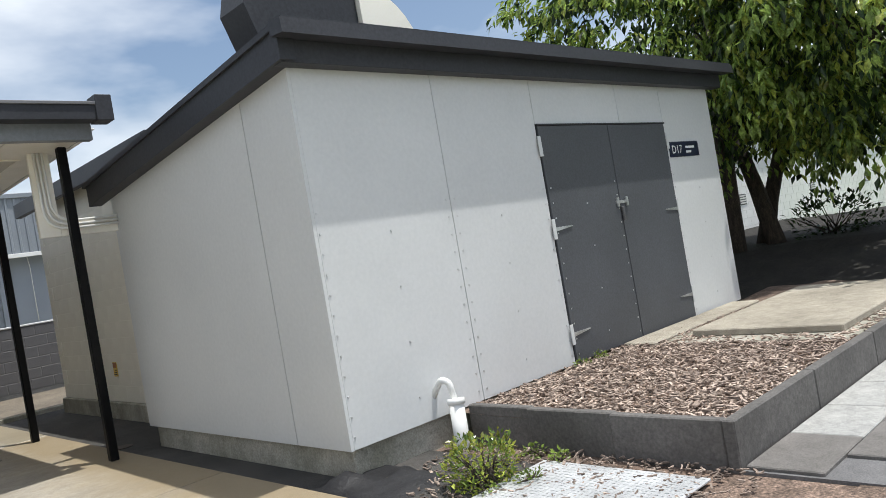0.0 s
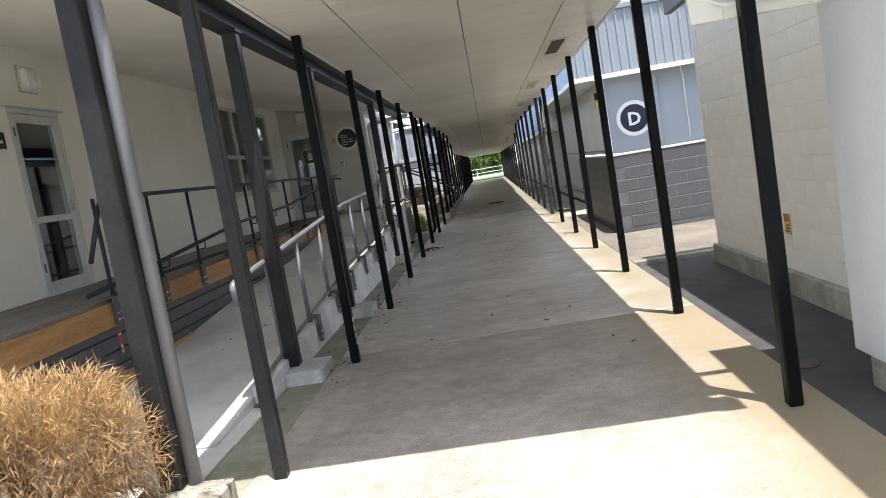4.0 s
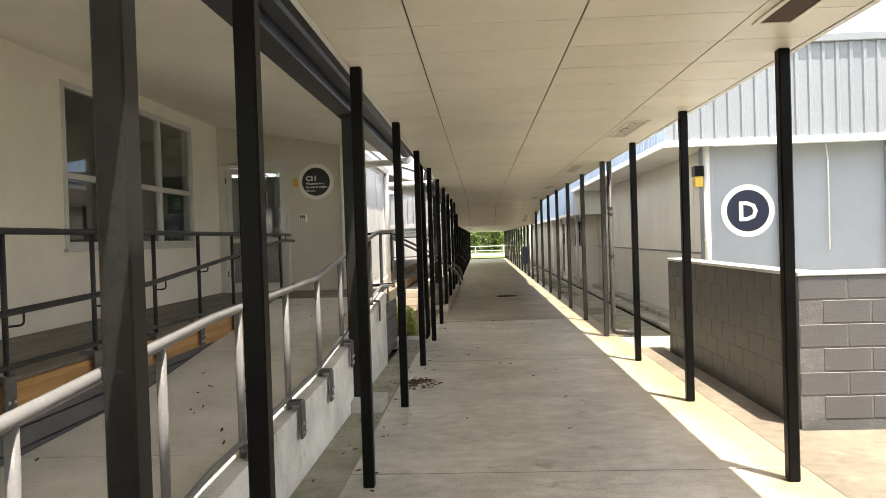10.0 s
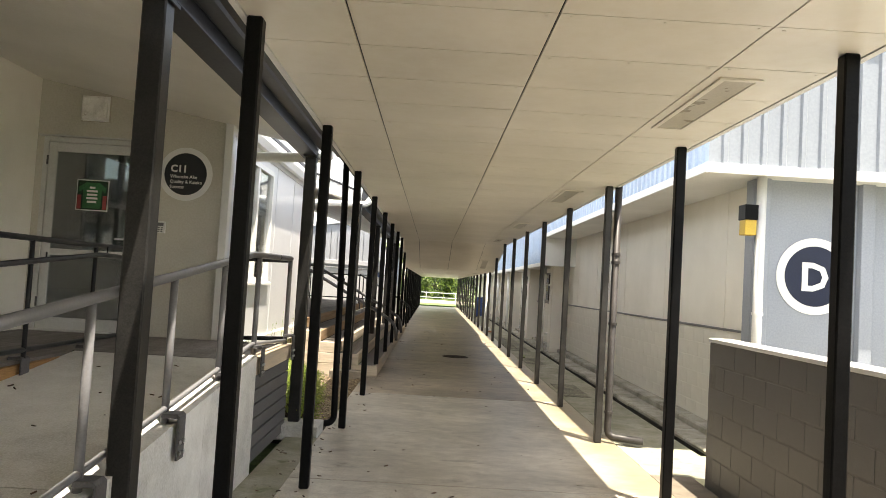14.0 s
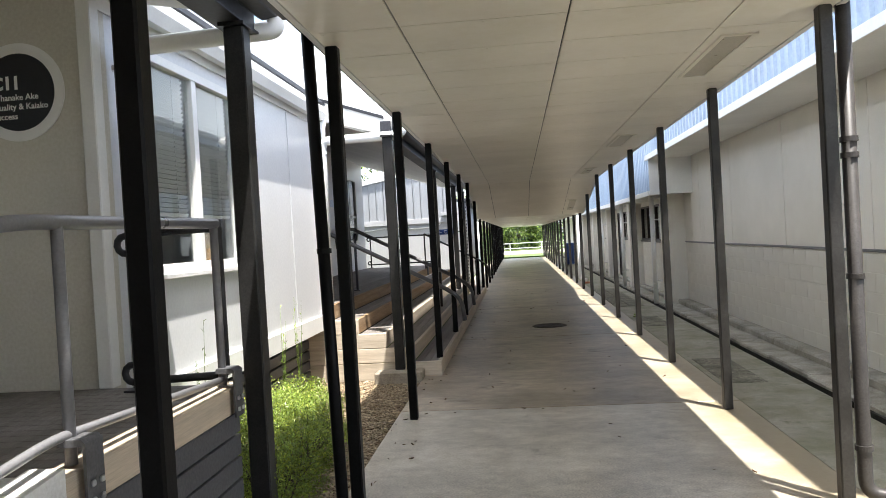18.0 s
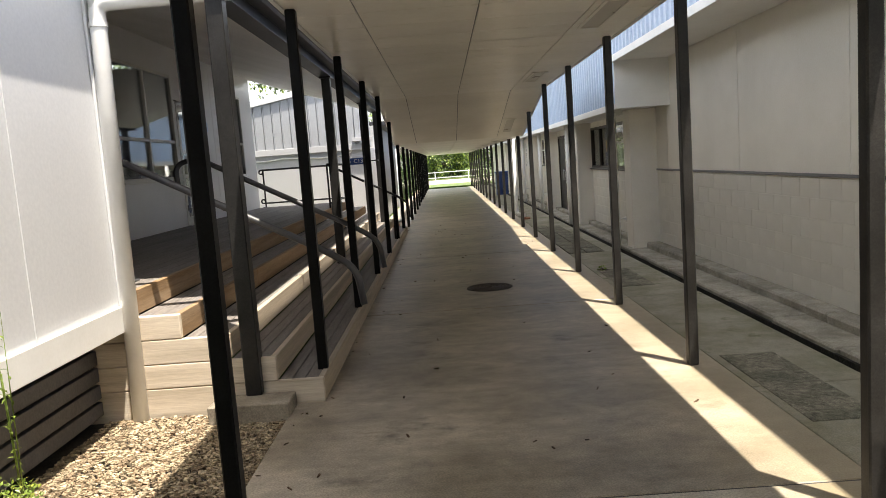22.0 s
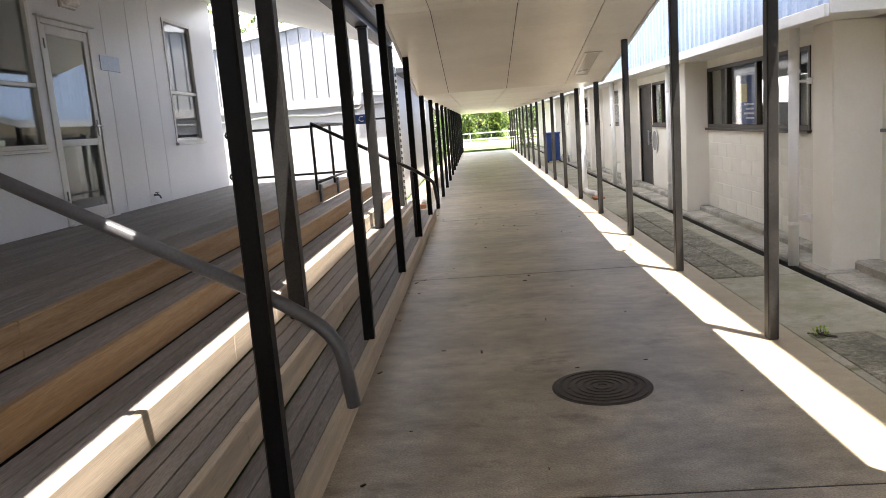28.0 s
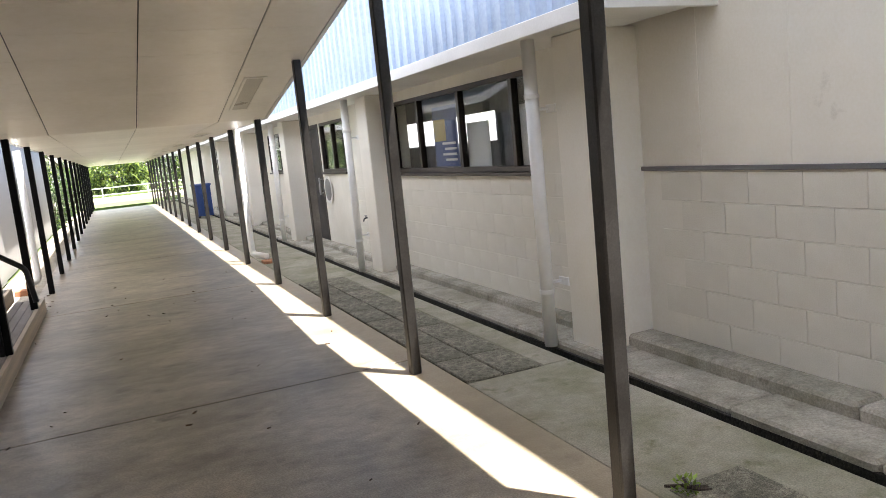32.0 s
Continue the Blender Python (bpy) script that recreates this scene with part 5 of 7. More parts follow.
def glazed_door(name, axis, face, u0, u1, z0, z1, out, label, hinge_low=True):
    """An aluminium framed door with a tall glass pane above a rail and a short one below."""
    t = thing(name, (face, (u0 + u1) / 2, z0) if axis == "x" else ((u0 + u1) / 2, face, z0), label, "door", kind="structure")
    d0, d1 = face + out * 0.014, face - out * 0.05

    def bx(n, a, b, p, q, mat, e0=d0, e1=d1, c=0.004, lab="", under=None):
        return part_box(n, (e0, e1, a, b, p, q) if axis == "x" else (a, b, e0, e1, p, q), mat, under or t, lab, c)
    bx("jamb", u0, u0 + 0.05, z0, z1, "aluminium")
    bx("jamb", u1 - 0.05, u1, z0, z1, "aluminium")
    bx("head", u0 + 0.05, u1 - 0.05, z1 - 0.05, z1, "aluminium")
    bx("drip_cap", u0 - 0.05, u1 + 0.05, z1 + 0.004, z1 + 0.022, "aluminium", face + out * 0.05)
    i0, i1 = u0 + 0.055, u1 - 0.055
    e0, e1 = face - out * 0.002, face - out * 0.04
    mid = z0 + (z1 - z0) * 0.405
    bm = bmesh.new()
    for a, b, p, q in ((i0, i0 + 0.085, z0 + 0.01, z1 - 0.055), (i1 - 0.085, i1, z0 + 0.01, z1 - 0.055), (i0 + 0.085, i1 - 0.085, z1 - 0.15, z1 - 0.055),
                       (i0 + 0.085, i1 - 0.085, mid - 0.035, mid + 0.035), (i0 + 0.085, i1 - 0.085, z0 + 0.01, z0 + 0.14)):
        cbox(bm, *((e0, e1, a, b, p, q) if axis == "x" else (a, b, e0, e1, p, q)), 0.004)
    leaf = part("leaf", bm, "aluminium", t, "aluminium door leaf with two lights")
    for p, q in ((mid + 0.035, z1 - 0.15), (z0 + 0.14, mid - 0.035)):
        g = bx("pane", i0 + 0.085, i1 - 0.085, p, q, "glass", face - out * 0.018, face - out * 0.024, 0, under=leaf)
        g.visible_shadow = False
    lever = i1 - 0.045
    bx("lock_plate", lever - 0.02, lever + 0.02, mid + 0.06, mid + 0.24, "steel", face + out * 0.012, face - out * 0.002, under=leaf)
    bx("lever_handle", lever - 0.13, lever + 0.01, mid + 0.16, mid + 0.18, "steel", face + out * 0.06, face + out * 0.042, under=leaf)
    bx("lever_stem", lever - 0.01, lever + 0.01, mid + 0.16, mid + 0.18, "steel", face + out * 0.042, face + out * 0.012, 0.002, under=leaf)
    bx("threshold", u0, u1, z0 - 0.015, z0 + 0.008, "aluminium", face + out * 0.06, face - out * 0.05)
    for z in (z0 + 0.25, z1 - 0.3):
        bx("hinge", u0 + 0.042, u0 + 0.062, z, z + 0.1, "bracket", face + out * 0.022, face + out * 0.0145, 0.002)
    return t


glazed_door("door_1", "x", CW, 9.93, 10.88, DECK, 2.91, 1, "aluminium glazed door with a dark room behind")
glazed_door("door_2", "y", YE, -3.10, -2.03, DECK, 2.955, -1, "aluminium glazed door with a poster inside the glass")
glazed_door("door_3", "x", -3.12, 32.56, 33.57, DECK, 2.97, 1, "aluminium glazed door onto the deck")

PX, PZ = -2.555, 2.355
poster = thing("poster", (PX, YE, PZ - 0.16), "green and red poster in a white frame on the door glass", "poster")
part_box("sheet", (PX - 0.17, PX + 0.17, YE + 0.008, YE + 0.012, PZ - 0.165, PZ + 0.165), "sign_white", poster, c=0)
part_box("dark_field", (PX - 0.16, PX + 0.16, YE + 0.0045, YE + 0.0075, PZ - 0.155, PZ + 0.155), "leaf_field", poster, c=0)
bm = bmesh.new()
prism(bm, [(PX - 0.095, PZ - 0.14), (PX + 0.095, PZ - 0.14), (PX + 0.10, PZ + 0.06), (PX + 0.135, PZ + 0.03), (PX + 0.15, PZ + 0.08), (PX + 0.07, PZ + 0.135), (PX - 0.07, PZ + 0.135),
           (PX - 0.15, PZ + 0.08), (PX - 0.135, PZ + 0.03), (PX - 0.10, PZ + 0.06)], "y", YE + 0.0015, YE + 0.004)
part("green_shirt", bm, "green_poster", poster)
for a in (-0.155, 0.115):
    part_box("red_field", (PX + a, PX + a + 0.04, YE + 0.0015, YE + 0.004, PZ - 0.15, PZ + 0.0), "red_poster", poster, c=0)
for k, w in enumerate((0.03, 0.06, 0.055, 0.06, 0.05)):
    part_box("text_bar", (PX - w, PX + w, YE - 0.001, YE + 0.001, PZ + 0.07 - 0.038 * k, PZ + 0.092 - 0.038 * k), "sign_white", poster, c=0)


def round_sign(name, axis, at, r, inner, mat, label, out=-1):
    t = thing(name, at, label, "sign")
    bm = bmesh.new()
    disc(bm, at, r, out * 0.006, axis, 56)
    part("rim", bm, "sign_white", t, "white round sign plate")
    bm = bmesh.new()
    c = Vector(at) + Vector((1, 0, 0) if axis == "x" else (0, 1, 0)) * out * 0.0065
    disc(bm, c, inner, out * 0.002, axis, 56)
    part("field", bm, mat, t)
    return t


sg = round_sign("round_sign", "y", (-1.578, YE - 0.002, 2.64), 0.285, 0.225, "black_sign", "round white and black room sign on the wall")
for body, size, dz, bold in (("C11", 0.105, 0.02, 0.004), ("Whanake Ake", 0.05, -0.045, 0.0006), ("Quality & Kaiako", 0.05, -0.10, 0.0006), ("Success", 0.05, -0.155, 0.0006)):
    writing("lettering", body, size, "sign_white", sg, Matrix.Translation((-1.74, YE - 0.011, 2.64 + dz)) @ FACE_SOUTH, 0.001, bold=bold)
sg = round_sign("round_sign", "y", (5.23, 20.455, 1.95), 0.415, 0.325, "navy", "large round navy block sign with a white letter")
writing("lettering", "D", 0.42, "sign_white", sg, Matrix.Translation((5.23, 20.445, 1.80)) @ FACE_SOUTH, 0.0015, "CENTER", 0.012)
sg = round_sign("round_sign", "x", (4.60, 40.36, 1.0), 0.24, 0.19, "rail", "round white rimmed sign beside the far door", -1)


def plate_sign(at, w, h, axis, mat, label, out):
    t = thing("plate_sign", at, label, "sign")
    x, y, z = at
    dims = (x, x + out * 0.01, y - w / 2, y + w / 2, z - h / 2, z + h / 2) if axis == "x" else (x - w / 2, x + w / 2, y, y + out * 0.01, z - h / 2, z + h / 2)
    part_box("plate", dims, mat, t, c=0.002)
    return t


ps = plate_sign((CW + 0.001, 9.54, 2.56), 0.54, 0.17, "x", "navy", "small navy door sign with white letters", 1)
writing("lettering", "C12", 0.12, "sign_white", ps, Matrix.Translation((CW + 0.012, 9.30, 2.52)) @ FACE_EAST, 0.001)
part_box("text_bar", (CW + 0.0115, CW + 0.0125, 9.54, 9.76, 2.53, 2.56), "sign_white", ps, c=0)
ps = plate_sign((8.575, 3.338, 2.0), 0.66, 0.17, "y", "navy", "small navy door sign with white letters on the shed", -1)
writing("lettering", "D17", 0.13, "sign_white", ps, Matrix.Translation((8.29, 3.327, 1.955)) @ FACE_SOUTH, 0.001)
for dz in (0.012, -0.04):
    part_box("text_bar", (8.60, 8.80 if dz > 0 else 8.72, 3.326, 3.327, 1.995 + dz, 2.02 + dz), "sign_white", ps, c=0)
ps = plate_sign((-3.119, 33.95, 2.62), 0.46, 0.17, "x", "rib_blue", "small pale blue room sign on the pale wall", 1)
ps = plate_sign((-0.755, 37.31, 1.815), 0.46, 0.15, "y", "blue", "navy direction sign with white letters on a bracket", -1)
writing("lettering", "C13", 0.13, "sign_white", ps, Matrix.Translation((-0.80, 37.298, 1.775)) @ FACE_SOUTH, 0.001)
part_box("arrow_bar", (-0.915, -0.86, 37.2965, 37.2995, 1.80, 1.815), "sign_white", ps, c=0)
part_box("arrow_bar", (-0.915, -0.90, 37.2965, 37.2995, 1.80, 1.85), "sign_white", ps, c=0)
part_box("bracket_arm", (-0.60, -0.235, 37.312, 37.43, 1.79, 1.82), "rail_dark", ps, "dark steel bracket arm")


def bulkhead(at, axis, out, label="square wall light with a dusty diffuser"):
    t = thing("wall_light", at, label, "light", "wall lights")
    x, y, z = at

    def bx(n, w, d0, d1, mat, under, lab="", c=0.004):
        dims = (x - w, x + w, y + out * d0, y + out * d1, z - w * 0.93, z + w * 0.93) if axis == "y" else (x + out * d0, x + out * d1, y - w, y + w, z - w * 0.93, z + w * 0.93)
        return part_box(n, dims, mat, under, lab, c)
    base = bx("backplate", 0.155, 0.0, 0.022, "diffuser", t, "grimy backplate")
    bx("diffuser", 0.132, 0.022, 0.10, "lamp_glass", base, "clouded diffuser with dead insects", 0.035)
    bx("rim", 0.145, 0.0225, 0.04, "pipe_white", base)


bulkhead((-2.571, YE - 0.002, 3.28), "y", -1)
bulkhead((CW + 0.001, 10.4, 3.24), "x", 1)
bulkhead((-3.119, 33.16, 3.27), "x", 1)
KX, KZ = -1.81, 1.995
keypad = thing("keypad", (KX, YE, KZ), "small white alarm keypad on the wall", "keypad")
part_box("case", (KX - 0.063, KX + 0.063, YE - 0.03, YE - 0.001, KZ, KZ + 0.125), "pipe_white", keypad)
part_box("screen", (KX - 0.047, KX + 0.047, YE - 0.033, YE - 0.0305, KZ + 0.075, KZ + 0.11), "rail", keypad, c=0)
for i in range(3):
    for j in range(3):
        part_box("key", (KX - 0.042 + 0.031 * i, KX - 0.022 + 0.031 * i, YE - 0.0335, YE - 0.0305, KZ + 0.01 + 0.02 * j, KZ + 0.023 + 0.02 * j), "rail", keypad, c=0)
bm = bmesh.new()
cbox(bm, -1.955, -1.835, YE - 0.005, YE - 0.001, 2.57, 2.695, 0)
solid("tape_patch", bm, "yellow", "faded yellow tape patch on the wall", "tape")


wl_ = thing("window_lettering", (-3.16, 28.4, 2.1), "white stick-on letters inside the window glass", "lettering")
for k in range(8):
    part_box("text_bar", (-3.161, -3.159, 28.17 + 0.055 * k, 28.205 + 0.055 * k, 2.085, 2.155 if k % 3 else 2.135), "sign_white", wl_, c=0)

# ---- rails ----
def bracket(parent, x, y, z, out=1):
    bm = bmesh.new()
    if out > 0:
        prism(bm, [(x - 0.07, z + 0.085), (x - 0.065, z + 0.11), (x + 0.02, z + 0.11), (x + 0.036, z + 0.095), (x + 0.036, z - 0.15), (x + 0.024, z - 0.15), (x + 0.024, z + 0.085)], "y", y - 0.055, y + 0.055)
    plate_ = part("bracket", bm, "bracket", parent, "dark folded and bolted bracket plate")
    for dy, dz in ((-0.028, -0.05), (0.028, -0.05), (-0.028, -0.11), (0.028, -0.11)):
        part_box("bolt", (x + out * 0.036, x + out * 0.048, y + dy - 0.011, y + dy + 0.011, z + dz - 0.011, z + dz + 0.011), "steel", plate_, c=0.004)


def top_z(y):
    return ramp_z(min(y, 19.3)) + 0.905


XO = -0.352
ramp_rail = thing("ramp_rail", (XO, 14, 0), "light grey tubular handrail along the ramp", "railing")
ys = [7.62, 9.5, 12.2, 14.6, 18.6, 20.2]
part_tube("handrail", [(XO, 7.80, 0.86), (XO, 7.79, 0.80), (XO, 7.71, 0.80), (XO, 7.67, top_z(7.67))] + [(XO, y, top_z(y)) for y in ys[1:-1]] + [(XO, 20.2, 1.80)], 0.027, "rail", ramp_rail, bend=0.10, seg=12)
part_tube("lower_rail", [(XO, 7.85, ramp_z(7.85) + 0.09)] + [(XO, y, ramp_z(y) + 0.15) for y in (12.2, 14.6, 18.7)] + [(XO, 20.2, DECK + 0.06)], 0.018, "rail", ramp_rail, bend=0.1)
post_ys = [7.80] + [8.55 + 1.025 * k for k in range(11)] + [20.17]
for i, y in enumerate(post_ys):
    part_tube("upright", [(XO, y, max(0.0, ramp_z(y) - 0.06) if y < 8.8 else ramp_z(y) + 0.03), (XO, y, 0.86 if y < 8 else top_z(y) - 0.01 if y < 18.8 else 1.79)], 0.022, "rail", ramp_rail)
    if y > 8.8:
        bracket(ramp_rail, -0.284 if y < 18 else -0.299, y, ramp_z(y) + 0.02, 1)

part_box("foot_plate", (XO - 0.05, XO + 0.05, 7.75, 7.85, -0.006, 0.008), "bracket", ramp_rail, "dark bolted foot plate", c=0.002)

XI = -1.80
deck_rail = thing("deck_rail", (XI, 14, DECK), "dark grey tubular rail along the deck edge", "railing")
part_tube("handrail", [(XI, 8.45, 1.25), (XI, 8.82, 1.785), (XI, 19.5, 1.79)], 0.022, "rail_dark", deck_rail, bend=0.12, seg=12)
part_tube("mid_rail", [(XI + 0.06, 8.2, top_z(8.2)), (XI + 0.06, 12.2, top_z(12.2)), (XI + 0.06, 14.6, top_z(14.6)), (XI + 0.06, 18.9, top_z(18.9) - 0.09), (XI + 0.06, 19.5, 1.70)], 0.021, "rail_dark", deck_rail, bend=0.1, seg=12)
part_tube("lower_rail", [(XI, 8.8, DECK + 0.07), (XI, 19.5, DECK + 0.08)], 0.019, "rail_dark", deck_rail)
for k in range(11):
    y = 8.69 + 1.025 * k
    part_tube("upright", [(XI, y, DECK - 0.12), (XI, y, 1.785)], 0.018, "rail_dark", deck_rail)
    bracket(deck_rail, -1.814, y, DECK - 0.08, 1)
    part_tube("rail_hook", [(XI, y, top_z(y) - 0.09), (XI + 0.06, y + 0.09, top_z(y) - 0.09), (XI + 0.06, y + 0.09, top_z(y) - 0.015)], 0.007, "rail_dark", deck_rail, bend=0.03, seg=6)
t = thing("door_rail", (-1.9, 6.6, 0), "dark grey curved handrail beside the near steps", "railing")
part_tube("handrail", [(-1.55, 6.55, 1.42), (-1.6, 6.6, 1.72), (-1.95, 6.75, 1.72), (-2.35, 6.2, 1.3), (-2.6, 5.6, 0.9)], 0.021, "rail_dark", t, bend=0.12)
part_tube("upright", [(-2.0, 6.72, 0.88), (-2.0, 6.72, 1.70)], 0.018, "rail_dark", t)
t = thing("loop_rail", (-0.8, 20.3, DECK), "dark tubular guard rail with curled ends at the landing", "railing")
for z, sg_ in ((1.715, 1), (0.995, -1)):
    part_tube("curl", [(-0.86, 20.28, z + sg_ * 0.045)] + [(-0.91 + 0.05 * math.cos(a), 20.28, z + sg_ * 0.05 * math.sin(a)) for a in [math.pi / 2 + math.pi * 1.75 * k / 10 for k in range(11)]], 0.02, "rail_dark", t)
part_tube("upright", [(-0.86, 20.28, 0.9), (-0.86, 20.28, 1.78)], 0.024, "rail_dark", t)
part_tube("upright", [(-0.37, 20.27, 0.97), (-0.37, 20.27, 1.78)], 0.022, "rail_dark", t)
part_tube("lower_bar", [(-0.86, 20.28, 0.95), (-0.37, 20.27, 0.97)], 0.022, "rail_dark", t)
part_tube("top_bar", [(-0.90, 20.28, 1.77), (-0.37, 20.27, 1.78)], 0.022, "rail_dark", t)
part_box("foot_plate", (-0.94, -0.78, 20.21, 20.33, DECK, DECK + 0.012), "rail_dark", t)


def stair_rail(y, mat, label):
    t = thing("stair_rail", (-0.3, y, 0), label, "railing", "handrails over the steps")
    part_tube("handrail", [(-1.58, y, 1.57), (-1.60, y, 1.83), (-1.36, y, 1.89), (0.28, y, 1.02), (0.50, y, 0.87), (0.535, y, 0.58)], 0.028, mat, t, bend=0.16, seg=12)
    part_tube("upright", [(-1.30, y, DECK), (-1.30, y, 1.80)], 0.021, mat, t)
    part_box("foot_plate", (-1.35, -1.25, y - 0.05, y + 0.05, DECK - 0.003, DECK + 0.01), mat, t)


stair_rail(25.85, "stair_paint", "grey tubular handrail descending over the steps")
stair_rail(27.95, "stair_paint", "grey tubular handrail descending over the middle of the steps")
XA, YA = -1.08, 35.05
end_rail = thing("end_rail", (-2.1, YD - 0.1, DECK), "dark tubular guard rail round the far edge of the deck", "railing")
YB = YD - 0.12
part_tube("handrail", [(-3.0, YB, 1.765), (XA, YB, 1.765), (XA, YA, 1.775), (0.28, YA, 1.04), (0.47, YA, 0.90), (0.51, YA, 0.60)], 0.023, "rail_dark", end_rail, bend=0.05, seg=12)
for z, sg_ in ((1.72, 1), (1.04, -1)):
    part_tube("curl", [(-3.0 + 0.045 * math.cos(a), YB, z + sg_ * 0.045 * math.sin(a)) for a in [math.pi / 2 + math.pi * 1.6 * k / 10 for k in range(11)]], 0.018, "rail_dark", end_rail)
part_tube("lower_rail", [(-3.0, YB, 0.995), (XA, YB, 0.995), (XA, YA + 0.02, 0.995)], 0.019, "rail_dark", end_rail, bend=0.03)
for x, y in ((-2.95, YB), (-2.02, YB), (XA, YB), (XA, 36.3), (XA, YA)):
    part_tube("upright", [(x, y, DECK - 0.1), (x, y, 1.765)], 0.019, "rail_dark", end_rail)
    if x > -1.5:
        part_box("bracket", (-1.048, -1.018, y - 0.05, y + 0.05, DECK - 0.16, DECK + 0.08), "bracket", end_rail)
    else:
        part_box("foot_plate", (x - 0.06, x + 0.06, y - 0.05, y + 0.05, DECK, DECK + 0.012), "rail_dark", end_rail)
part_tube("upright", [(0.19, YA, 0.18), (0.19, YA, 1.06)], 0.021, "rail_dark", end_rail)
# Short white tube added in place of the sun's glint on the rail.
part_tube("sleeve", [(-0.36, YA, 1.386), (-0.26, YA, 1.332)], 0.026, "pipe_white", end_rail, "white band for the sun glint on the rail")


# ---- downpipes ----
def downpipe(name, pts, r, mat, label, bend=0.09, clips=()):
    t = thing(name, pts[-1], label, "pipe", "downpipes")
    tube_ = part_tube("pipe", pts, r, mat, t, bend=bend, seg=14)
    for x, y, z in clips:
        bm = bmesh.new()
        disc(bm, (x, y, z), r + 0.008, 0.03, "z", 20)
        part("collar", bm, mat, tube_)
    return t


downpipe("downpipe", [(-0.10, 20.68, 3.06), (-0.10, 20.68, 2.95), (-1.03, 20.62, 2.90), (-1.04, 20.60, 0.0)], 0.055, "pipe_white", "white plastic downpipe crossing to the wall corner", clips=((-1.035, 20.605, 2.76),))
downpipe("downpipe", [(-0.02, 25.24, 3.02), (-0.08, 25.24, 2.92), (-1.03, 25.2, 2.90), (-1.065, 25.19, -0.03)], 0.056, "pipe_white", "white plastic downpipe beside the steps", clips=((-1.034, 25.2, 2.74),))
downpipe("downpipe", [(0.10, 20.62, 2.95), (0.14, 20.66, 0.06), (-0.08, 20.58, 0.045)], 0.036, "post_paint", "dark painted downpipe beside the post", clips=((0.121, 20.642, 1.6),))
downpipe("downpipe", [(3.14, 20.72, 2.93), (3.14, 20.72, 0.07), (3.50, 20.58, 0.06)], 0.04, "post_pipe", "grey-brown painted downpipe with an elbow at its foot", clips=((3.14, 20.72, 2.06), (3.14, 20.72, 1.97), (3.14, 20.72, 1.29), (3.14, 20.72, 0.32)))
for x, y in ((4.14, 32.66), (4.16, 37.46), (4.16, 42.45), (4.16, 47.1), (4.16, 51.8)):
    dp = downpipe("downpipe", [(x, y, 2.279), (x, y, -0.01)], 0.05, "pipe_white", "white painted downpipe standing beside the pier", clips=((x, y, 1.86), (x, y, 0.40)))
    for z in (1.78, 0.48):
        part_box("wall_clamp", (x + 0.04, x + 0.30, y - 0.012, y + 0.012, z - 0.012, z + 0.012), "pipe_white", dp, c=0.003)
        part_box("clamp_plate", (x + 0.13, x + 0.145, y - 0.10, y + 0.03, z - 0.03, z + 0.03), "pipe_white", dp, c=0.003)

downpipe("downpipe", [(3.15, 40.1, 2.12), (3.15, 40.1, 0.12), (3.32, 39.8, 0.09)], 0.05, "pipe_white", "white plastic downpipe with an elbow on a terracotta tile")
downpipe("downpipe", [(4.56, 20.30, 2.97), (4.56, 20.30, 0.0)], 0.05, "white", "painted downpipe at the corner of the wing", clips=((4.56, 20.3, 1.5),))
downpipe("conduit", [(6.42, 20.40, 2.95), (6.45, 20.40, 2.72), (6.45, 20.40, 1.3)], 0.011, "pipe_white", "thin white conduit on the front wall")
downpipe("downpipe", [(-0.1, 6.28, 3.0), (-0.26, 6.2, 2.82), (-0.17, 6.10, 2.66), (-0.163, 6.08, 0.12)], 0.038, "rail", "grey painted downpipe standing against the verandah post")
long_pipe = thing("downpipe", (-1.04, 25.2, 2.9), "white plastic pipe rising to the eave gutter", "pipe", "downpipes")
part_tube("pipe", [(-1.035, 25.2, 2.86), (-1.03, 25.2, 3.05), (-1.02, 25.26, 3.18)], 0.05, "pipe_white", long_pipe, bend=0.08)
t = thing("terracotta_tile", (3.32, 39.75, 0.0), "terracotta tile under the pipe's foot", "tile")
part_box("tile", (3.23, 3.45, 39.60, 39.85, -0.008, 0.04), "terracotta", t, c=0.01)
downpipe("downpipe", [(0.02, 40.6, 2.1), (0.02, 40.6, 0.14), (-0.15, 40.5, 0.10)], 0.05, "pipe_white", "white plastic downpipe with an elbow at its foot")
t = thing("terracotta_tile", (-0.18, 40.45, 0.0), "terracotta tile under the pipe's foot", "tile")
part_box("tile", (-0.30, -0.06, 40.35, 40.6, -0.12, 0.05), "terracotta", t, c=0.01)

# conduits dropping from the walkway ceiling to the shed
cond = thing("conduit_board", (3.0, 7.0, 2.3), "cream board with three bent white conduits", "conduit")
part_box("board", (2.81, 2.985, 6.52, 6.56, 2.06, 2.823), "cream", cond, c=0.004)
part_box("arm", (2.987, 3.497, 6.522, 6.558, 2.06, 2.20), "cream", cond, c=0.004)
for k in range(3):
    part_tube("conduit", [(2.855 + 0.034 * k, 6.503, 2.823), (2.862 + 0.034 * k, 6.503, 2.12 + 0.034 * k), (3.497, 6.503, 2.135 + 0.034 * k)], 0.012, "pipe_white", cond, bend=0.2)

flood = thing("flood_light", (4.45, 20.3, 2.5), "black and yellow emergency wall light", "light")
part_box("housing", (4.36, 4.50, 20.22, 20.40, 2.50, 2.66), "post_paint", flood)
part_box("lens", (4.37, 4.49, 20.235, 20.39, 2.34, 2.50), "yellow", flood, "yellow lens")

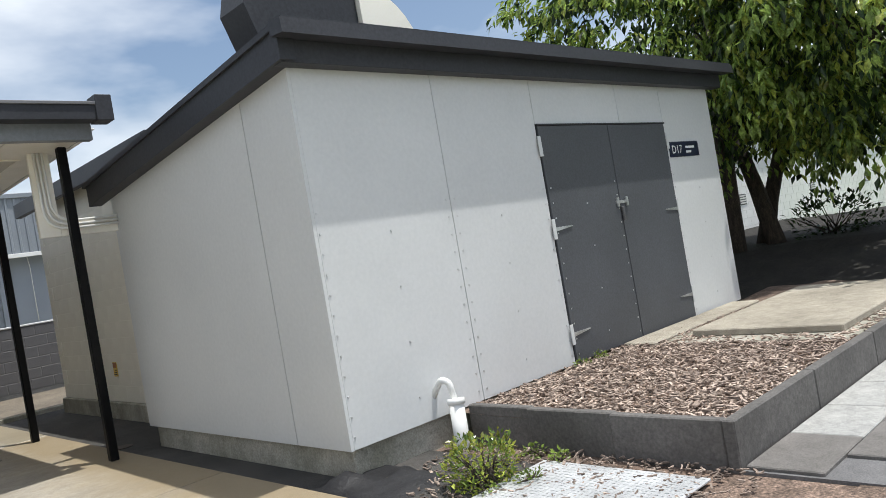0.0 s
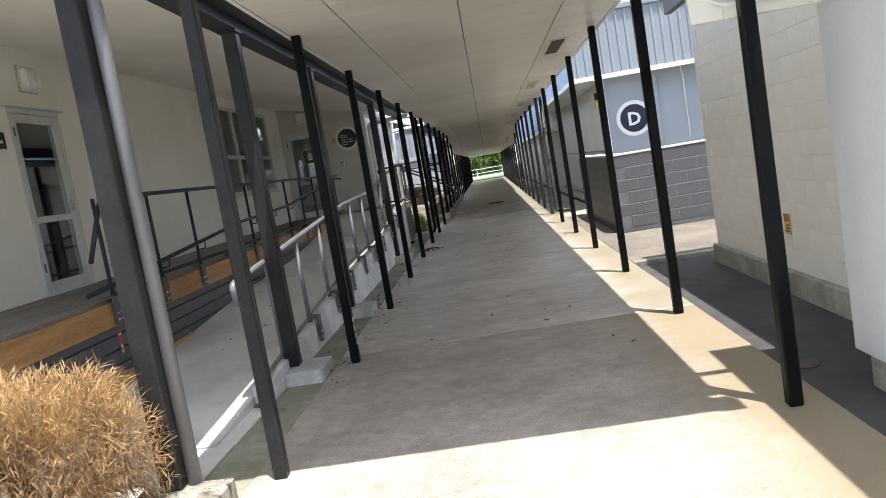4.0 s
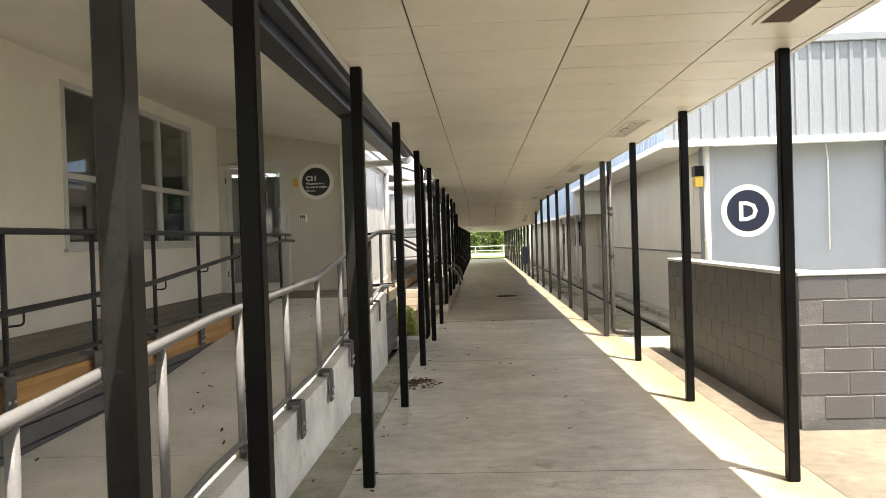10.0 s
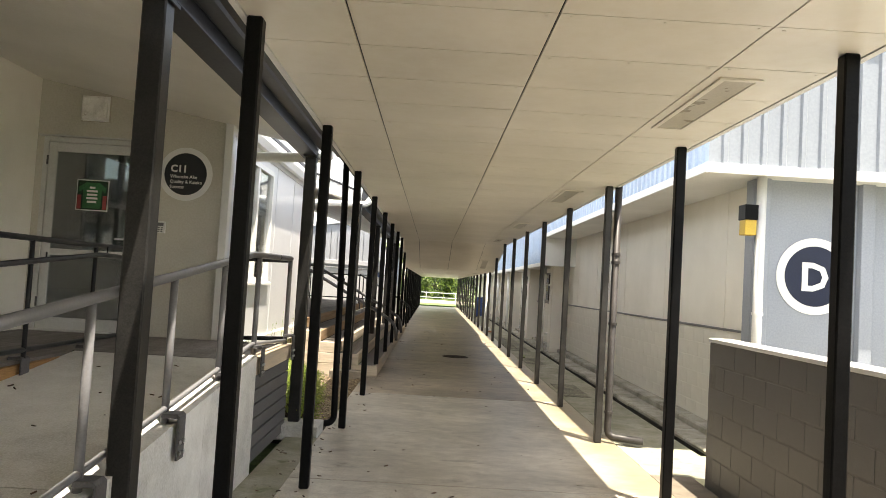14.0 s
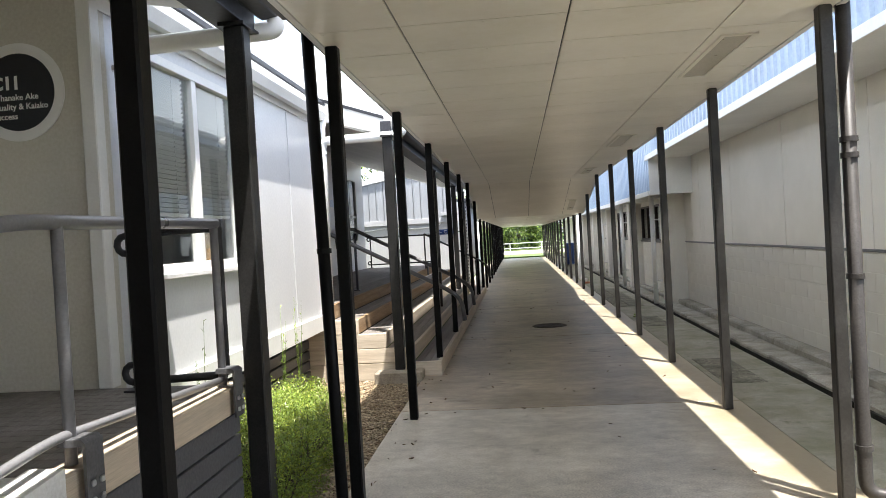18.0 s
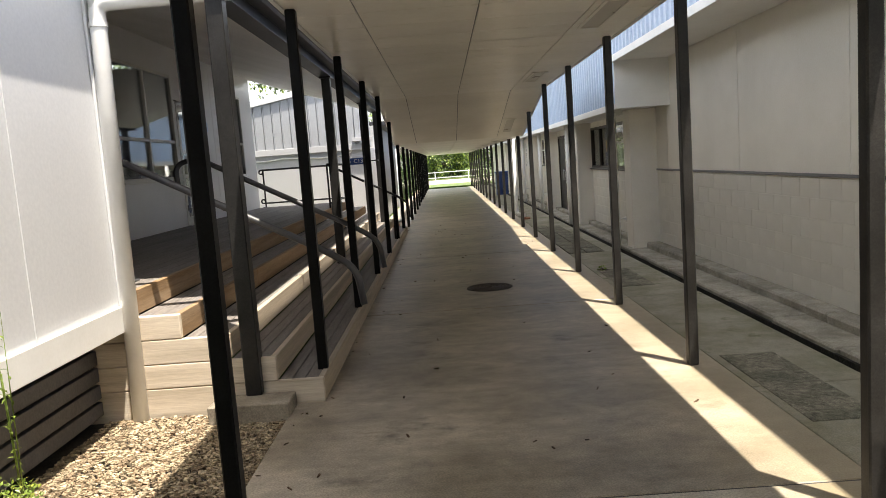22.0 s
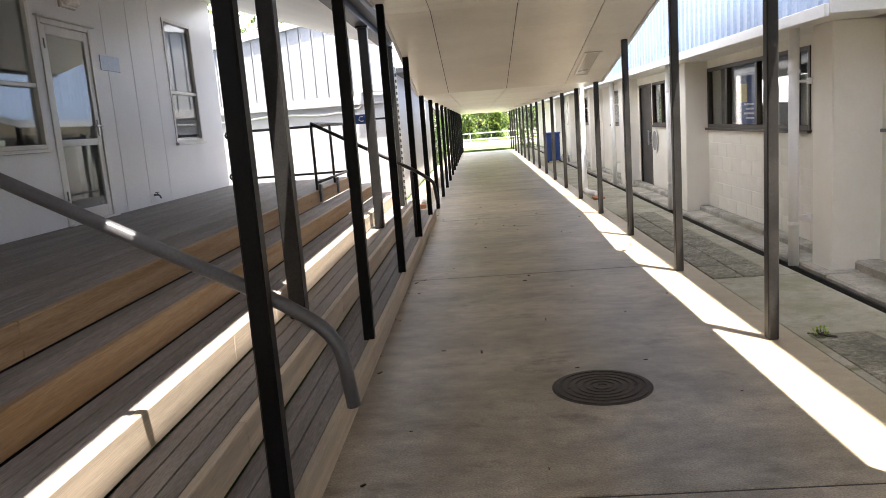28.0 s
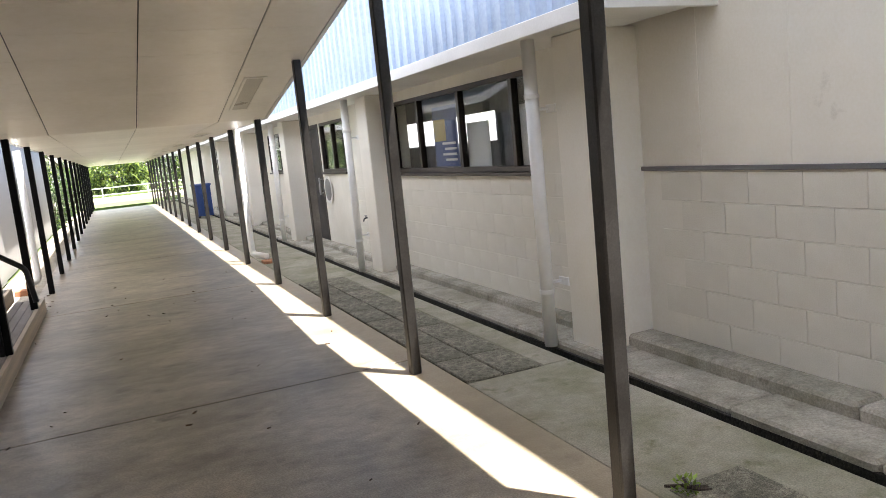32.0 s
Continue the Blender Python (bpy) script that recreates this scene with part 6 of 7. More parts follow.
# ---- windows, doors and taps of wing D ----
window("window_5", "x", 4.62, 33.4, 36.95, 1.28, 2.16, (33.82, 34.95, 36.08), (), "bronze", "dark bronze framed window band with notices inside", out=-1, bar=0.05, glass="clear_glass")
window("window_6", "x", 4.62, 39.12, 40.56, 1.30, 2.13, (39.85,), (), "bronze", "dark bronze framed window beside the door", out=-1, bar=0.05)
for i, (a, b) in enumerate(((42.9, 45.2), (47.4, 50.0), (52.2, 54.5))):
    window("window_%d" % (7 + i), "x", 4.62, a, b, 1.30, 2.13, ((a + b) / 2,), (), "bronze", "dark bronze framed window", out=-1, bar=0.05)
dd = thing("door_4", (4.62, 41.34, 0.0), "dark bronze framed door in the cream wall", "door", kind="structure")
part_box("jamb", (4.61, 4.70, 40.68, 40.74, 0.02, 2.13), "bronze", dd)
part_box("jamb", (4.61, 4.70, 41.70, 41.76, 0.02, 2.13), "bronze", dd)
part_box("head", (4.61, 4.70, 40.74, 41.70, 2.07, 2.13), "bronze", dd)
part_box("leaf", (4.64, 4.68, 40.745, 41.695, 0.03, 2.065), "post_grey", dd)
part_box("pull_handle", (4.57, 4.60, 40.83, 40.86, 0.9, 1.2), "steel", dd)
for z in (0.93, 1.17):
    part_box("handle_stem", (4.60, 4.641, 40.835, 40.855, z - 0.01, z + 0.01), "steel", dd, c=0.002)
notice = thing("notice", (4.70, 35.0, 1.4), "navy and yellow notice inside the window", "poster")
part_box("sheet", (4.68, 4.685, 35.15, 35.78, 1.34, 2.0), "blue", notice, c=0)
part_box("panel", (4.6765, 4.6795, 35.45, 35.76, 1.62, 1.86), "yellow", notice, c=0)
for k in range(4):
    part_box("text_bar", (4.6765, 4.6795, 35.2, 35.5 + 0.06 * (k % 2), 1.40 + 0.06 * k, 1.425 + 0.06 * k), "sign_white", notice, c=0)
for k in range(2):
    vb = thing("paper_sheet", (4.7, 34.6, 1.5), "white paper sheet taped inside the window", "paper", "papers in the window")
    part_box("sheet", (4.70, 4.703, 34.45 - 0.95 * k, 34.95 - 0.95 * k, 1.33, 1.78 + 0.1 * k), "sign_white", vb, c=0)


def tap(x, y, z, out, mat="bracket"):
    t = thing("garden_tap", (x, y, z), "small brass garden tap on the wall", "tap")
    part_tube("spout", [(x, y, z), (x + out * 0.07, y, z), (x + out * 0.09, y, z - 0.05)], 0.011, mat, t, bend=0.03, seg=8)
    part_box("wheel", (x + out * 0.03, x + out * 0.06, y - 0.035, y + 0.035, z + 0.025, z + 0.035), mat, t, c=0.003)
    part_tube("spindle", [(x + out * 0.045, y, z), (x + out * 0.045, y, z + 0.027)], 0.007, mat, t, seg=6)


tap(4.618, 38.35, 0.62, -1)
tap(-3.118, 34.65, 1.02, 1)
tap(CW + 0.002, 11.35, 1.05, 1)

bin_ = thing("rubbish_bin", (3.9, 52.5, 0), "blue wheeled rubbish bin by the wall", "bin")
bm = bmesh.new()
prism(bm, [(52.2, 0.06), (52.8, 0.06), (52.85, 1.0), (52.15, 1.0)], "x", 3.5, 4.0)
part("body", bm, "blue", bin_)
part_box("lid", (3.47, 4.03, 52.12, 52.9, 1.0, 1.06), "blue", bin_, c=0.015)
for yy in (52.3, 52.7):
    bm = bmesh.new()
    disc(bm, (3.55, yy, 0.09), 0.09, 0.05, "x", 16)
    part("wheel", bm, "post_paint", bin_)

# ---- manhole cover ----
mh = thing("manhole_cover", (1.735, 29.55, 0), "round cast iron manhole cover with raised rings", "manhole cover")
bm = bmesh.new()
disc(bm, (1.735, 29.55, -0.01), 0.30, 0.013, "z", 48)
lid = part("cover", bm, "joint", mh)
for r in (0.285, 0.235, 0.19, 0.145, 0.10, 0.055):
    bm = bmesh.new()
    disc(bm, (1.735, 29.55, 0.003), r, 0.007, "z", 48, r - 0.024)
    part("raised_ring", bm, "iron", lid)
for dx in (-0.2, 0.2):
    part_box("lifting_slot", (1.715 + dx, 1.755 + dx, 29.535, 29.565, 0.003, 0.009), "joint", mh, c=0.002)


# ---- shed details ----
for i, (a, b) in enumerate(((6.0, 7.10), (7.11, 8.20))):
    leaf = part_box("door", (a, b, SY0 - 0.012, SY0 + 0.03, 0.17, 2.285), "door_grey", shed, "dark grey painted door leaf", c=0.004)
part_box("door_head", (5.985, 8.215, SY0 - 0.02, SY0 + 0.01, 2.287, 2.302), "charcoal", shed)
for x, out in ((6.0, 1), (8.2, -1)):
    for z in (0.42, 1.36, 2.1):
        part_box("hinge_plate", (x - 0.035 if out > 0 else x - 0.01, x + 0.01 if out > 0 else x + 0.035, SY0 - 0.024, SY0 - 0.0125, z - 0.09, z + 0.09), "panel_grey", shed, c=0.003)
        if z < 2:
            bm = bmesh.new()
            prism(bm, [(x, z + 0.015), (x + out * 0.26, z + 0.012), (x + out * 0.26, z + 0.003), (x, z - 0.022)], "y", SY0 - 0.022, SY0 - 0.0125)
            part("strap_hinge", bm, "steel", shed)
part_box("latch_bar", (7.02, 7.22, SY0 - 0.03, SY0 - 0.013, 1.50, 1.53), "steel", shed)
for x in (7.03, 7.19):
    part_box("latch_keep", (x, x + 0.03, SY0 - 0.036, SY0 - 0.013, 1.47, 1.56), "steel", shed, c=0.003)
part_box("padlock", (7.09, 7.13, SY0 - 0.04, SY0 - 0.016, 1.33, 1.47), "bracket", shed, c=0.008)
screw = piece_mesh("screw_head", (-0.007, 0.007, -0.005, 0.0, -0.007, 0.007), "steel", 0.003)
for k in range(12):
    z = 0.24 + 0.135 * k
    for x in (3.545, 4.745, 4.835, 5.95, 6.04, 7.065, 8.25, 9.3):
        piece("screw_head", screw, shed, (x, SY0 - (0.0122 if 6.0 < x < 8.2 else 0.0002), z))
for k in range(4):
    for x in (4.15, 5.35, 6.55, 8.8):
        piece("screw_head", screw, shed, (x, SY0 - (0.0122 if 6.0 < x < 8.2 else 0.0002), 0.35 + 0.4 * k))
cowl = thing("roof_cowl", (4.3, 3.75, 2.85), "large curved metal roof cowl, grey and cream", "vent")
bm = bmesh.new()
prism(bm, [(3.58, 2.84), (4.42, 2.84), (4.42, 3.50), (3.52, 3.50), (3.45, 3.22)], "y", 3.62, 3.95)
part("hood", bm, "charcoal", cowl)
bm = bmesh.new()
arc = [(4.43, 2.84), (5.02, 2.84)] + [(4.43 + 0.59 * math.cos(a), 2.86 + 0.60 * math.sin(a)) for a in [math.pi / 2 * k / 9 for k in range(10)]]
prism(bm, arc, "y", 3.58, 4.0)
part("curved_cover", bm, "cream", cowl, "cream curved cover")

# ---- front garden beside the shed ----
planter = thing("planter", (6.5, 2.2, 0), "low raised bed edged with dark stained sleepers", "planter")
for a, b in ((4.40, 5.55), (5.56, 6.75), (6.76, 7.9), (7.91, 9.1), (9.11, 10.3), (10.31, 11.6)):
    part_box("sleeper", (a, b, 1.17, 1.24, -0.1, 0.215), "planter", planter, c=0.008)
for k, (a, b) in enumerate(((1.242, 1.95), (1.953, 2.62), (2.623, 3.2))):
    part_box("sleeper", (4.405 + 0.03 * k, 4.47 + 0.03 * k, a, b, -0.1, 0.215), "planter", planter, c=0.008)
bm = bmesh.new()
nx, ny = 40, 14
grid = {}
for i in range(nx + 1):
    for j in range(ny + 1):
        x, y = 4.46 + (12.0 - 4.46) * i / nx, 1.22 + (3.42 - 1.22) * j / ny
        grid[i, j] = bm.verts.new((x, y, 0.14 + 0.03 * noise.noise((x * 1.3, y * 1.3, 0)) + 0.012 * noise.noise((x * 9, y * 9, 3))))
for i in range(nx):
    for j in range(ny):
        bm.faces.new((grid[i, j], grid[i + 1, j], grid[i + 1, j + 1], grid[i, j + 1])).smooth = True
solid("mulch_bed", bm, "mulch", "bark mulch filling the raised bed", "mulch", kind="structure")


def chips(name, n, place, mat, size, label, category, flat=0.35):
    """Many small splinters or stones lying on a surface, in one mesh."""
    vs, fs = [], []
    for _ in range(n):
        x, y, z = place()
        s = size * rnd(0.5, 1.5)
        l, w, h = s, s * rnd(0.15, 0.36) if flat < 0.5 else s * rnd(0.6, 0.9), s * (0.16 if flat < 0.5 else 0.5)
        a, ti = rnd(0, 6.28), rnd(-0.35, 0.35)
        ca, sa = math.cos(a), math.sin(a)
        b0 = len(vs)
        for k in range(8):
            px, py, pz = (l if k & 1 else -l) * rnd(0.6, 1), (w if k & 2 else -w) * rnd(0.6, 1), (h if k & 4 else -h)
            vs.append((x + px * ca - py * sa, y + px * sa + py * ca, z + pz + px * ti))
        fs += [tuple(b0 + i for i in f) for f in ((0, 2, 3, 1), (4, 5, 7, 6), (0, 1, 5, 4), (2, 6, 7, 3), (0, 4, 6, 2), (1, 3, 7, 5))]
    me = bpy.data.meshes.new(name)
    me.from_pydata(vs, [], fs)
    me.materials.append(M[mat])
    return tagged(new(name, me), label, category, kind="stuff")


chips("bark_chips", 10000, lambda: (rnd(4.5, 8.6), rnd(1.26, 3.3), 0.15 + rnd(0, 0.03)), "chip", 0.027, "scattered pale bark chips", "mulch")
bm = bmesh.new()
cbox(bm, 3.226, 4.6, 0.6, 3.42, -0.2, -0.07, 0)
cbox(bm, 3.3, 4.44, -6, 0.6, -0.2, -0.06, 0)
solid("soil_strip", bm, "mulch", "bare soil and bark beside the shed", "ground", kind="structure")
chips("loose_bark", 900, lambda: (rnd(3.45, 4.42), rnd(1.0, 3.2), -0.045 + rnd(0, 0.012)), "chip", 0.022, "loose bark on bare soil", "mulch")
plate = thing("chequer_plate", (3.85, 1.8, -0.04), "weathered steel chequer plate lying on the soil", "plate")
part_box("sheet", (3.50, 4.22, 1.25, 2.35, -0.05, -0.035), "plate", plate, c=0.004)
bm = bmesh.new()
for i in range(18):
    for j in range(28):
        cx, cy = 3.53 + 0.039 * i, 1.28 + 0.038 * j
        d = 0.006 if (i + j) % 2 else 0.013
        e = 0.013 if (i + j) % 2 else 0.006
        cbox(bm, cx - d, cx + d, cy - e, cy + e, -0.036, -0.032, 0)
part("raised_studs", bm, "plate", plate)["kind"] = "stuff"
sp = thing("standpipe", (4.28, 3.12, -0.1), "white plastic standpipe with a ribbed hose into the wall", "pipe")
part_tube("pipe", [(4.28, 3.12, -0.15), (4.33, 3.17, 0.27)], 0.055, "pipe_white", sp, seg=18)
part_tube("cap", [(4.328, 3.168, 0.255), (4.334, 3.174, 0.30)], 0.064, "pipe_white", sp, seg=18)
part_tube("hose", [(4.33, 3.18, 0.29), (4.32, 3.20, 0.42), (4.30, 3.26, 0.44), (4.29, 3.37, 0.30)], 0.024, "pipe_white", sp, bend=0.09)
slabs = thing("concrete_cover", (8.3, 2.2, 0.2), "pale concrete cover slabs lying in the bed", "slab")
part_box("cover_slab", (7.0, 9.6, 1.45, 2.75, 0.17, 0.235), "pale_concrete", slabs, c=0.01)
part_box("edge_slab", (6.75, 9.8, 1.3, 2.95, 0.10, 0.172), "kerb", slabs, c=0.012)
part_box("edge_slab", (6.7, 9.0, 2.97, 3.30, 0.10, 0.19), "pale_concrete", slabs, c=0.012)
bm = bmesh.new()
nx, ny, grid = 16, 10, {}
for i in range(nx + 1):
    for j in range(ny + 1):
        x, y = 3.24 + 0.62 * i / nx, 2.75 + 0.85 * j / ny
        e = min(i, nx - i) / 3 * min(j, ny - j) / 2
        grid[i, j] = bm.verts.new((x, y, -0.052 + min(1, e) * (0.03 + 0.05 * noise.noise((x * 6, y * 6, 1)) + 0.10 * math.exp(-((x - 3.42) / 0.1) ** 2 - ((y - 3.35) / 0.12) ** 2))))
for i in range(nx):
    for j in range(ny):
        bm.faces.new((grid[i, j], grid[i + 1, j], grid[i + 1, j + 1], grid[i, j + 1])).smooth = True
solid("weed_mat", bm, "black_cloth", "crumpled black weed mat at the shed corner", "cloth")

# pavers before the bed
paving = thing("paving", (6, 0, 0), "grey concrete pavers in light and dark rows", "pavement", kind="structure")
me_l, me_d = (piece_mesh("paver", (0.003, 0.597, 0.003, 0.397, -0.1, -0.028), m, 0.006) for m in ("paver_light", "paver_dark"))
for j in range(14):
    for i in range(13):
        piece("paver", me_d if (j in (1, 2, 5, 6) or (i * 7 + j * 3) % 11 == 0) else me_l, paving, (4.42 + 0.6 * i + (0.3 if j % 2 else 0), 1.16 - 0.4 * (j + 1), 0))
bm = bmesh.new()
cbox(bm, 4.4, 13, -5.0, 1.165, -0.2, -0.05, 0)
part("bed", bm, "mortar", paving)

# ground left of the walkway's mouth
bm = bmesh.new()
cbox(bm, -1.9, 0.045, -6, 5.4, -0.16, -0.03, 0)
solid("garden_soil", bm, "dark_soil", "dark garden soil beside the walkway", "ground", kind="structure")
strip = thing("garden_edge", (-0.2, 5, 0), "pale concrete edging beside the garden", "kerb", kind="structure")
part_box("edging", (-0.42, 0.045, 3.42, 5.2, -0.12, 0.0), "pale_concrete", strip, c=0.01)
bm = bmesh.new()
prism(bm, [(-0.46, -0.1), (0.046, -0.1), (0.046, 0.115), (-0.10, 0.125), (-0.46, 0.27)], "y", 5.545, 5.675)
part("kerb_block", bm, "stained_kerb", strip, "worn concrete block with a sloping top")
part_box("kerb_block", (-0.455, 0.046, 5.678, 6.09, -0.1, 0.12), "stained_kerb", strip, "worn concrete block", c=0.008)
part_box("kerb_block", (-2.2, -0.465, 5.55, 5.68, -0.1, 0.268), "stained_kerb", strip, "worn concrete edging wall", c=0.02)
part_box("bed", (-2.2, -0.425, 3.42, 5.52, -0.1, 0.012), "mulch", strip, "dark soil of the planted bed", c=0.02)
part_box("gravel_bed", (-0.42, 0.045, 5.205, 5.543, -0.1, -0.03), "dark_soil", strip, c=0)


# ---- plants ----
def leaf_mesh(name, items, mat, blade=0.45, fold=0.25):
    """Leaves as folded blades: items of (base, direction, length, up)."""
    vs, fs = [], []
    for p, d, ln, up in items:
        side = d.cross(up)
        side = side.normalized() if side.length > 1e-4 else d.orthogonal().normalized()
        nrm = side.cross(d)
        b = len(vs)
        m = p + d * ln * 0.45
        w = ln * blade * 0.5
        vs += [p, m + side * w + nrm * w * fold, p + d * ln - nrm * ln * 0.12, m - side * w + nrm * w * fold, m - nrm * w * 0.1]
        fs += [(b, b + 1, b + 4), (b + 1, b + 2, b + 4), (b + 4, b + 2, b + 3), (b, b + 4, b + 3)]
    me = bpy.data.meshes.new(name)
    me.from_pydata([tuple(v) for v in vs], [], fs)
    me.materials.append(M[mat])
    return me


def rand_dir(down=0.0):
    v = Vector((rnd(-1, 1), rnd(-1, 1), rnd(-1, 1) - down))
    return v.normalized() if v.length > 0.1 else Vector((0, 0, -1))


def tree(at, crown, radii, trunks, leaves, ln, label, mats=("leaf", "leaf_dark", "leaf_new"), seed=1, droop=0.8, low=0.35, shares=(0.62, 0.18, 0.20)):
    """Trunks with limbs, and a crown of leaf sprays with gaps and an uneven outline."""
    random.seed(seed)
    t = thing("tree", at, label, "tree")
    c, base = Vector(crown), Vector(at)
    for k in range(trunks):
        off = Vector((rnd(-0.5, 0.5), rnd(-0.5, 0.5), 0)) * (0 if trunks == 1 else 1.2)
        top = c + Vector((rnd(-0.4, 0.4) * radii[0], rnd(-0.4, 0.4) * radii[1], rnd(-0.2, 0.3) * radii[2]))
        b = base + off
        mid = b.lerp(top, 0.5) + Vector((rnd(-0.15, 0.15), rnd(-0.15, 0.15), 0.1))
        pts = [b - Vector((0, 0, 0.2)), b + (mid - b) * 0.4, mid, mid.lerp(top, 0.5), top]
        r = 0.03 * radii[2] + 0.06
        part_tube("trunk", pts, [r * 1.25, r, r * 0.8, r * 0.5, r * 0.2], "bark", t, seg=9)
        for _ in range(5):
            s = mid.lerp(top, rnd(0.0, 0.7))
            e = c + Vector((rnd(-0.8, 0.8) * radii[0], rnd(-0.8, 0.8) * radii[1], rnd(-0.5, 0.7) * radii[2]))
            part_tube("limb", [s, s.lerp(e, 0.5) + Vector((0, 0, 0.15)), e], [r * 0.4, r * 0.25, r * 0.07], "bark", t, seg=6)
    sprays = []
    n_spray = max(20, leaves // 24)
    while len(sprays) < n_spray:
        u = rand_dir()
        q = rnd(0.45, 1.0) ** 0.6
        bulge = 1 + 0.28 * noise.noise(u * 1.9 + Vector((seed, 0, 0)))
        if noise.noise(u * 3.1 + Vector((0, seed, 2))) < -0.42:
            continue
        p = c + Vector((u.x * radii[0], u.y * radii[1], u.z * radii[2])) * q * bulge
        if p.z < c.z - radii[2] * (1 - low * 0.2):
            continue
        sprays.append((p, (u + Vector((0, 0, -droop * 0.6))).normalized(), q))
    sets = {m: [] for m in mats}
    for p, d, deep in sprays:
        for k in range(24):
            # Inner sprays mostly take the dark leaf: the crown's inner shade put into colour.
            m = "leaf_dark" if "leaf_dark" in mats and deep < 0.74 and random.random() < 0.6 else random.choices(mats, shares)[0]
            s = rnd(0, 1)
            q = p + d * s * ln * 3.2 + rand_dir() * ln * 0.7
            ld = (d * 0.5 + rand_dir(droop)).normalized()
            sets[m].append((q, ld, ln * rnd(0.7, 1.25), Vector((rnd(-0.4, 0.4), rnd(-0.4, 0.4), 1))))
    for m, items in sets.items():
        if items:
            me = leaf_mesh("crown", items, m, 0.42)
            ob = new("crown", me)
            ob.parent = t
            ob.matrix_parent_inverse = t.matrix_basis.inverted()
    return t


def shrub(at, radii, leaves, ln, mats, shares, label, seed, blade=0.5, up=0.6, stems=14, name="shrub", category="shrub", lump=0.35, inner=0.35):
    random.seed(seed)
    t = thing(name, at, label, category)
    c = Vector(at) + Vector((0, 0, radii[2] * 0.55))
    bm = bmesh.new()
    for _ in range(stems):
        e = c + Vector((rnd(-0.7, 0.7) * radii[0], rnd(-0.7, 0.7) * radii[1], rnd(0.0, 0.7) * radii[2]))
        tube(bm, [Vector(at) + Vector((rnd(-0.1, 0.1), rnd(-0.1, 0.1), 0)), Vector(at).lerp(e, 0.6), e], [0.012, 0.008, 0.003], 5)
    part("branchwork", bm, "bark", t)["kind"] = "stuff"
    sets = {m: [] for m in mats}
    for _ in range(leaves):
        u = rand_dir()
        q = rnd(inner, 1.0) ** 0.5
        b = 1 + lump * noise.noise(u * 2.2 + Vector((seed, 1, 0)))
        p = c + Vector((u.x * radii[0], u.y * radii[1], u.z * radii[2])) * q * b
        if lump < 0.2 and p.z < at[2] + 0.05:
            continue
        p.z = max(p.z, at[2] + 0.01)
        m = random.choices(mats, shares)[0]
        sets[m].append((p, (u * 0.8 + rand_dir(-up)).normalized(), ln * rnd(0.6, 1.3), Vector((rnd(-0.5, 0.5), rnd(-0.5, 0.5), 1))))
    for m, items in sets.items():
        if items:
            ob = new("foliage", leaf_mesh("foliage", items, m, blade))
            ob.parent = t
            ob.matrix_parent_inverse = t.matrix_basis.inverted()
    return t


# shaded bed with trees behind the shed
bm = bmesh.new()
nx, ny, grid = 30, 30, {}
for i in range(nx + 1):
    for j in range(ny + 1):
        x, y = 9.4 + 12 * i / nx, -3 + 14 * j / ny
        s = min(1, max(0, (x - 9.6) / 2.6))
        grid[i, j] = bm.verts.new((x, y, -0.02 + 0.55 * s + 0.05 * noise.noise((x, y, 0)) if y > 1.2 or x > 11.6 else -0.06))
for i in range(nx):
    for j in range(ny):
        bm.faces.new((grid[i, j], grid[i + 1, j], grid[i + 1, j + 1], grid[i, j + 1])).smooth = True
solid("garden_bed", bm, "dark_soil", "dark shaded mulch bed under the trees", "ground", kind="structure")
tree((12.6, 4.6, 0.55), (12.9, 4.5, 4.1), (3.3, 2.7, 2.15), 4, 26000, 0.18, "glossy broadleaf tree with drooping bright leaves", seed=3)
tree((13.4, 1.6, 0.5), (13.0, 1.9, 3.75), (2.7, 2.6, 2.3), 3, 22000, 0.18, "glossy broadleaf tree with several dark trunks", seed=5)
shrub((13.6, 3.6, 0.5), (0.7, 0.7, 0.5), 700, 0.1, ("leaf_dark",), (1,), "low dark shrub under the trees", 8)
wall("wall_garden", "y", 7.5, 7.7, 13.0, 46.0, 0.0, 3.3, "white", [], "pale painted block wall behind the trees")
eave = thing("garden_eave", (29, 7.4, 3.3), "dark eave over the pale wall behind the trees", "roof", kind="structure")
part_box("eave_board", (12.8, 46.0, 7.18, 7.9, 3.302, 3.45), "charcoal", eave, c=0.006)
for k, x in enumerate((19.2, 24.0, 29.0)):
    vent = thing("wall_vent", (x, 7.5, 1.25), "small grey vent grille in the pale wall", "vent", "vents of the garden wall")
    part_box("frame", (x - 0.2, x + 0.2, 7.485, 7.499, 1.15, 1.42), "bracket", vent, c=0.003)
    for q in range(4):
        part_box("slat", (x - 0.17, x + 0.17, 7.476, 7.4845, 1.175 + 0.06 * q, 1.21 + 0.06 * q), "aluminium", vent, c=0.002)
bm = bmesh.new()
for k in range(14):
    z = 0.2 + 0.2 * k
    cbox(bm, 13.0, 46.0, 7.4965, 7.4995, z, z + 0.006, 0)
    for q in range(80):
        x = 13.1 + 0.4 * q + (0.2 if k % 2 else 0)
        cbox(bm, x, x + 0.006, 7.4965, 7.4995, z + 0.006, z + 0.2, 0)
ob = solid("block_joint", bm, "aluminium", "painted block joints of the garden wall", "wall", kind="structure")

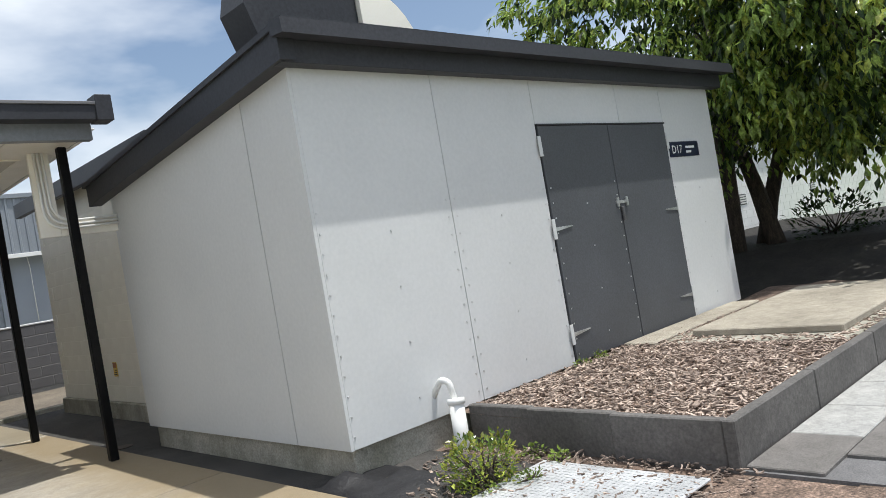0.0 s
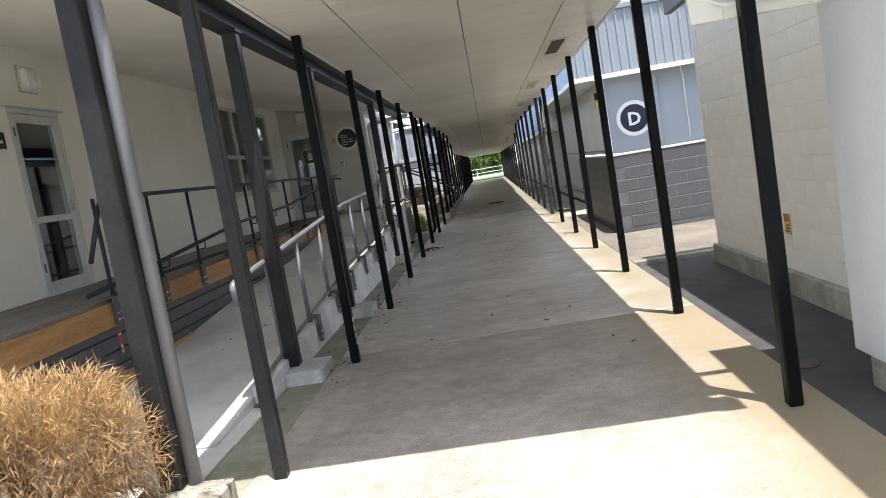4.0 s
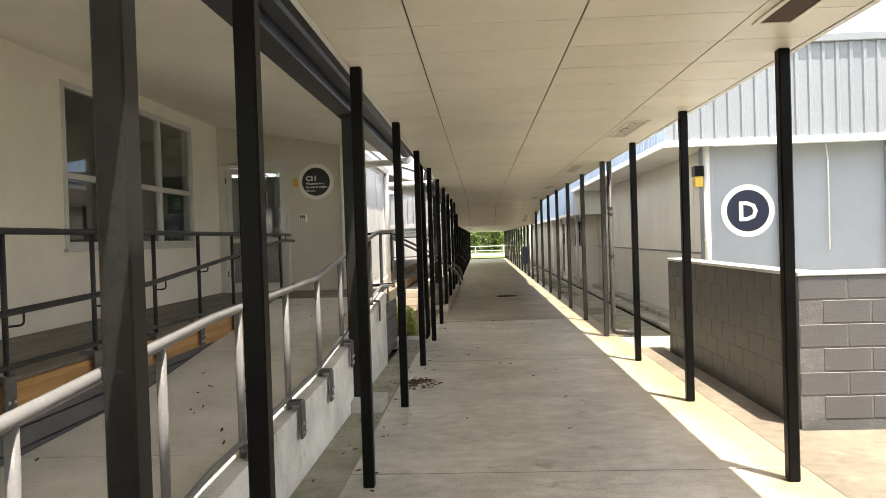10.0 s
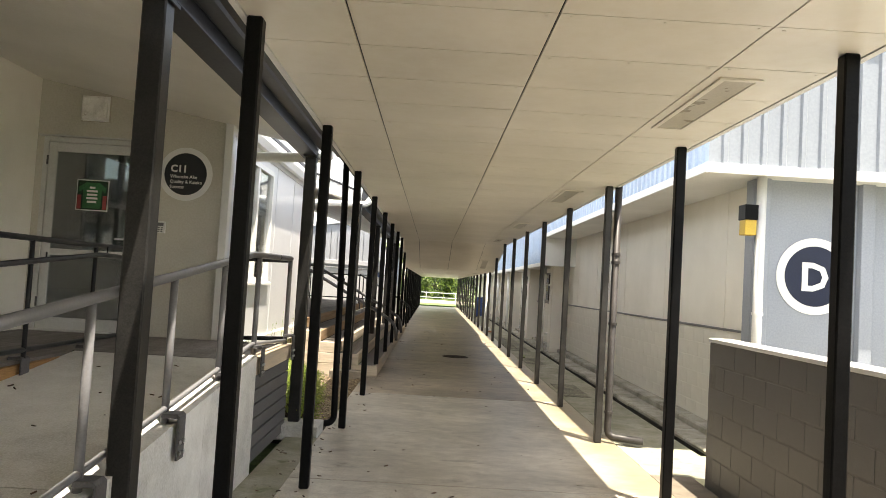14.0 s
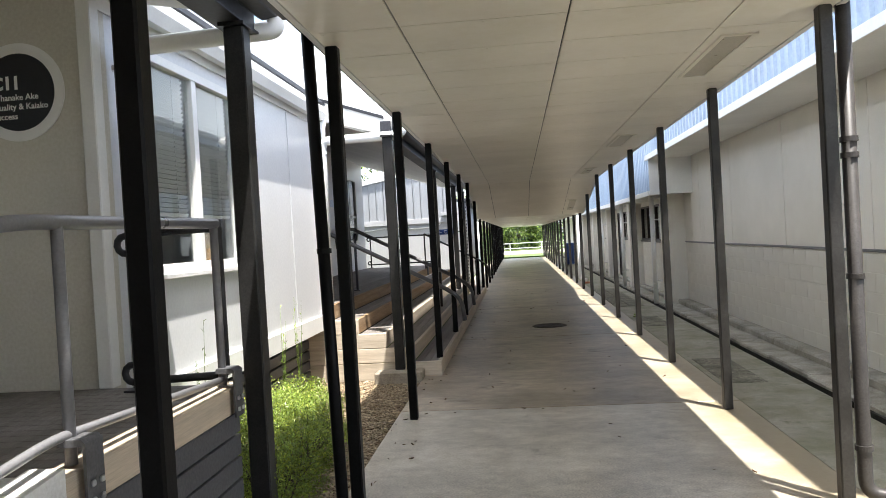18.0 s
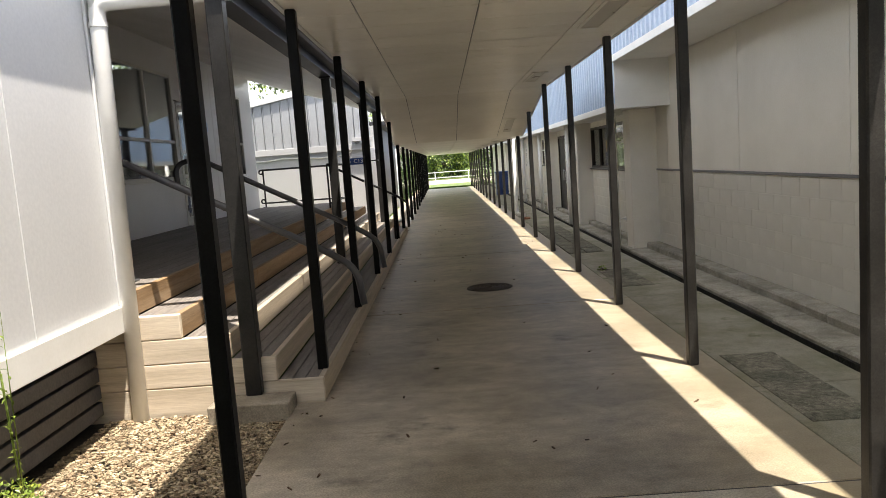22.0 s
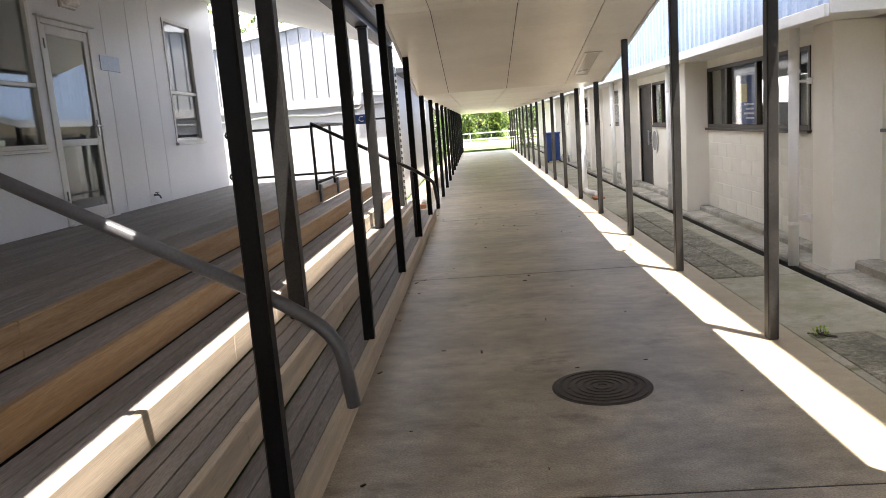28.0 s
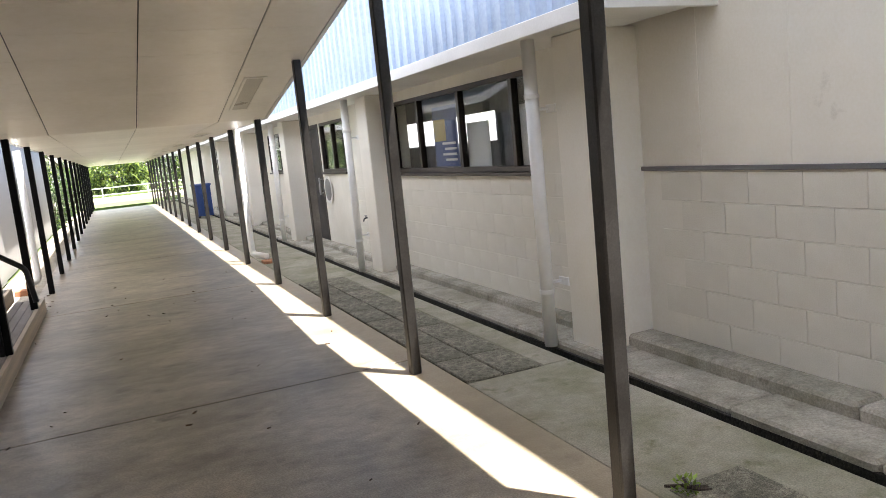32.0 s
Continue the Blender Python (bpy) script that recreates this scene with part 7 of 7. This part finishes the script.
# at the walkway's mouth
shrub((-0.88, 5.74, 0.14), (0.74, 0.44, 0.50), 34000, 0.085, ("twig",), (1,), "dry orange-brown twiggy bush", 11, blade=0.06, up=0.1, stems=22, lump=0.16, inner=0.3, name="dry_bush", category="bush")
shrub((-1.75, 5.2, 0.0), (0.45, 0.45, 0.36), 1800, 0.06, ("leaf_bright", "leaf"), (0.6, 0.4), "bright green leafy bush", 12, name="green_bush", category="bush")
shrub((-0.78, 4.88, 0.0), (0.47, 0.42, 0.19), 1500, 0.12, ("flax",), (1,), "blue-green spiky border plant with a red flower", 13, blade=0.09, up=1.2, name="border_plant", category="plant")
fl = thing("red_flower", (-0.63, 5.12, 0.3), "single small red flower", "flower")
part_tube("stalk", [(-0.63, 5.14, 0.1), (-0.63, 5.12, 0.27)], 0.003, "leaf", fl, seg=5)
bm = bmesh.new()
for k in range(6):
    a = k * math.pi / 3
    disc(bm, (-0.63 + 0.012 * math.cos(a), 5.12 + 0.012 * math.sin(a), 0.27), 0.015, 0.012, "z", 8)
part("petals", bm, "flower", fl)
shrub((3.78, 2.45, -0.05), (0.24, 0.22, 0.20), 900, 0.04, ("leaf_new", "leaf"), (0.6, 0.4), "small yellow-green shrub by the plate", 14)
for i, (x, y) in enumerate(((4.3, 2.5), (4.1, 2.6), (6.2, 3.22), (5.9, 3.2), (3.9, 2.2), (4.25, 2.25))):
    shrub((x, y, -0.05 if x < 4.4 else 0.15), (0.08, 0.06, 0.05), 90, 0.03, ("leaf_bright",), (1,), "tuft of small green weeds", 20 + i, stems=3, name="weed", category="weed")

# garden beside the sunlit wall
bm = bmesh.new()
cbox(bm, -1.45, 0.045, 20.3, 25.21, -0.2, -0.045, 0)
cbox(bm, XF - 0.28, XF + 0.0, 20.6, 25.2, 0.625, 0.655, 0)
solid("bed_soil", bm, "dark_soil", "dark planted soil beside the walkway", "ground", kind="structure")
for i, (x, y, h) in enumerate(((-0.34, 20.75, 0.36), (-0.66, 21.0, 0.42), (-0.40, 21.3, 0.38), (-0.70, 21.65, 0.42), (-0.44, 21.85, 0.35), (-0.72, 22.2, 0.40), (-0.50, 22.5, 0.31), (-0.76, 22.85, 0.34))):
    shrub((x, y, -0.03), (0.30, 0.36, h), 6500, 0.023, ("leaf_bright", "leaf", "leaf_new"), (0.55, 0.2, 0.25), "fine-leaved bright green garden shrub", 40 + i, blade=0.5, up=0.3)
for i, (x, y) in enumerate(((-0.98, 22.3), (-0.96, 23.0), (-0.98, 21.3), (-0.95, 23.5))):
    random.seed(60 + i)
    t = thing("tall_weed", (x, y, 0), "tall thin flowering weed against the wall", "weed")
    items = []
    for k in range(4):
        top = Vector((x + rnd(-0.08, 0.10), y + rnd(-0.15, 0.15), rnd(0.75, 1.2)))
        bm = bmesh.new()
        tube(bm, [(x, y, -0.04), Vector((x, y, 0)).lerp(top, 0.6), top], [0.004, 0.003, 0.001], 4)
        part("stalk", bm, "leaf", t)
        for s in range(14):
            p = Vector((x, y, 0)).lerp(top, rnd(0.3, 1.0))
            items.append((p, rand_dir(-0.4), 0.04, Vector((0, 0, 1))))
    ob = new("foliage", leaf_mesh("foliage", items, "leaf_bright", 0.3))
    ob.parent = t
    ob.matrix_parent_inverse = t.matrix_basis.inverted()
random.seed(5)
chips("gravel", 21000, lambda: (lambda y: (rnd(-1.3 if y > 22.5 else -0.45, 0.03), y, -0.04 + rnd(0, 0.012)))(rnd(21.0, 25.2)), "pebble", 0.0115, "buff river pebbles beside the steps", "gravel", 0.9)

random.seed(15)
chips("gravel", 2600, lambda: (rnd(-0.42, 0.04), rnd(5.21, 5.54), -0.026 + rnd(0, 0.01)), "grit", 0.009, "dark fine gravel beside the garden edge", "gravel", 0.9)

# warning label on the outbuilding and drain cover in the asphalt
lab = thing("warning_label", (4.1, 8.96, 0.56), "small orange and yellow warning label on the block wall", "label")
part_box("plate", (4.097, 4.1035, 8.90, 9.02, 0.48, 0.66), "yellow", lab, c=0)
part_box("band", (4.0945, 4.0965, 8.905, 9.015, 0.59, 0.655), "terracotta", lab, c=0)
for k in range(3):
    part_box("text_bar", (4.0945, 4.0965, 8.91, 9.01 - 0.02 * k, 0.50 + 0.027 * k, 0.512 + 0.027 * k), "joint", lab, c=0)
cov = thing("drain_cover", (3.245, 7.07, 0), "dark oval drain cover set in the paving", "cover")
bm = bmesh.new()
disc(bm, (3.38, 7.07, -0.052), 0.10, 0.008, "z", 32)
part("cover", bm, "iron", cov)

st = thing("post_sticker", (0.266, 8.7, 0.2), "small red and white sticker low on a walkway post", "sticker")
part_box("sheet", (0.2652, 0.2662, 8.675, 8.725, 0.16, 0.40), "sign_white", st, c=0)
for k in range(3):
    part_box("band", (0.2662, 0.2668, 8.68, 8.72, 0.18 + 0.07 * k, 0.22 + 0.07 * k), "red_poster", st, c=0)

# leaf litter
random.seed(9)


def litter():
    if random.random() < 0.45:
        a, r = rnd(0, 6.28), abs(random.gauss(0, 0.11))
        return (0.25 + r * math.cos(a) * 1.2, 17.08 + r * math.sin(a) * 1.5, 0.004 + max(0, 0.02 - r * 0.1))
    return (rnd(-0.25, 0.32) if random.random() < 0.75 else rnd(0.1, 2.9), rnd(8, 40), 0.004)


chips("leaf_litter", 900, litter, "dead_leaf", 0.017, "dry leaf litter scattered on the concrete", "leaves")
chips("ramp_litter", 40, lambda: (lambda y: (rnd(-1.7, -0.5), y, ramp_z(y) + 0.005))(rnd(9, 18.5)), "dead_leaf", 0.017, "dry leaves lying on the ramp", "leaves")
for i, (x, y) in enumerate(((3.36, 30.3), (3.62, 18.0))):
    shrub((x, y, -0.01), (0.07, 0.055, 0.04), 50, 0.035, ("leaf",), (1,), "small green weed in the concrete joint", 80 + i, stems=4, name="weed", category="weed")

# ---- far end ----
random.seed(21)
for i, (x, y, h, r) in enumerate(((-9, 96, 6, 6), (-2, 99, 5.2, 5), (5, 97, 5.6, 5.5), (12, 95, 6.5, 6), (-17, 92, 7, 7), (20, 96, 7, 7), (1.5, 93, 2.2, 2.4))):
    tree((x, y, 0), (x, y, h * 0.62), (r * 0.75, r * 0.6, h * 0.55), 2, 8000, 0.30, "leafy green tree beyond the road", ("leaf", "leaf_bright", "leaf_dark"), 30 + i, 0.3, 1.0, (0.4, 0.17, 0.43))
fence = thing("white_fence", (1.6, 76, 0), "low white rail fence beyond the grass", "fence")
for z in (0.45, 0.85):
    part_box("rail", (-12, 16, 75.975, 76.025, z, z + 0.055), "white", fence)
for k in range(12):
    part_box("fence_post", (-11.9 + 2.5 * k, -11.84 + 2.5 * k, 75.955, 76.045, -0.1, 0.92), "white", fence)
for i, (x, y, r, h) in enumerate(((-0.9, 57.2, 0.8, 1.1), (-0.9, 60.5, 0.8, 1.5), (-0.9, 64.5, 0.7, 0.9), (3.9, 67.5, 0.6, 1.7), (3.9, 72.0, 0.7, 2.3), (-0.7, 68, 0.7, 1.3), (-0.5, 72.0, 0.8, 2.1))):
    shrub((x, y, -0.05), (r * 0.8, r * 1.6, h), 1400, 0.11, ("leaf", "leaf_bright", "leaf_dark"), (0.03, 0.02, 0.95), "dark leafy green hedge bush beside the walkway", 100 + i, name="hedge_bush", category="bush")
tree((-9, 52, 0), (-9, 52, 5.0), (4.5, 4, 2.6), 2, 6500, 0.22, "broad dark tree behind the white building", ("leaf", "leaf_bright", "leaf_dark"), 55, 0.3, 1.0, (0.25, 0.05, 0.7))
bm = bmesh.new()
cbox(bm, -0.6, 0.045, 38.4, 70, -0.2, -0.03, 0)
cbox(bm, -3.2, -0.28, 37.0, 40.0, -0.2, -0.03, 0)
solid("far_paving", bm, "pale_concrete", "pale concrete ground beyond the steps", "ground", kind="structure")

# ---- masonry pieces ----
random.seed(31)
screen = thing("screen_wall", (3.7, 17, 0), "grey painted concrete block screen wall", "wall", kind="structure")
part_box("core", (3.6535, 3.83, 14.8535, 19.16, -0.1, 1.255), "mortar", screen, c=0)
part_box("core", (3.83, 10.0, 14.8535, 15.03, -0.1, 1.255), "mortar", screen, c=0)
part_box("core", (9.83, 10.0, 15.03, 20.4, -0.1, 1.255), "mortar", screen, c=0)
part_box("capping", (3.64, 3.85, 14.84, 19.18, 1.255, 1.29), "panel_grey", screen, "pale flush capping", c=0.006)
part_box("capping", (3.85, 10.02, 14.84, 15.05, 1.255, 1.288), "panel_grey", screen, "pale flush capping", c=0.006)
long_b, half_b = piece_mesh("block", (0.0, 0.19, 0.004, 0.392, 0.004, 0.196), "grey_block", 0.006), piece_mesh("block", (0.0, 0.19, 0.004, 0.192, 0.004, 0.196), "grey_block", 0.006)
cross_b, cross_h = piece_mesh("block", (0.004, 0.392, 0.0, 0.19, 0.004, 0.196), "grey_block", 0.006), piece_mesh("block", (0.004, 0.192, 0.0, 0.19, 0.004, 0.196), "grey_block", 0.006)
for c in range(6):
    z = 0.055 + 0.2 * c
    y = 15.04 if c % 2 else 14.85
    while y < 19.1:
        if y + 0.4 <= 19.18:
            piece("block", long_b, screen, (3.65, y, z))
            y += 0.396
        else:
            piece("block", half_b, screen, (3.65, min(y, 18.97), z))
            y += 0.3
    x = 3.65 if c % 2 else 3.842
    while x < 9.6:
        piece("block", cross_b, screen, (x, 14.85, z))
        x += 0.396
cream_l = piece_mesh("block", (0.0, 0.02, 0.0015, 0.3935, 0.0015, 0.1985), "cream_block", 0.003)
cream_x = piece_mesh("block", (0.0015, 0.3935, 0.0, 0.02, 0.0015, 0.1985), "cream_block", 0.003)
for c in range(14):
    z = 0.16 + 0.2 * c
    for k in range(11):
        y = 6.76 + 0.395 * k - (0.2 if c % 2 else 0)
        if y + 0.39 < 11.12 and y > 6.6:
            piece("block", cream_l, block_house, (4.1105, y, z))
    for k in range(4):
        piece("block", cream_x, block_house, (4.105 + 0.395 * k + (0.0 if c % 2 else 0.0), 11.075, z))
bm = bmesh.new()
for c in range(14):
    z = 0.16 + 0.2 * c
    if c % 2:
        cbox(bm, 4.105, 4.125, 10.92, 11.09, z + 0.003, z + 0.197, 0.004)
    cbox(bm, 5.69, 10.0, 11.075, 11.095, z + 0.003, z + 0.197, 0.004)
part("block_rest", bm, "cream_block", block_house)
d_side, d_win = bpy.data.objects["wall_d_side"], bpy.data.objects["wall_d_windows"]
wing_b = piece_mesh("block", (0.0, 0.02, 0.0015, 0.3885, 0.0015, 0.1955), "cream_block", 0.003)
for c in range(6):
    z = 0.08 + 0.197 * c
    for k in range(30):
        y = 20.87 + 0.39 * k - (0.195 if c % 2 else 0)
        if y + 0.39 < 32.17:
            piece("block", wing_b, d_side, (4.714, y, z))
    for k in range(12):
        y = 32.6 + 0.39 * k - (0.195 if c % 2 else 0)
        if 32.56 < y and y + 0.39 < 36.97:
            piece("block", wing_b, d_win, (4.6145, y, z))
    for k in range(5):
        y = 37.4 + 0.39 * k - (0.195 if c % 2 else 0)
        if 37.37 < y and y + 0.39 < 39.12:
            piece("block", wing_b, d_win, (4.6145, y, z))
# dark pavers between the strip's slabs
me_p = piece_mesh("paver", (0.004, 0.285, 0.004, 0.56, -0.1, -0.004), "aggregate", 0.008)
for i in range(2):
    for j in range(9):
        piece("paver", me_p, side_strip, (3.238 + 0.292 * i, 32.29 + 0.555 * j, 0.002 * ((i + j) % 3)))
